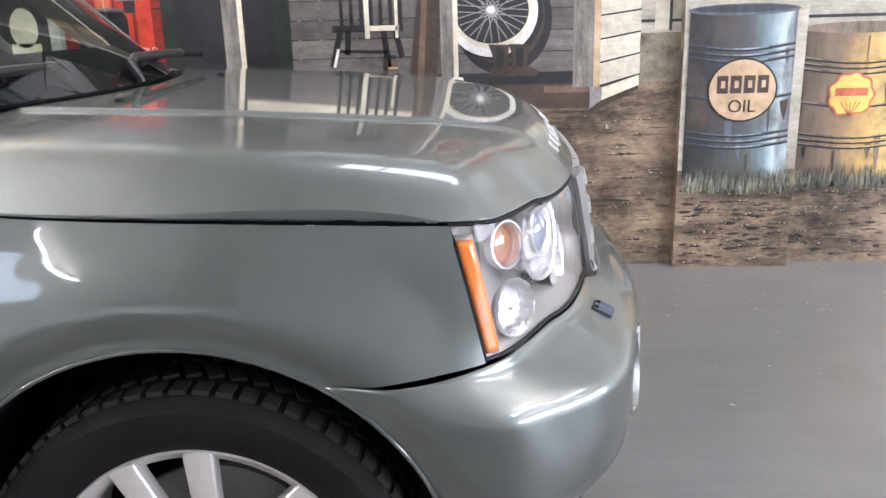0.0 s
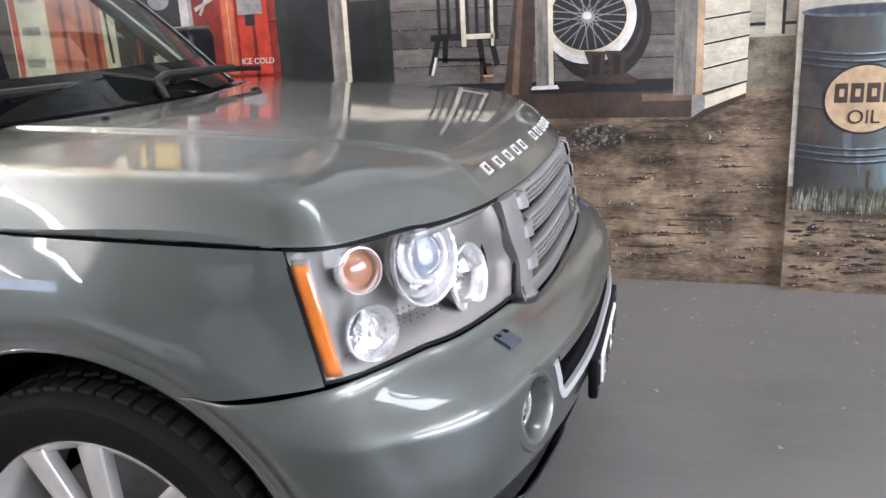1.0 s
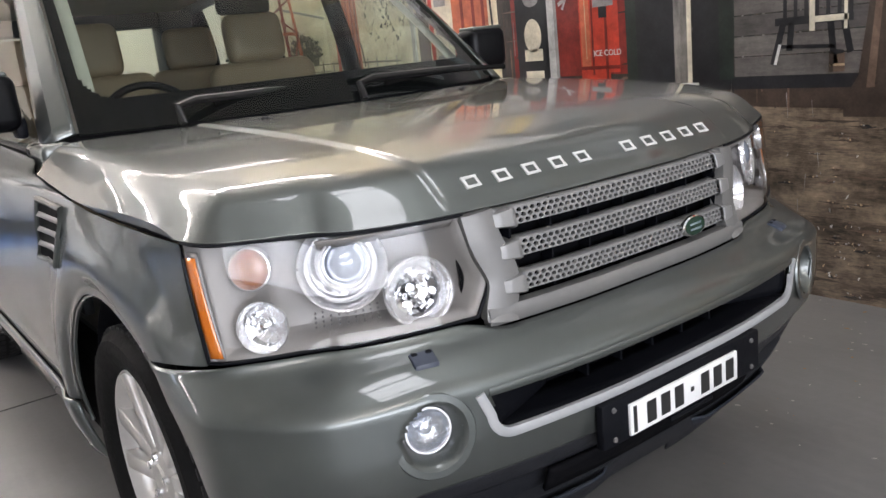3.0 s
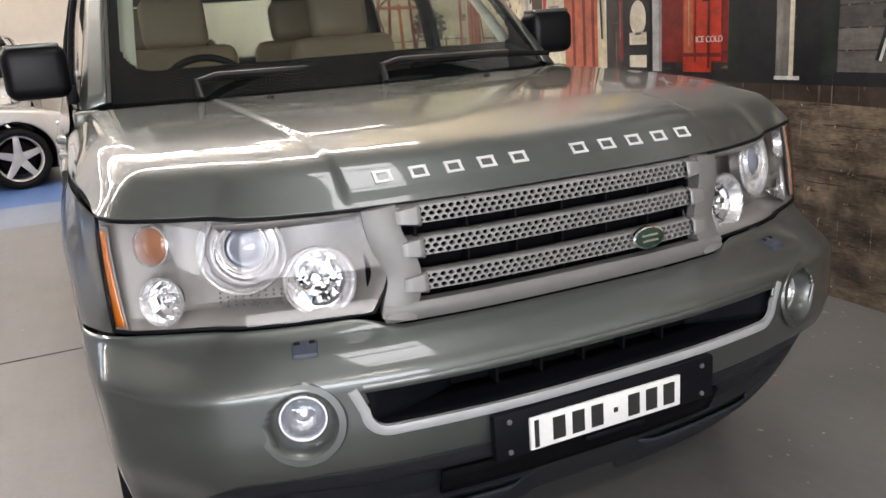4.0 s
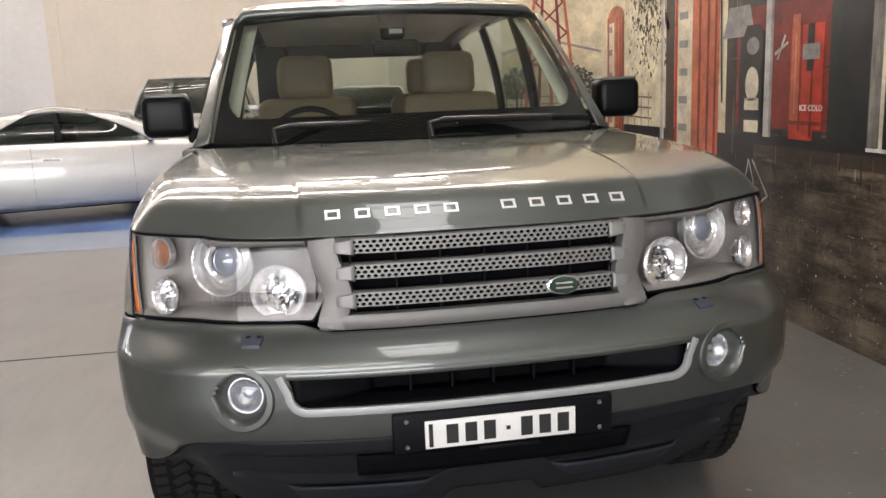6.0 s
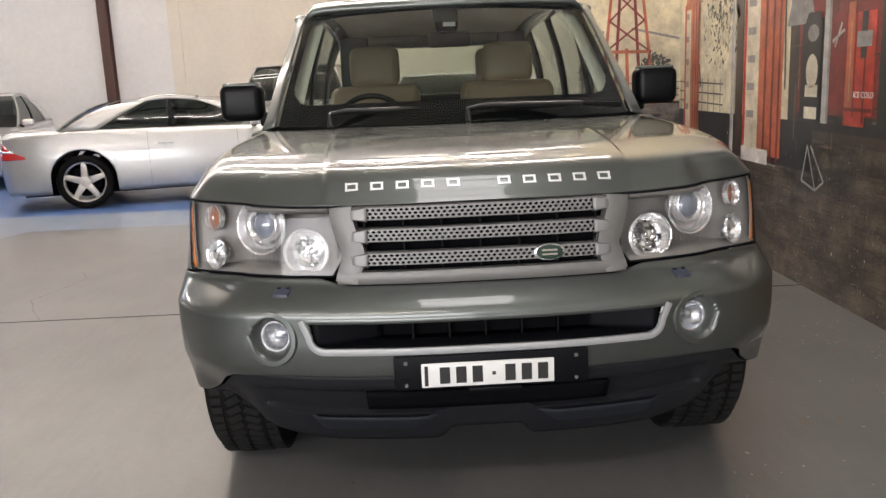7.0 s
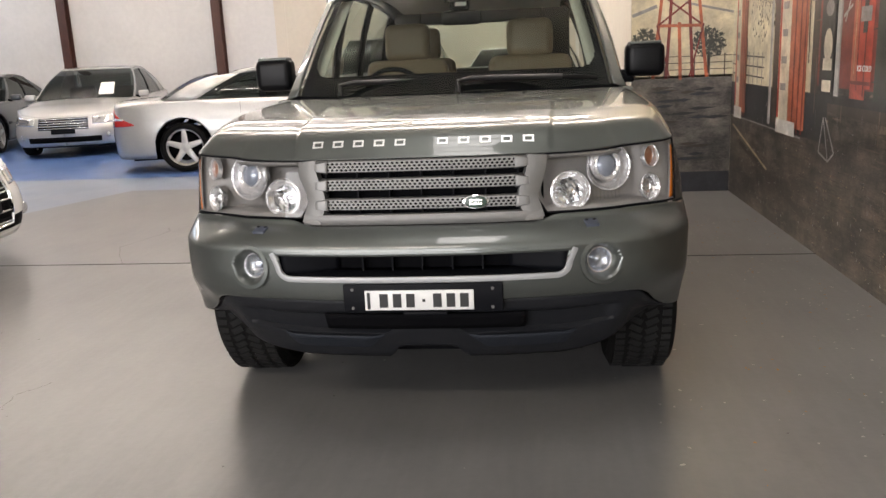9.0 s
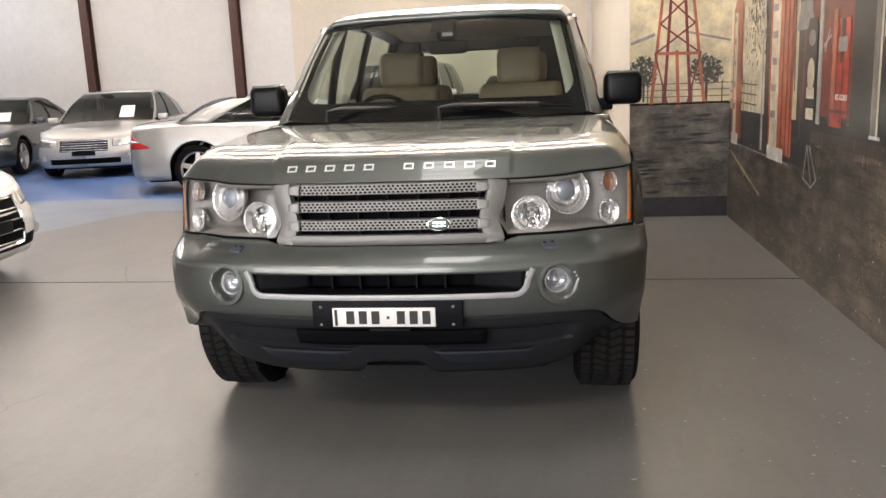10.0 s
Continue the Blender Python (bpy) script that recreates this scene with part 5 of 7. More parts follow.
# black lower valance
def low_point(u, v):
    k = 2 * u - 1
    z0 = 0.262 + 0.055 * (1 - step(0.09, 0.14, abs(k)))
    s = k * S.of_x(arch_x(0.40))
    z = mix(bump_low(s) - 0.003, z0 + 0.15 * step(0.45, 1, abs(k)), v)
    dent = step(0.18, 0.24, v) * (1 - step(0.50, 0.56, v)) * (1 - step(0.60, 0.66, abs(k)))
    tuck = 0.075 * step(0.62, 1.0, abs(k)) * step(0.05, 0.55, v)
    return S.at(k * S.of_x(arch_x(max(z, 0.40))), z, -0.010 - 0.028 * dent - tuck)


valance = part("lower_valance", grid(low_point, 100, 20), VALANCE, car, "black plastic lower bumper", True, 0.005)
# near-black sheet that draws the slot's shade
part("lower_slot", grid(lambda u, v: S.at((1 if u >= 0.5 else -1) * S.of_y(abs(2 * u - 1) * 0.36), mix(0.405, 0.465, v), -0.006), 24, 3), DARK, valance, "", True, 0.01)
for q in (1, -1):
    part("tow_cover", grid(lambda u, v: S.at(q * s_for(mix(0.13 + 0.05 * (1 - v), 0.55, u), 0.35), mix(0.285, 0.372, v), mix(-0.03, 0.010, v ** 0.6) - 0.03 * step(0.85, 1, u) - 0.03 * (1 - step(0, 0.15, u))), 16, 6), TRIMD, valance, "", True, 0.006)


def facing(s, z, tilt=0.0, out=0.0):
    """A frame on the skin: x outwards, z up."""
    p, n = S.at(s, z, out), S.out(s, z)
    return Matrix.Translation(p) @ Euler((0, -radians(tilt), math.atan2(n.y, n.x)), "XYZ").to_matrix().to_4x4()


# fog lamps, washer caps
for q in (1, -1):
    m = facing(q * S.of_y(FOG_Y), FOG_Z, 4)
    fog = part("fog_lamp", moved(spin([(0.001, 0.083), (0.007, 0.079), (0.008, 0.066), (0.004, 0.061), (-0.006, 0.054), (-0.030, 0.046), (-0.066, 0.044), (-0.068, 0.0)], 40), m), PAINT, bumper, "round fog lamp in a painted bezel")
    part("fog_reflector", moved(spin([(-0.034, 0.043), (-0.042, 0.039), (-0.054, 0.028), (-0.058, 0.012), (-0.042, 0.012), (-0.038, 0.0)], 32), m), FOGM, fog)
    part("fog_rim", moved(spin([(-0.034, 0.0465), (-0.028, 0.0450), (-0.028, 0.0415), (-0.033, 0.0395)], 32), m), RIM, fog, "bright ring")
    part("fog_glass", moved(spin([(-0.034, 0.045), (-0.028, 0.037), (-0.023, 0.02), (-0.022, 0.0)], 32), m), LENS, fog)
    mw = facing(q * S.of_y(0.60), 0.752, 0, 0.004)
    w = box(-0.030, 0.008, -0.024, 0.024, -0.014, 0.006, 0.004)
    for vv in w.verts:
        if vv.co.x < -0.02:
            vv.co.z += 0.012
    cap = part("washer_cap", moved(w, mw), CAPM, bumper, "dark grey headlamp washer cap")
    part("washer_jet", moved(join(box(-0.03, -0.018, -0.02, -0.008, 0.010, 0.018, 0.002), box(-0.03, -0.018, 0.008, 0.02, 0.010, 0.018, 0.002)), mw), BLACK, cap)

# grille: surround, three perforated bars, near-black sheet as the shade behind
GY, GZ0, GZ1 = 0.455, 0.776, 0.992
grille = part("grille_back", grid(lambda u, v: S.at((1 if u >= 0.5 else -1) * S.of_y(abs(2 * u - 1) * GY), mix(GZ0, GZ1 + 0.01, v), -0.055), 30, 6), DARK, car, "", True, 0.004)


def frame_rail(y, z):
    return S.at((1 if y >= 0 else -1) * S.of_y(abs(y)), z, 0.006)


N = 24
loop = [frame_rail(mix(-GY + 0.02, GY - 0.02, k / 24), GZ0 + 0.014) for k in range(25)]
part("grille_lower_frame", flat_rail(loop, 0.036, 0.022), FRAMEP, grille)
for q in (1, -1):
    side = [frame_rail(q * (mix(GY - 0.044, GY - 0.032, k / N) - 0.030 * math.exp(-((mix(GZ0 + 0.004, GZ1 + 0.002, k / N) - 0.860) / 0.060) ** 2)), mix(GZ0 + 0.004, GZ1 + 0.002, k / N)) for k in range(N + 1)]
    part("grille_side_frame", flat_rail(side, 0.068, 0.024), FRAMEP, grille)


def perforated(z0, z1, y0, y1, cols, rows, out):
    """A bar face pierced by staggered lozenge holes."""
    bm = bmesh.new()
    pt = lambda y, z, o: bm.verts.new(S.at((1 if y >= 0 else -1) * S.of_y(abs(y)), z, o))
    dy, dz = (y1 - y0) / cols, (z1 - z0) / rows
    for r in range(rows):
        for c in range(-1, cols + 1):
            ya = y0 + (c + 0.5 * (r % 2)) * dy
            yb, za = ya + dy, z0 + r * dz
            if ya < y0 - 1e-6 or yb > y1 + 1e-6:
                continue
            zb, ym, zm = za + dz, ya + dy / 2, za + dz / 2
            o = [pt(*a, out) for a in ((ya, za), (ym, za), (yb, za), (yb, zm), (yb, zb), (ym, zb), (ya, zb), (ya, zm))]
            k = 0.36
            ring = [(ym - k * dy * 0.6, zm - k * dz), (ym, zm - 0.44 * dz), (ym + k * dy * 0.6, zm - k * dz), (ym + 0.40 * dy, zm), (ym + k * dy * 0.6, zm + k * dz), (ym, zm + 0.44 * dz), (ym - k * dy * 0.6, zm + k * dz), (ym - 0.40 * dy, zm)]
            i = [pt(*a, out) for a in ring]
            j = [pt(*a, out - 0.008) for a in ring]
            for n in range(8):
                bm.faces.new((o[n], o[(n + 1) % 8], i[(n + 1) % 8], i[n]))
                bm.faces.new((i[n], i[(n + 1) % 8], j[(n + 1) % 8], j[n]))
    bmesh.ops.recalc_face_normals(bm, faces=bm.faces)
    return bm


for zc, h in ((0.973, 0.039), (0.911, 0.039), (0.843, 0.039)):
    bar = part("grille_bar", perforated(zc - h / 2 + 0.004, zc + h / 2 - 0.004, -0.349, 0.349, 40, 3, 0.014), GREYP, grille, "grey bar pierced with lozenge holes", False)
    for e, (za, zb) in enumerate(((zc - h / 2 - 0.002, zc - h / 2 + 0.004), (zc + h / 2 - 0.004, zc + h / 2 + 0.001))):
        part("bar_edge", grid(lambda u, v: S.at((1 if u >= 0.5 else -1) * S.of_y(abs(2 * u - 1) * 0.40), mix(za, zb, v), mix(0.014, -0.012, v if e else 1 - v)), 30, 3), GREYP, bar, "", True, 0.002)
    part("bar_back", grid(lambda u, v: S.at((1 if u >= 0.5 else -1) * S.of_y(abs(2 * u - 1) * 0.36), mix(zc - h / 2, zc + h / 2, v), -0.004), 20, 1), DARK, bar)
    for q in (1, -1):
        part("bar_end", grid(lambda u, v: S.at(q * S.of_y(mix(0.340, 0.405, u)), zc + mix(-1, 1, v) * (h / 2 + 0.002) * mix(1, 0.55, u), 0.022 - 0.016 * step(0.62, 1, u) - 0.012 * (1 if v < 0.01 or v > 0.99 else 0)), 6, 8), GREYP, bar, "", True, 0.004)
for k in range(-3, 4):
    yk = 0.112 * k
    part("grille_fin", box(-0.172, -0.140, yk - 0.0025, yk + 0.0025, GZ0 + 0.02, GZ1), BLACK, grille)
mb = facing(S.of_y(0.197), 0.846, 6, 0.024)
badge = part("badge", moved(moved(spin([(-0.006, 0.0), (-0.006, 0.024), (0.001, 0.024), (0.003, 0.021)], 40), Matrix.Diagonal((1, 1.85, 1, 1))), mb), CHROME, grille, "oval green badge with a bright rim")
part("badge_face", moved(moved(spin([(0.0025, 0.0), (0.004, 0.012), (0.003, 0.0205)], 40), Matrix.Diagonal((1, 1.85, 1, 1))), mb), GREEN, badge)
part("badge_mark", moved(join(box(0.0035, 0.0055, -0.022, 0.022, 0.003, 0.008), box(0.0035, 0.0055, -0.022, 0.022, -0.009, -0.004)), mb), CHROME, badge)

# bright bars on the bonnet's edge where the maker's name stands
def on_bonnet(y, x):
    return hood_tree.ray_cast(Vector((x, y, 2)), Vector((0, 0, -1)))[0].z


for k in range(11):
    if k == 5:
        continue
    y = mix(-0.370, 0.375, k / 10)
    f = edge(S.of_y(abs(y)))
    xa, xb = f.x - 0.028, f.x - 0.060
    za, zb = on_bonnet(y, xa), on_bonnet(y, xb)
    lean = math.atan2(zb - za, xa - xb)
    mm = Matrix.Translation(((xa + xb) / 2, y, (za + zb) / 2)) @ Euler((0, lean, 0), "XYZ").to_matrix().to_4x4()
    mark = [box(d - 0.0028, d + 0.0028, -0.019, 0.019, -0.003, 0.005) for d in (-0.0115, 0.0115)] + [box(-0.0115, 0.0115, d - 0.0032, d + 0.0032, -0.003, 0.0045) for d in (-0.0155, 0.0155)]
    part("name_bar", moved(join(*mark), mm), NAMEM, bonnet, "small bright metal outline")

# number plate in its long black holder
holder = part("plate_holder", box(-0.010, 0.012, -0.268, 0.280, 0.489, 0.588, 0.006), BLACK, car, "long black number plate holder")
plate = part("number_plate", box(0.008, 0.018, -0.192, 0.182, 0.497, 0.567, 0.003), WHITEP, holder, "white number plate with dark bars")
for k in range(7):
    y = -0.126 + 0.046 * k
    w, h = (0.0145, 0.024) if k != 3 else (0.005, 0.005)
    part("plate_bar", box(0.0165, 0.0195, y - w, y + w, 0.532 - h, 0.532 + h), INK, plate)
part("plate_side_bar", box(0.0165, 0.0195, -0.183, -0.173, 0.503, 0.561), INK, plate)
for y in (-0.235, 0.245):
    for z in (0.505, 0.570):
        part("screw", moved(spin([(0.0, 0.006), (0.004, 0.005), (0.004, 0)], 12), Matrix.Translation((0.0115, y, z))), TRIM, holder)
part("plate_clip", box(-0.004, 0.016, -0.06, 0.09, 0.478, 0.490, 0.004), BLACK, holder)

# headlamps
for q in (1, -1):
    za, zb = 0.795, 0.992
    lamp_in = lambda z: S.of_y(mix(0.468, 0.452, (z - za) / (zb - za)) - 0.046 * math.exp(-((z - 0.860) / 0.060) ** 2))
    s_at = lambda u, z: mix(lamp_in(z), lamp_rear(z), u)
    ztop = lambda u: hood_z(s_at(u, zb)) - 0.004
    height = lambda u, v: mix(za, ztop(u), v)
    tray = lambda u, v: -0.112 + 0.106 * max(abs(2 * u - 1) ** 8, abs(2 * v - 1) ** 18)
    body = part("headlamp", grid(lambda u, v: S.at(q * s_at(u, height(u, v)), height(u, v), tray(u, v)), 40, 20), BEZEL, car, "clear-lensed headlamp cluster with chrome reflectors", True, 0.004)
    part("lamp_glass", grid(lambda u, v: S.at(q * s_at(mix(0.01, 0.99, u), height(u, v)), height(u, v), 0.002), 30, 12), LENS, body)
    loop_uz = [(k / 20, ztop(k / 20)) for k in range(21)] + [(1, mix(ztop(1), za, k / 8)) for k in range(1, 9)] + [(1 - k / 20, za) for k in range(1, 21)] + [(0, mix(za, ztop(0), k / 10)) for k in range(1, 11)]
    part("lamp_gasket", tube([S.at(q * s_at(uu, zz), zz, -0.001) for uu, zz in loop_uz], 0.0038, 6), BLACK, body)
    part("marker_back", grid(lambda u, v: S.at(q * (lamp_rear(mix(za, zb, v)) - mix(0.031, 0.0, u)), mix(za + 0.002, zb + 0.004, v), -0.009), 3, 14), BEZEL, body, "", True, 0.003)
    am = part("side_marker", grid(lambda u, v: S.at(q * (lamp_rear(mix(za, zb, v)) - mix(0.030, 0.003, u)), mix(za + 0.008, zb - 0.004, v), -0.004), 3, 14), AMBER, body, "amber side marker strip", True, 0.0025)

    def can(name, y, z, depth, profile, material, label="", turn=None, parent=body):
        m = facing(q * s_for(y, z, depth), z, 8, depth)
        if turn is not None:
            m = Matrix.Translation(m.translation) @ Euler((0, -radians(8), q * radians(turn)), "XYZ").to_matrix().to_4x4()
        return part(name, moved(spin(profile, 44), m), material, parent, label)

    bowl = can("dipped_beam", 0.638, 0.928, -0.068, [(0.034, 0.087), (0.040, 0.085), (0.037, 0.080), (0.020, 0.077), (0.016, 0.073), (0.002, 0.070), (-0.004, 0.058), (-0.012, 0.0)], REFLECTOR, "chrome bowl round a glass projector", 24)
    can("bowl_step", 0.638, 0.928, -0.068, [(0.018, 0.071), (0.022, 0.070), (0.014, 0.062), (0.008, 0.058)], RIM, "", 24, bowl)
    can("projector_ring", 0.638, 0.936, -0.054, [(0.0, 0.055), (0.020, 0.053), (0.026, 0.050), (0.024, 0.046), (0.027, 0.043), (0.022, 0.038), (0.0, 0.037)], RIM, "", 24, bowl)
    can("projector_lens", 0.638, 0.936, -0.050, [(0.010, 0.038), (0.020, 0.032), (0.027, 0.019), (0.029, 0.0)], EYE, "", 24, bowl)
    hi = can("main_beam", 0.514, 0.854, -0.072, [(0.030, 0.070), (0.034, 0.067), (0.030, 0.061), (0.0, 0.052), (-0.03, 0.03), (-0.035, 0.0)], REFLECTOR, "chrome main beam reflector", 14)
    can("main_beam_rim", 0.514, 0.854, -0.048, [(0.0, 0.071), (0.008, 0.070), (0.010, 0.066), (0.005, 0.063), (-0.004, 0.054), (-0.010, 0.049)], RIM, "", 14, hi)
    can("bulb_cap", 0.514, 0.854, -0.085, [(-0.01, 0.014), (0.024, 0.014), (0.03, 0.009), (0.031, 0)], CHROME, "", 14, hi)
    ind = can("indicator", 0.792, 0.954, -0.044, [(0.010, 0.041), (0.026, 0.040), (0.027, 0.037), (0.024, 0.0355), (0.004, 0.032)], RIM, "round amber indicator in a bright ring", 42)
    can("indicator_bulb", 0.792, 0.954, -0.044, [(0.004, 0.033), (0.012, 0.028), (0.017, 0.015), (0.018, 0)], BULB, "", 42, ind)
    pk = can("side_lamp", 0.792, 0.845, -0.040, [(0.020, 0.050), (0.025, 0.048), (0.021, 0.044), (0.0, 0.036), (-0.012, 0.014), (-0.014, 0)], REFLECTOR, "round side lamp", 42)
    can("side_bulb", 0.792, 0.845, -0.040, [(-0.01, 0.009), (0.012, 0.008), (0.016, 0.0)], CHROME, "", 42, pk)
    for nm, yy, zz, dd, rr, tn, par in (("main_facets", 0.514, 0.854, -0.072, 0.050, 14, hi), ("side_facets", 0.792, 0.845, -0.034, 0.042, 42, pk)):
        rnd = random.Random(7)
        fac = bmesh.new()
        for ring_k in range(3):
            for seg in range(10):
                r0, r1 = rr * (0.25 + 0.25 * ring_k), rr * (0.5 + 0.25 * ring_k)
                a0, a1 = seg * 0.6283 + 0.3 * ring_k, (seg + 1) * 0.6283 + 0.3 * ring_k
                d0, d1 = rnd.uniform(-0.005, 0.005), rnd.uniform(-0.005, 0.005)
                dp = lambda r: -0.022 + 0.026 * (r / rr) ** 2
                fac.faces.new([fac.verts.new((dp(r) + d, r * math.cos(a), r * math.sin(a))) for r, a, d in ((r0, a0, d0), (r1, a0, d1), (r1, a1, -d0), (r0, a1, -d1))])
        mm = facing(q * s_for(yy, zz, dd), zz, 8, dd)
        mm = Matrix.Translation(mm.translation) @ Euler((0, -radians(8), q * radians(tn)), "XYZ").to_matrix().to_4x4()
        part(nm, moved(fac, mm), CHROME, par, "", False)
    dots = bmesh.new()
    for i in range(9):
        for j in range(4):
            p = S.at(q * s_for(0.585 + 0.014 * i, 0.82, -0.074), 0.815 + 0.009 * j, -0.074)
            bmesh.ops.create_uvsphere(dots, u_segments=6, v_segments=4, radius=0.0026, matrix=Matrix.Translation(p))
    part("lamp_studs", dots, TRIM, body)
    part("lamp_brow", grid(lambda u, v: S.at(q * S.of_y(mix(0.47, 0.80, u)), mix(0.972, 0.990, v), mix(-0.03, -0.004, v)), 16, 2), BEZEL, body, "", True, 0.003)

# wheels
def wheel(c, side, parent):
    w = part("wheel", spin([(0.095, 0.262), (0.118, 0.285), (0.130, 0.32), (0.128, 0.345), (0.112, 0.362), (0.09, 0.3705), (0.04, 0.372), (-0.04, 0.372), (-0.09, 0.3705), (-0.112, 0.362), (-0.13, 0.33), (-0.118, 0.285), (-0.095, 0.262)], 72, "Y"), RUBBER, parent, "low-profile black tyre on a silver twin-spoke alloy rim")
    w.matrix_local = Matrix.Translation(c) @ (Matrix() if side > 0 else Matrix.Rotation(math.pi, 4, "Z")) @ Matrix.Diagonal((TYRE, 1, TYRE, 1))
    tread = bmesh.new()
    for k in range(64):
        a = k / 64 * 2 * math.pi
        for y, dy, tw in ((0.088, 0.036, 0.0), (0.030, 0.050, 0.45), (-0.030, 0.050, -0.45), (-0.088, 0.036, 0.0)):
            b = box(-0.0125, 0.0125, -dy / 2, dy / 2, -0.004, 0.0042)
            rr = 0.3725 if abs(y) < 0.05 else 0.3695
            moved(b, Matrix.Rotation(a + (0.02 if y > 0 else 0), 4, "Y") @ Matrix.Translation((0, y, rr)) @ Matrix.Rotation(tw, 4, "Z"))
            me = bpy.data.meshes.new("t")
            b.to_mesh(me)
            b.free()
            tread.from_mesh(me)
            bpy.data.meshes.remove(me)
    tagged(part("tread", tread, TREADM, w, "", False), kind="stuff")
    rim = part("rim", spin([(-0.10, 0.262), (-0.09, 0.245), (0.06, 0.238), (0.088, 0.248), (0.098, 0.262), (0.104, 0.266), (0.100, 0.270), (0.085, 0.264)], 64, "Y"), ALLOY, w, "silver alloy rim")
    for k in range(5):
        for d in (-1, 1):
            sp = box(-0.026, 0.026, -0.022, 0.010, 0.045, 0.256, 0.005)
            for vv in sp.verts:
                f = (vv.co.z - 0.045) / 0.21
                vv.co.y += 0.072 + 0.018 * f + 0.006 * (1 - abs(vv.co.x) / 0.026)
                vv.co.x = vv.co.x * mix(0.72, 1.0, f) + d * mix(0.022, 0.066, f)
            part("spoke", moved(sp, Matrix.Rotation(k * 2 * math.pi / 5 + 0.22, 4, "Y")), ALLOY, w)
    hub = part("hub", spin([(0.05, 0.085), (0.078, 0.08), (0.088, 0.066), (0.088, 0.035), (0.094, 0.032), (0.096, 0.0)], 40, "Y"), ALLOY, w)
    for k in range(5):
        a = k * 2 * math.pi / 5 + 0.3
        part("wheel_nut", moved(spin([(0.088, 0.011), (0.100, 0.010), (0.100, 0)], 8, "Y"), Matrix.Translation((0.058 * math.cos(a), 0, 0.058 * math.sin(a)))), CHROME, hub)
    part("brake_disc", spin([(0.0, 0.19), (0.012, 0.19), (0.012, 0.06), (0.03, 0.0)], 40, "Y"), TRIM, w)
    return w


for q in (1, -1):
    for c in (WX, RX):
        wheel((c + 0.012, q * 0.812, FZ + 0.377 * TYRE), q, car)
        liner = grid(lambda u, v: (c + 0.445 * math.cos(math.pi * (u * 0.94 + 0.03)), q * mix(0.55, 0.895, v), 0.39 + 0.445 * math.sin(math.pi * (u * 0.94 + 0.03))), 28, 3)
        part("arch_liner", liner, DARK, car, "", True, 0.006)
        part("arch_lip", tube([S.at(q * S.of_x(c + 0.450 * math.cos(a)), 0.39 + 0.450 * math.sin(a), -0.006) for a in [math.pi * k / 40 for k in range(41)]], 0.006, 6), PAINT, car)

# underbody
part("underbody", box(-4.55, -0.30, -0.56, 0.56, 0.24, 0.60), DARK, car)
for q in (1, -1):
    part("floor_pan", box(-3.10, -1.34, q * 0.56, q * 0.865, 0.235, 0.52), DARK, car)

# roof, pillars, glass
roof_z = spline([(-4.62, 1.67), (-4.3, 1.75), (-3.5, 1.795), (-2.8, 1.800), (-2.4, 1.785), (-2.10, 1.742), (-1.97, 1.706)])


def roof_pt(u, v):
    k = 2 * v - 1
    x = mix(-1.965 - 0.06 * k * k, -4.6, u)
    hw = mix(0.695, 0.735, step(0, 0.25, u))
    return (x, k * hw, roof_z(x) - 0.03 * abs(k) ** 2.5 - 0.05 * max(abs(k) - 0.93, 0) / 0.07)


roof = part("roof", grid(roof_pt, 40, 30), PAINT, car, "", True, 0.03)


def screen_pt(u, v, inset=0.0):
    """Windscreen: v from its foot to the roof, u across."""
    k = (2 * u - 1) * (1 - inset)
    b = Vector((-1.235 - 0.225 * abs(k) ** 2.2, k * 0.775, 1.168 + 0.0 * k))
    t = Vector((-1.97 - 0.06 * k * k, k * 0.675, 1.703 - 0.028 * k * k))
    p = b.lerp(t, v)
    p.z += 0.02 * math.sin(math.pi * v)
    return p


def in_border(k, v):
    """The black edge print of the windscreen, with wide rounded lower corners."""
    lo, top, wide = 0.165, 0.962, 0.955
    if v < lo or v > top or k > wide:
        return True
    return k > wide - 0.12 and v < lo + 0.16 and ((k - wide + 0.12) / 0.12) ** 2 + ((lo + 0.16 - v) / 0.16) ** 2 > 1


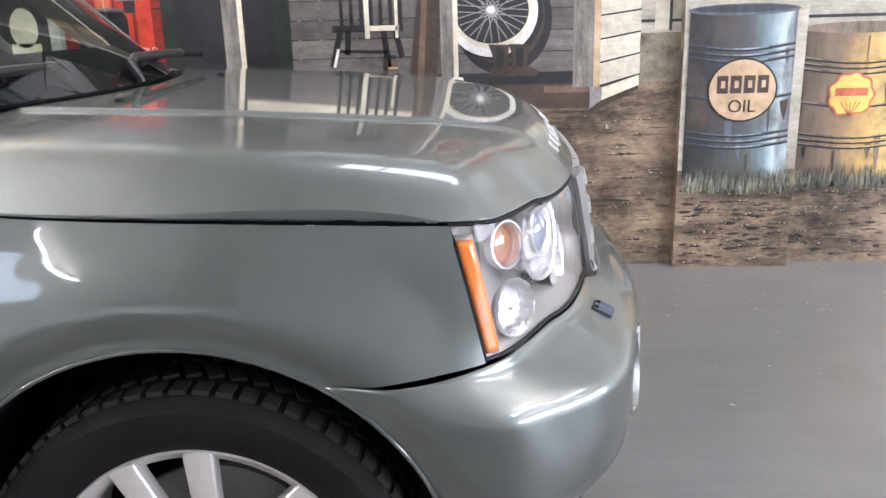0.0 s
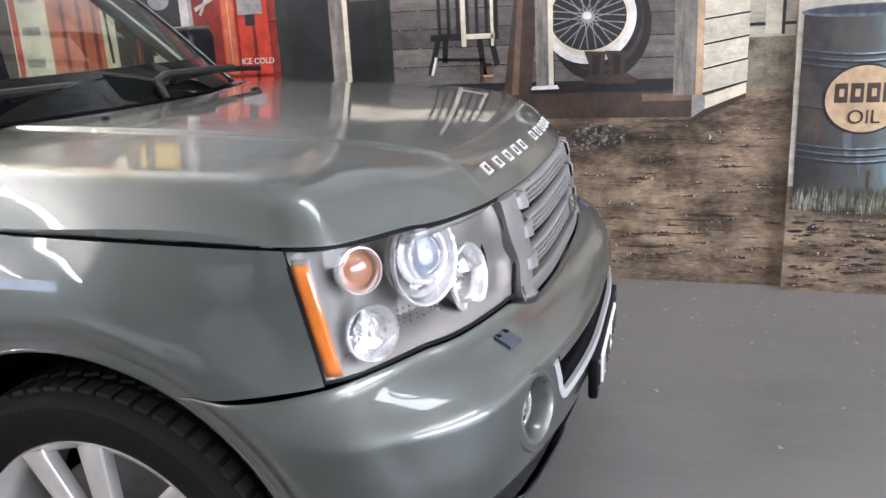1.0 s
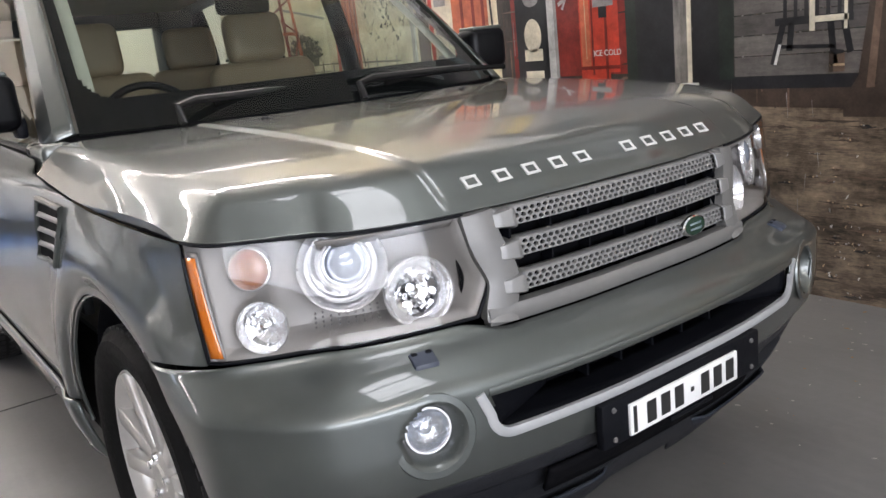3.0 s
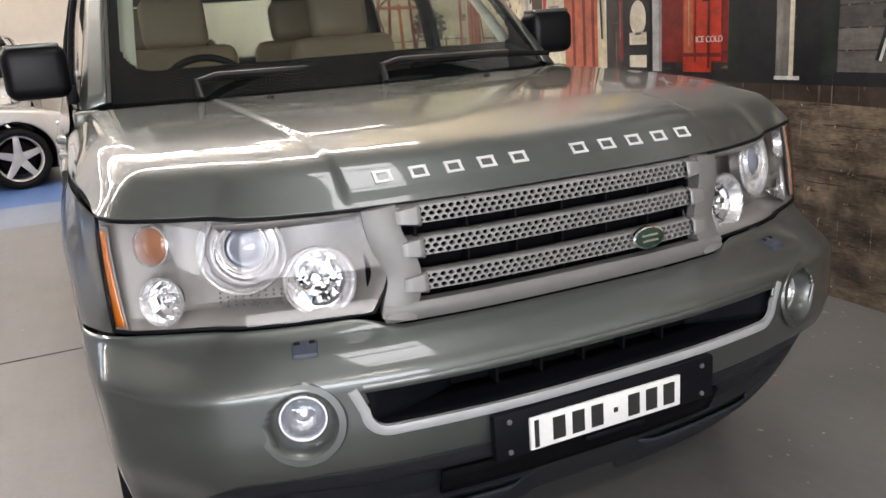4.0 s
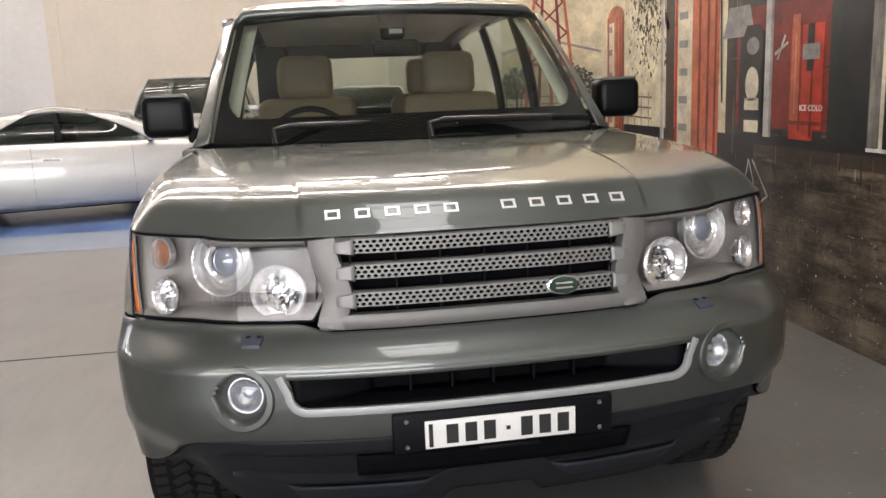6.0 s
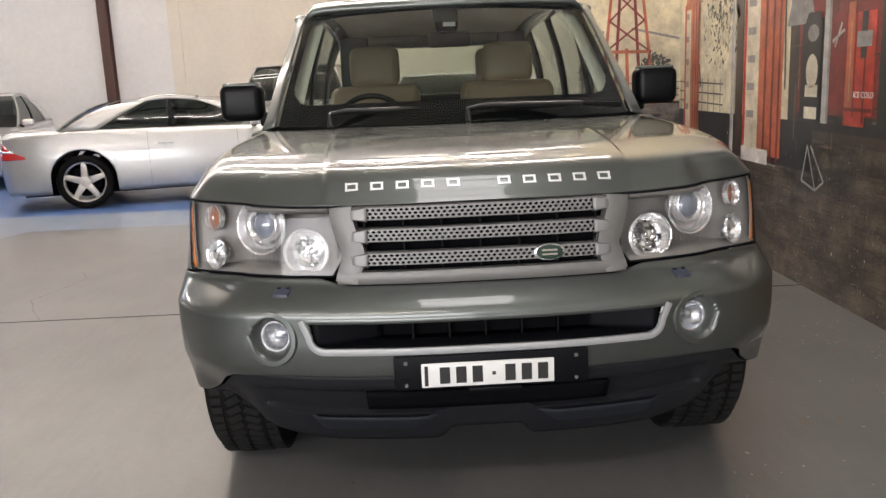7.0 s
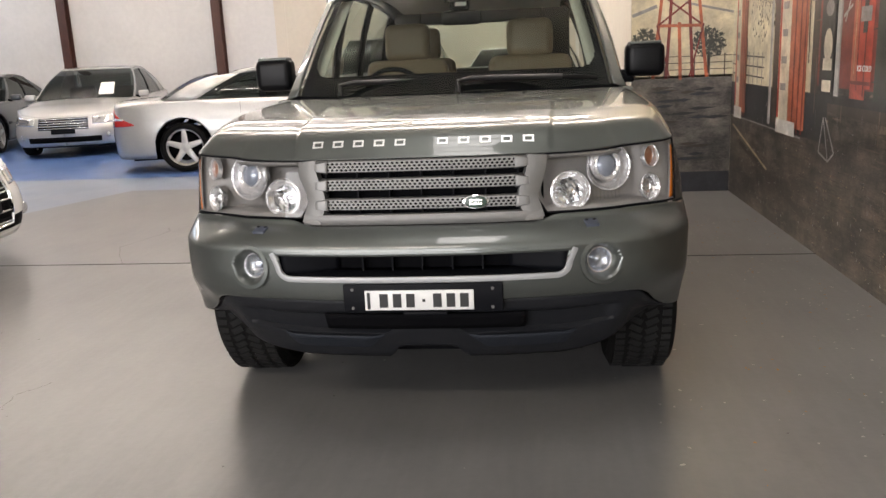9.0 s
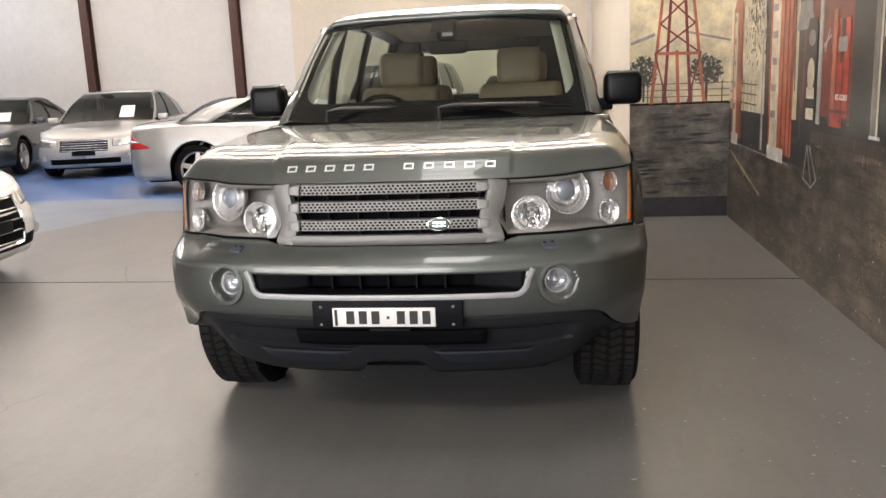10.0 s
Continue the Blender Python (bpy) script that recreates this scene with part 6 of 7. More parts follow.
screen = part("windscreen", grid(lambda u, v: screen_pt(u, v), 30, 20), SCREEN, car, "slightly tinted windscreen")
frit = grid(lambda u, v: Vector(screen_pt(u, v)) + Vector((-0.006, 0, -0.006)), 180, 110, lambda u, v: in_border(abs(2 * u - 1), v) or (abs(u - 0.5) < 0.045 and v > 0.83))
part("screen_border", frit, DARK, screen)
for q in (1, -1):
    apil = [(Vector(screen_pt(0.5 + 0.5 * q, k / 12)) + Vector((0.0, q * 0.012, 0.004))) for k in range(13)]
    foot = Vector((-1.47, q * 0.865, 1.115))
    def pillar(u, v):
        i = u * 12
        a = apil[int(min(i, 11))].lerp(apil[int(min(i, 11)) + 1], i - int(min(i, 11)))
        back = Vector((-1.53, q * 0.872, 1.118)).lerp(Vector((-2.13, q * 0.735, 1.655)), u)
        mid = (a + back) / 2 + Vector((0.02, q * 0.012, 0.012))
        return a.lerp(mid, v * 2) if v < 0.5 else mid.lerp(back, v * 2 - 1)
    part("a_pillar", grid(pillar, 16, 8), PAINT, car, "", True, 0.008)
    part("pillar_foot", box(-1.66, -1.43, q * 0.845 - 0.045, q * 0.845 + 0.042, 1.06, 1.155, 0.018, 3), PAINT, car)
    part("pillar_lining", grid(lambda u, v: Vector(pillar(u, v)) + Vector((-0.03, -q * 0.035, -0.02)) + Vector((0, -q * 0.06, 0)) * (1 - v), 12, 4), LINER, car, "pale inner pillar lining", True, 0.004)
    # side glass and pillars behind
    def side_glass(u, v, xa, xb, ta, tb, o=0.0):
        x0, x1 = mix(xa, xb, u), mix(ta, tb, u)
        lo, hi = Vector((x0, q * (0.862 + o), belt(x0))), Vector((x1, q * (0.738 + o), roof_z(x1) - 0.085))
        p = lo.lerp(hi, v)
        p.y += q * 0.02 * math.sin(math.pi * v)
        return p
    for name, xa, xb, ta, tb in (("front_window", -1.55, -2.56, -2.16, -2.58), ("rear_window", -2.68, -3.36, -2.70, -3.34), ("quarter_window", -3.48, -4.35, -3.46, -4.2)):
        part(name, grid(lambda u, v: side_glass(u, v, xa, xb, ta, tb), 8, 8), SIDEGLASS, car)
    for xa, xb, ta, tb in ((-2.55, -2.69, -2.57, -2.71), (-3.35, -3.49, -3.33, -3.47), (-4.34, -4.55, -4.19, -4.5)):
        part("pillar", grid(lambda u, v: side_glass(u, v, xa, xb, ta, tb, 0.004), 3, 8), BLACK, car, "", True, 0.02)
    part("belt_trim", tube([(x, q * 0.868, belt(x)) for x in [-1.56 - 0.2 * k for k in range(15)]], 0.009, 6), BLACK, car)
    part("gutter", tube([(x, q * 0.735, roof_z(x) - 0.072) for x in [-2.08 - 0.2 * k for k in range(13)]], 0.016, 6), PAINT, car)
    # mirrors
    mir = part("door_mirror", box(-1.79, -1.66, q * 0.970 - 0.098, q * 0.970 + 0.098, 1.192, 1.362, 0.038, 4), GLOSSBLACK, car, "black door mirror with a grey cap")
    part("mirror_cap", box(-1.775, -1.675, q * 0.970 - 0.080, q * 0.970 + 0.080, 1.350, 1.3675, 0.008, 3), PAINT, mir)
    part("mirror_arm", box(-1.77, -1.70, q * 0.865 - 0.03, q * 0.89 + 0.03, 1.165, 1.23, 0.012), BLACK, mir)

back_glass = part("rear_screen", grid(lambda u, v: Vector((mix(-4.72, -4.55, v), (2 * u - 1) * mix(0.70, 0.60, v), mix(1.19, 1.64, v))), 8, 6), SCREEN, car)

# cowl and wipers
WIPERM = mat("satin_black_metal", (0.009, 0.009, 0.009), 0.42, 0.0, 0.08, bump=0.05, bscale=200)
part("cowl", grid(lambda u, v: (-1.20 - 0.235 * abs(2 * u - 1) ** 2.2 - 0.09 * v, (2 * u - 1) * 0.83, 1.150 - 0.02 * math.sin(math.pi * v) + 0.02 * v), 24, 4), DARK, car, "", True, 0.004)
for y0, y1, xs in ((-0.53, 0.28, -1.295), (0.05, 0.70, -1.235)):
    hub_p = Vector((xs, y0, 1.168))
    arm = [hub_p, hub_p + Vector((-0.02, 0.0, 0.05)), hub_p + Vector((-0.035, 0.06, 0.062)), Vector((xs - 0.055, mix(y0, y1, 0.55), 1.225)), Vector((xs - 0.06, mix(y0, y1, 0.75), 1.222))]
    wp = part("wiper", tube(arm, 0.012, 8), WIPERM, car, "black wiper at rest on the windscreen")
    part("wiper_blade", tube([Vector((xs - 0.05 - 0.02 * math.sin(math.pi * k / 8), mix(y0 + 0.12, y1, k / 8), 1.208 + 0.012 * math.sin(math.pi * k / 8))) for k in range(9)], 0.010, 6), RUBBER, wp)
for y in (-0.36, 0.36):
    part("washer_nozzle", moved(spin([(-0.01, 0.012), (0.008, 0.011), (0.012, 0.006), (0.012, 0)], 12, "Z"), Matrix.Translation((-1.12, y, hood_top(-1.12) + (-0.004)))), BLACK, bonnet)

# cabin
part("dashboard", grid(lambda u, v: (mix(-1.34, -1.95, v) - 0.14 * abs(2 * u - 1) ** 2 * (1 - v), (2 * u - 1) * 0.74, 1.155 + 0.03 * math.sin(math.pi * v) - 0.10 * max(v - 0.8, 0) / 0.2), 20, 10), DASH, car, "", True, 0.02)
part("headlining", grid(lambda u, v: (mix(-2.12, -4.5, u), (2 * v - 1) * 0.64, roof_z(mix(-2.12, -4.5, u)) - 0.055), 12, 8), LINER, car, "", True, 0.006)
part("cabin_floor", box(-4.5, -1.5, -0.80, 0.80, 0.50, 0.54), DASH, car)
steer = part("steering_wheel", moved(tube([(0.0, 0.185 * math.cos(k * math.pi / 18), 0.185 * math.sin(k * math.pi / 18)) for k in range(37)], 0.015, 8), Matrix.Translation((-1.98, -0.39, 1.11)) @ Matrix.Rotation(radians(-24), 4, "Y")), BLACK, car, "black leather steering wheel")
part("steering_boss", moved(box(-0.02, 0.03, -0.09, 0.09, -0.08, 0.07, 0.02), Matrix.Translation((-1.99, -0.39, 1.11)) @ Matrix.Rotation(radians(-24), 4, "Y")), BLACK, steer)


def seat(y, x, back=1.0):
    s = part("seat", box(x - 0.12, x + 0.5, y - 0.26, y + 0.26, 0.56, 0.78, 0.06, 3), LEATHER, car, "tan leather seat with a tall headrest")
    b = box(-0.08, 0.08, -0.26, 0.26, 0, 0.62, 0.06, 3)
    part("seat_back", moved(b, Matrix.Translation((x - 0.12, y, 0.72)) @ Matrix.Rotation(radians(-14), 4, "Y")), LEATHER, s)
    h = box(-0.06, 0.06, -0.145, 0.145, 0, 0.235, 0.05, 3)
    part("headrest", moved(h, Matrix.Translation((x - 0.285, y, 1.315)) @ Matrix.Rotation(radians(-8), 4, "Y")), LEATHER, s)
    for d in (-0.06, 0.06):
        part("headrest_post", tube([(x - 0.29, y + d, 1.30), (x - 0.30, y + d, 1.40)], 0.007), CHROME, s)


for y in (-0.39, 0.39):
    seat(y, -2.42)
for y in (-0.42, 0.42):
    seat(y, -3.35)
for q in (1, -1):
    part("rear_pillar_trim", box(-4.50, -4.30, q * 0.50, q * 0.72, 1.05, 1.70, 0.03), DASH, car, "dark trim beside the rear window")
    part("door_trim", box(-3.42, -1.62, q * 0.80, q * 0.835, 0.60, 1.13, 0.01), DASH, car)
part("tailgate_trim", box(-4.48, -4.36, -0.50, 0.50, 0.95, 1.24, 0.03), DASH, car)
part("roof_rear_trim", box(-4.48, -4.30, -0.50, 0.50, 1.60, 1.71, 0.02), DASH, car)
part("inside_mirror", box(-2.0, -1.96, -0.09, 0.13, 1.50, 1.575, 0.02), BLACK, car)
part("sensor_pod", box(-2.06, -1.97, -0.045, 0.065, 1.575, 1.68, 0.02), BLACK, car)
part("sensor_label", box(-1.964, -1.958, -0.01, 0.05, 1.60, 1.62), WHITEP, car)


# ---- other cars ----
SILVER = car_paint("silver_paint", (0.50, 0.50, 0.49), 0.55, 0.35)
CHARCOAL = car_paint("charcoal_paint", (0.07, 0.08, 0.09), 0.6, 0.35)
WHITECAR = car_paint("white_paint", (0.80, 0.80, 0.79), 0.0, 0.3)
REDLENS = mat("red_tail_lens", (0.55, 0.02, 0.02), 0.12, 0, 0.1, 20, coat=1)
CLEARLAMP = mat("bright_lamp", (0.75, 0.77, 0.80), 0.1, 0.85, 0.2, 25, coat=1)


def small_wheel(parent, c, side, r):
    w = part("wheel", spin([(0.07, r * 0.73), (0.09, r * 0.77), (0.10, r * 0.86), (0.088, r * 0.96), (0.06, r), (-0.06, r), (-0.09, r * 0.96), (-0.10, r * 0.8), (-0.07, r * 0.73)], 40, "Y"), RUBBER, parent, "black tyre on a silver five-spoke rim")
    w.matrix_local = Matrix.Translation(c) @ (Matrix() if side > 0 else Matrix.Rotation(math.pi, 4, "Z"))
    part("rim", spin([(-0.06, r * 0.73), (0.03, r * 0.67), (0.072, r * 0.71), (0.078, r * 0.75), (0.066, r * 0.74)], 40, "Y"), ALLOY, w)
    for k in range(5):
        sp = box(-0.034, 0.034, 0.03, 0.055, 0.02, r * 0.71, 0.006)
        for v in sp.verts:
            f = v.co.z / (r * 0.66)
            v.co.x *= mix(1.5, 0.9 if f > 0.9 else 0.55, f)
            v.co.y += 0.012 * f
        part("spoke", moved(sp, Matrix.Rotation(k * 2 * math.pi / 5, 4, "Y")), ALLOY, w)
    part("hub", spin([(0.03, 0.07), (0.06, 0.06), (0.064, 0.0)], 24, "Y"), ALLOY, w)
    part("brake_disc", spin([(0.0, r * 0.55), (0.01, r * 0.55), (0.012, 0)], 24, "Y"), DARK, w)


def simple_car(name, m, label, paint, L, W, H, nose, belt_z, deck, screen, roof, back, wheels, r, tail=True, grille_w=0.36, grille_z=(0.50, 0.72), estate=False, arc=0.0, glass_end=0.90, paper=False, rim=False, strip=True):
    """A parked car, nose towards +x at x = 0. screen, roof, back: x of the windscreen's foot, the roof's ends and the rear glass's foot."""
    c = thing(name, m, label, "car", "cars parked in the hall")
    h = W / 2
    sh = Shell([(0, 0), (-0.015, h * 0.35), (-0.07, h * 0.62), (-0.20, h * 0.84), (-0.45, h * 0.96), (-0.9, h), (-L * 0.5, h), (-L + 0.9, h), (-L + 0.35, h * 0.93), (-L + 0.12, h * 0.76), (-L + 0.02, h * 0.4), (-L, 0)],
               [(0.15, 0.10), (0.25, 0.03), (0.40, 0.0), (0.50, 0.01), (0.60, 0.05), (0.80, 0.12), (1.2, 0.25)],
               [(0.15, 0.06), (0.30, 0.015), (0.5, 0), (0.65, 0.008), (0.85, 0.04), (1.2, 0.12)], (h * 1.0, h * 1.5))
    top = spline([(-L, deck), (-L + 0.5, deck + 0.02), (back, belt_z + 0.04), (screen, belt_z), (-0.9, mix(nose, belt_z, 0.72)), (-0.35, mix(nose, belt_z, 0.42)), (-0.08, nose + 0.03), (0, nose)])
    ax, bx = wheels
    R = r + 0.055

    def low(x):
        z = 0.20
        for w in (ax, bx):
            if abs(x - w) < R:
                z = max(z, r + 0.01 + math.sqrt(R * R - (x - w) ** 2))
        return z

    ss = sorted(set([k / 90 * sh.end for k in range(91)] + [sh.of_x(w + R * math.cos(a * math.pi / 16)) for w in (ax, bx) for a in range(17)]))

    def skin(u, v, q):
        i = u * (len(ss) - 1)
        s = ss[int(round(i))]
        x = float(np.interp(s, sh.s, sh.x))
        return sh.at(q * s, mix(low(x), top(x), v))
    for q in (1, -1):
        part("body_side", grid(lambda u, v: skin(u, v, q), len(ss) - 1, 12), paint, c, "", True, 0.006)

    def deck_pt(u, v):
        s = mix(0.0005, sh.end - 0.0005, u)
        x = float(np.interp(s, sh.s, sh.x))
        a, b = sh.at(s, top(x)), sh.at(-s, top(x))
        p = b.lerp(a, v)
        p.z += 0.045 * min(1, abs(a.y) / h) * (1 - abs(2 * v - 1) ** 2.4)
        return p
    part("bonnet_and_deck", grid(deck_pt, 60, 16), paint, c, "", True, 0.006)
    # cabin
    ra, rb = roof
    hb, ht = h - 0.09, h - 0.30
    lo = [(screen, hb - 0.03), (back, hb - 0.03)]
    up = [(ra, ht), (rb, ht)]

    def wind(u, v, e):
        k = 2 * u - 1
        b0, t0 = (screen, ra) if e == 0 else (back, rb)
        sg = 1 if e == 0 else -1
        b = Vector((b0 + sg * 0.12 * (1 - k * k), k * (hb - 0.02), top(b0) + 0.02))
        t = Vector((t0 + sg * 0.05 * (1 - k * k), k * ht, H - 0.04))
        p = b.lerp(t, v)
        p.z += (0.03 + arc) * math.sin(math.pi * v)
        return p
    part("windscreen", grid(lambda u, v: wind(u, v, 0), 12, 8), TINT, c)
    part("rear_screen", grid(lambda u, v: wind(u, v, 1), 12, 8), TINT, c)
    if paper:
        part("price_sheet", grid(lambda u, v: wind(mix(0.66, 0.82, u), mix(0.10, 0.42, v), 0) + Vector((0.004, 0, 0.004)), 2, 2), WHITEP, c, "white sheet of paper in the windscreen")

    def roof_p(u, v):
        k = 2 * v - 1
        x = mix(ra + 0.05 * (1 - k * k), rb - 0.05 * (1 - k * k), u)
        return (x, k * (ht + 0.01), H - 0.045 + 0.045 * math.sin(math.pi * u) * (1 if not estate else 0.6) + 0.02 * (1 - k * k))
    part("roof", grid(roof_p, 14, 12), paint, c, "", True, 0.02)
    for q in (1, -1):
        def glassy(u, v, a0, a1, o=0.0):
            """Side of the cabin, u from windscreen foot to rear foot."""
            u2 = mix(a0, a1, u)
            x0, x1 = mix(screen - 0.02, back + 0.02, u2), mix(ra, rb, u2)
            b = Vector((x0, q * (hb + o), top(x0) + 0.0))
            t = Vector((x1, q * (ht + 0.012 + o), H - 0.055 + 0.04 * math.sin(math.pi * u2)))
            p = b.lerp(t, v)
            p.y += q * 0.035 * math.sin(math.pi * v)
            p.z += arc * math.sin(math.pi * v) * abs(2 * u2 - 1) ** 6
            return p
        part("side_glass", grid(lambda u, v: glassy(u, mix(0.04, 0.93, v), 0.06, glass_end), 20, 6), TINT, c)
        for a0, a1, mm in ((0, 0.07, paint), (0.46, 0.50, BLACK), (glass_end - 0.04, 1.0, paint)):
            part("pillar", grid(lambda u, v: glassy(u, v, a0, a1, 0.004), 3, 6), mm, c, "", True, 0.012)
        part("roof_edge", tube([glassy(k / 16, 0.97, 0, 1, 0.0) for k in range(17)], 0.022, 6), paint, c)
        part("waist_strip", tube([glassy(k / 16, 0.02, 0, 1, 0.01) for k in range(17)], 0.010, 6), TRIM, c)
        mx = screen - 0.25
        mi = part("door_mirror", box(mx - 0.05, mx + 0.06, q * (h + 0.06) - 0.09, q * (h + 0.06) + 0.09, belt_z + 0.02, belt_z + 0.13, 0.03, 3), paint, c)
        part("mirror_foot", box(mx - 0.03, mx + 0.03, q * (h - 0.06) - 0.05, q * (h - 0.06) + 0.05, belt_z, belt_z + 0.05, 0.01), BLACK, mi)
        for x in (ax, bx):
            small_wheel(c, (x, q * (h - 0.115), r), q, r)
            part("arch_liner", grid(lambda u, v: (x + (R - 0.01) * math.cos(math.pi * u), q * mix(h - 0.35, h - 0.02, v), r + 0.01 + (R - 0.01) * math.sin(math.pi * u)), 18, 2), DARK, c, "", True, 0.006)
        for xs in (mix(screen, back, 0.18), mix(screen, back, 0.60)):
            part("door_seam", tube([sh.at(q * sh.of_x(xs), mix(0.26, top(xs), k / 8), 0.001) for k in range(9)], 0.0035, 4), DARK, c)
        hx = mix(screen, back, 0.52)
        part("door_handle", moved(box(-0.09, 0.09, -0.014, 0.014, -0.014, 0.014, 0.01), Matrix.Translation(sh.at(q * sh.of_x(hx), belt_z - 0.14, 0.012))), paint, c)
        if strip:
            part("side_strip", grid(lambda u, v: sh.at(q * sh.of_x(mix(ax - R - 0.04, bx + R + 0.04, u)), mix(0.50, 0.545, v), 0.008), 10, 2), paint, c, "", True, 0.008)
        part("headlamp", grid(lambda u, v: sh.at(q * mix(sh.of_y(h * 0.50), sh.of_y(h * 0.955), u), mix(nose - 0.13 + 0.03 * u, nose - 0.01 + 0.035 * u, v), 0.006), 10, 5), CLEARLAMP, c, "", True, 0.008)
        part("fog_lamp", moved(spin([(0.0, 0.045), (0.008, 0.04), (0.008, 0.0)], 20), Matrix.Translation(sh.at(q * sh.of_y(h * 0.72), 0.36, 0.004))), CLEARLAMP, c)
        if tail:
            t0, t1 = sh.end - 0.58 * h, sh.of_x(-L + 0.40)
            part("tail_lamp", grid(lambda u, v: sh.at(q * mix(t0, t1, u), mix(mix(deck - 0.30, deck - 0.275, u), mix(deck - 0.05, deck - 0.255, u ** 1.1), v), 0.006), 14, 6), REDLENS, c, "", True, 0.008)
            part("tail_band", grid(lambda u, v: sh.at(q * mix(t0, mix(t0, t1, 0.7), u), mix(deck - 0.205, deck - 0.175, v), 0.011), 8, 1), CLEARLAMP, c, "", True, 0.003)
    s1 = sh.of_y(grille_w)
    part("grille", grid(lambda u, v: sh.at(mix(-s1, s1, u), mix(grille_z[0], grille_z[1], v), 0.004), 14, 4), DARK, c, "", True, 0.006)
    for k in range(5):
        zz = mix(grille_z[0] + 0.02, grille_z[1] - 0.015, k / 4)
        part("grille_bar", grid(lambda u, v: sh.at(mix(-s1, s1, u), zz + mix(-0.006, 0.006, v), 0.012), 14, 1), CHROME, c, "", True, 0.006)
    if rim:
        loop = [(-s1, grille_z[0]), (0, grille_z[0] - 0.01), (s1, grille_z[0]), (s1 * 1.05, grille_z[1]), (0, grille_z[1] + 0.012), (-s1 * 1.05, grille_z[1]), (-s1, grille_z[0])]
        part("grille_frame", tube([sh.at(mix(a_[0], b_[0], k / 5), mix(a_[1], b_[1], k / 5), 0.010) for a_, b_ in zip(loop, loop[1:]) for k in range(5)], 0.011, 6), CHROME, c, "bright grille frame")
        part("emblem", moved(box(-0.004, 0.006, -0.10, 0.10, -0.022, 0.022, 0.004), Matrix.Translation(sh.at(0.0001, grille_z[1] - 0.07, 0.016))), CHROME, c, "bright emblem bar")
    s2 = sh.of_y(h * 0.62)
    # no opening here: a near-black sheet on the skin gives its shade
    part("lower_intake", grid(lambda u, v: sh.at(mix(-s2, s2, u), mix(0.26, 0.35, v), 0.004), 14, 3), DARK, c, "", True, 0.006)
    part("number_plate", box(-0.012, 0.022, -0.19, 0.19, 0.40, 0.49, 0.004), BLACK, c)
    part("underbody", box(-L + 0.3, -0.3, -h + 0.28, h - 0.28, 0.16, 0.5), DARK, c)
    for y in (-0.38, 0.38):
        part("seat", box(mix(ra, rb, 0.25) - 0.1, mix(ra, rb, 0.25) + 0.06, y - 0.24, y + 0.24, 0.5, belt_z + 0.22, 0.06), DASH, c)
    return c


def turned(x, y, deg):
    return pose(x, y, FZ, 0, 0, deg)


# silver coupe side on, nose away from the open floor
wa = math.degrees(math.atan2(-1.544 + 4.342, -8.64 + 7.929))
ux, uy = math.cos(radians(wa)), math.sin(radians(wa))
px, py = uy, -ux
nx0, ny0 = -8.64 + 0.885 * ux - px * 0.815, -1.544 + 0.885 * uy - py * 0.815
simple_car("silver_coupe", pose(nx0, ny0, FZ, 0, 0, wa), "silver two-door coupe with five-spoke alloys and red tail lamps", SILVER, 4.80, 1.857, 1.325, 0.66, 0.90, 0.92, -1.45, (-2.40, -3.05), -4.02, (-0.885, -3.77), 0.33, arc=0.09, glass_end=0.88, strip=False)
simple_car("silver_sedan", turned(-10.05, -7.38, 14), "silver luxury sedan with a chrome barred grille", SILVER, 5.0, 1.87, 1.46, 0.67, 0.89, 0.93, -1.38, (-2.40, -3.40), -4.25, (-0.9, -3.94), 0.34, grille_w=0.40, grille_z=(0.47, 0.66), paper=True, arc=0.03)
simple_car("charcoal_sedan", turned(-10.2, -10.0, 16), "charcoal sedan parked beside the silver one", CHARCOAL, 4.85, 1.86, 1.40, 0.68, 0.90, 0.93, -1.5, (-2.25, -3.4), -4.3, (-0.9, -3.75), 0.33, paper=True)
simple_car("white_hatchback", turned(-2.55, -3.45, 92), "white hatchback with a large dark barred grille", WHITECAR, 4.4, 1.82, 1.46, 0.70, 0.94, 1.0, -1.3, (-2.0, -3.5), -4.1, (-0.85, -3.45), 0.33, grille_w=0.36, grille_z=(0.30, 0.66), estate=True, rim=True)
simple_car("silver_offroader", turned(-10.6, -2.35, 0), "silver off-roader parked behind the silver coupe", SILVER, 4.7, 1.9, 1.76, 0.92, 1.12, 1.15, -1.25, (-1.75, -4.3), -4.6, (-0.85, -3.7), 0.37, estate=True)
simple_car("grey_estate", turned(-7.4, 0.05, -4), "silver-grey estate car parked nose out behind the four-wheel drive", SILVER, 4.7, 1.8, 1.47, 0.70, 0.93, 0.98, -1.35, (-2.05, -4.1), -4.5, (-0.88, -3.6), 0.32, estate=True)


# ---- small marks on the floor ----
M_SPECK = mat("pale_fleck", (0.45, 0.43, 0.39), 0.8)
M_FLECK = mat("orange_fleck", (0.40, 0.20, 0.06), 0.8)
M_CRACK = mat("crack_line", (0.10, 0.095, 0.09), 0.9)
floor_obj = bpy.data.objects["floor"]
fr = random.Random(11)


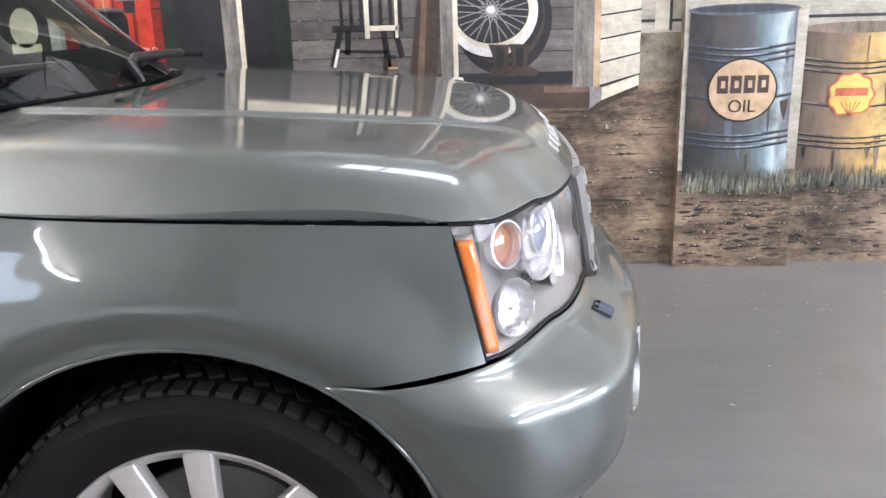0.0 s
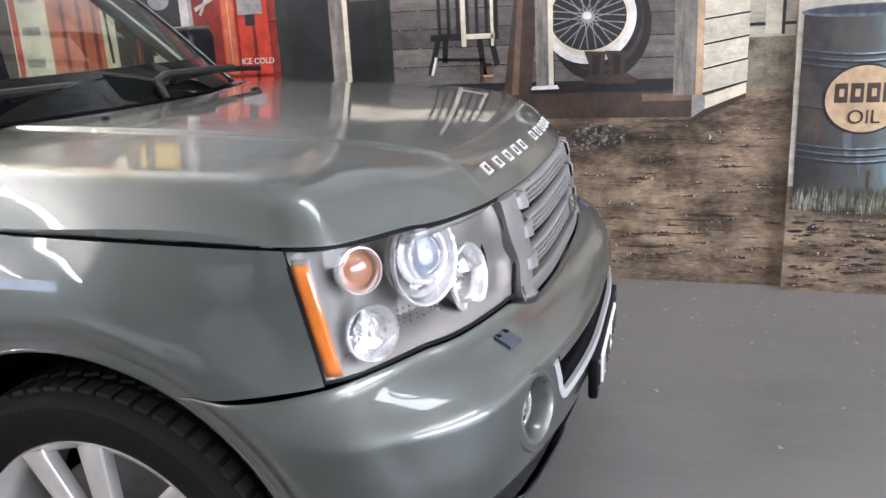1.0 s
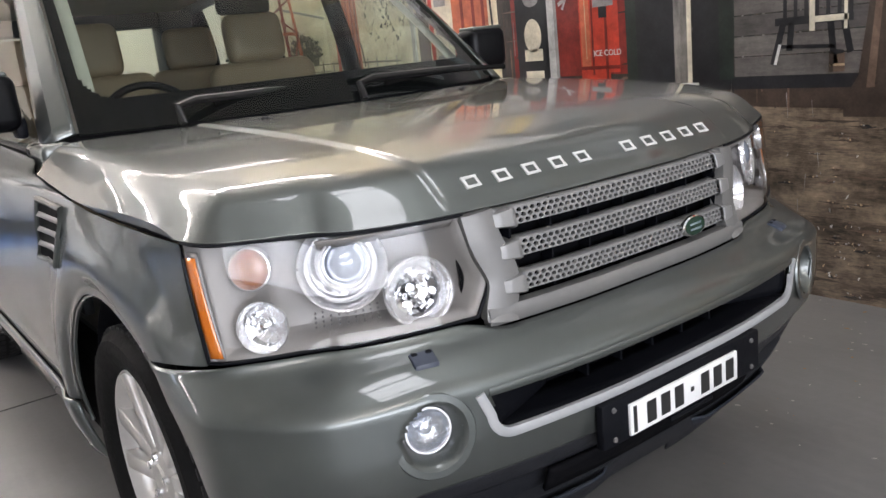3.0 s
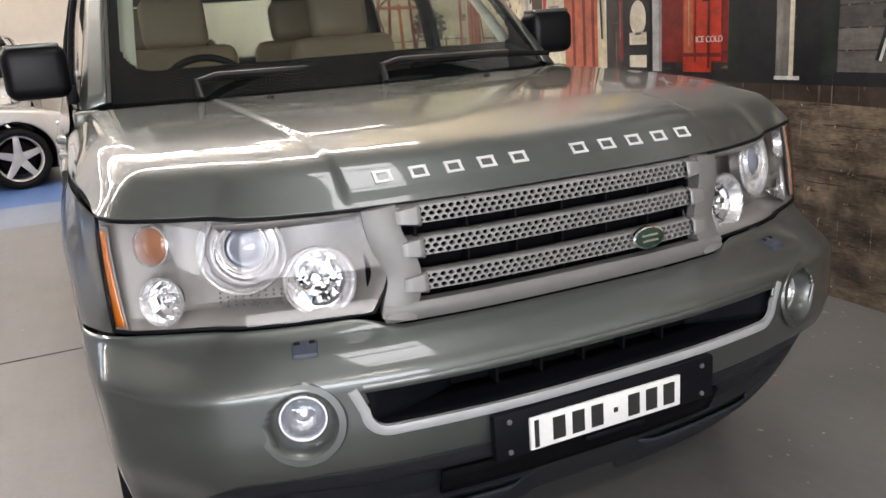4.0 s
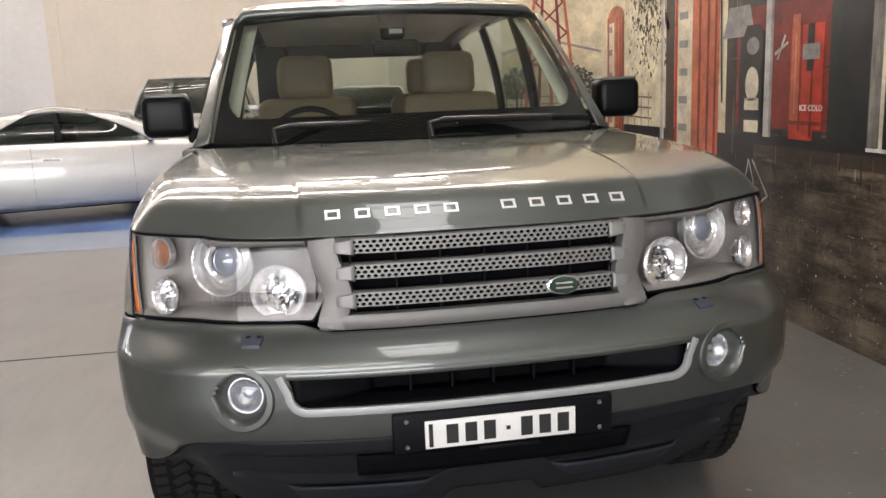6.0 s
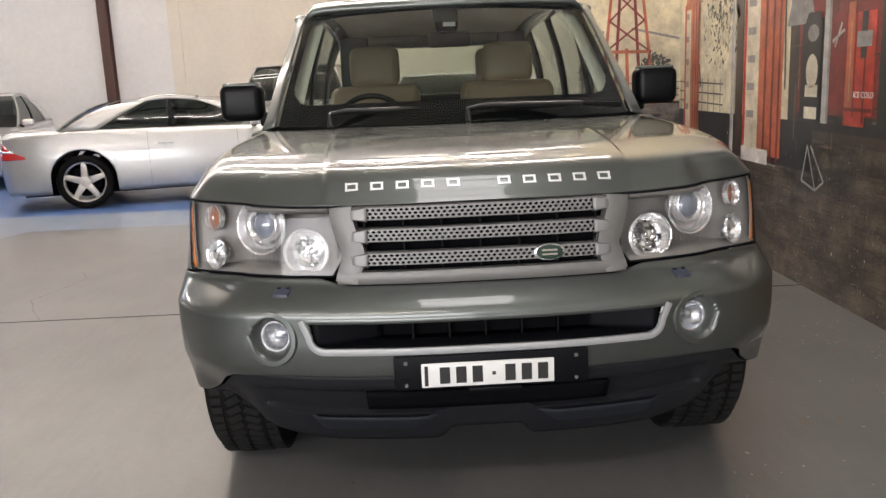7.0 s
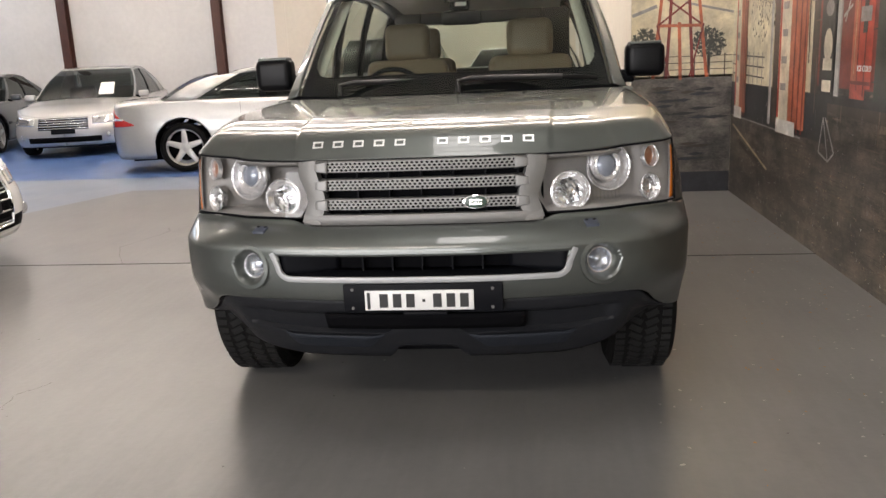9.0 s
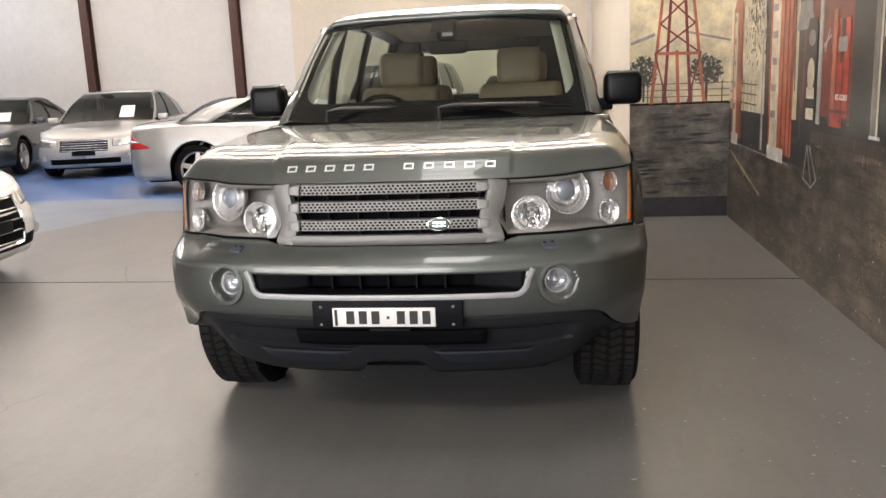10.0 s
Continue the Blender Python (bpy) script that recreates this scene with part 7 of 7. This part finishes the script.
def blot(bm, x, y, s, z=0.002, n=6, long=1.0, turn=0.0):
    """One uneven flat chip on the floor."""
    pts = []
    for k in range(n):
        a = k * 2 * math.pi / n + fr.uniform(-0.3, 0.3)
        r = s * fr.uniform(0.5, 1.1)
        px_, py_ = r * long * math.cos(a), r * math.sin(a)
        pts.append(bm.verts.new((x + px_ * math.cos(turn) - py_ * math.sin(turn), y + px_ * math.sin(turn) + py_ * math.cos(turn), FZ + z)))
    bm.faces.new(pts)


def scatter(name, material, label, n, place, size, z, long=1.0):
    bm = bmesh.new()
    for _ in range(n):
        x, y = place()
        blot(bm, x, y, fr.uniform(*size), z + fr.uniform(0, 0.0006), 6, fr.uniform(1, long), fr.uniform(0, 3))
    bmesh.ops.recalc_face_normals(bm, faces=bm.faces)
    tagged(part(name, bm, material, floor_obj, label, False), kind="stuff")


scatter("fleck", M_SPECK, "pale flecks of dirt on the floor", 420, lambda: (fr.uniform(-4, 4.0), WALL_Y - 0.05 - abs(fr.gauss(0, 0.6))), (0.0018, 0.008), 0.0022, 2.2)
scatter("fleck", M_FLECK, "orange flecks of dirt by the painted wall", 260, lambda: (fr.uniform(-4, 4), WALL_Y - 0.08 - abs(fr.gauss(0, 0.55))), (0.002, 0.008), 0.003, 2.0)
scatter("fleck", M_SPECK, "pale flecks of dirt on the floor", 110, lambda: (fr.uniform(-5, 5), fr.uniform(-5, 1.2)), (0.002, 0.006), 0.0022, 1.8)
scatter("spot", M_CRACK, "dark spots on the floor", 40, lambda: (fr.uniform(-4, 4), fr.uniform(-4, 2)), (0.003, 0.008), 0.0024, 1.6)


def crack(points, w):
    bm = bmesh.new()
    rows = []
    for k in range(len(points) - 1):
        (xa, ya), (xb, yb) = points[k], points[k + 1]
        for j in range(6):
            f = j / 6
            x, y = mix(xa, xb, f) + fr.uniform(-0.012, 0.012), mix(ya, yb, f) + fr.uniform(-0.012, 0.012)
            d = Vector((xb - xa, yb - ya)).normalized()
            ww = w * fr.uniform(0.4, 1.2)
            rows.append((bm.verts.new((x - d.y * ww, y + d.x * ww, FZ + 0.0016)), bm.verts.new((x + d.y * ww, y - d.x * ww, FZ + 0.0016))))
    for a_, b_ in zip(rows, rows[1:]):
        bm.faces.new((a_[0], a_[1], b_[1], b_[0]))
    bmesh.ops.recalc_face_normals(bm, faces=bm.faces)
    part("crack", bm, M_CRACK, floor_obj, "thin crack in the floor", False)


crack([(0.02, -1.93), (-0.20, -1.84), (-0.42, -1.86), (-0.62, -1.76)], 0.0016)
crack([(-2.76, -2.6), (-3.3, -2.9), (-3.9, -2.75), (-4.2, -2.9)], 0.0016)
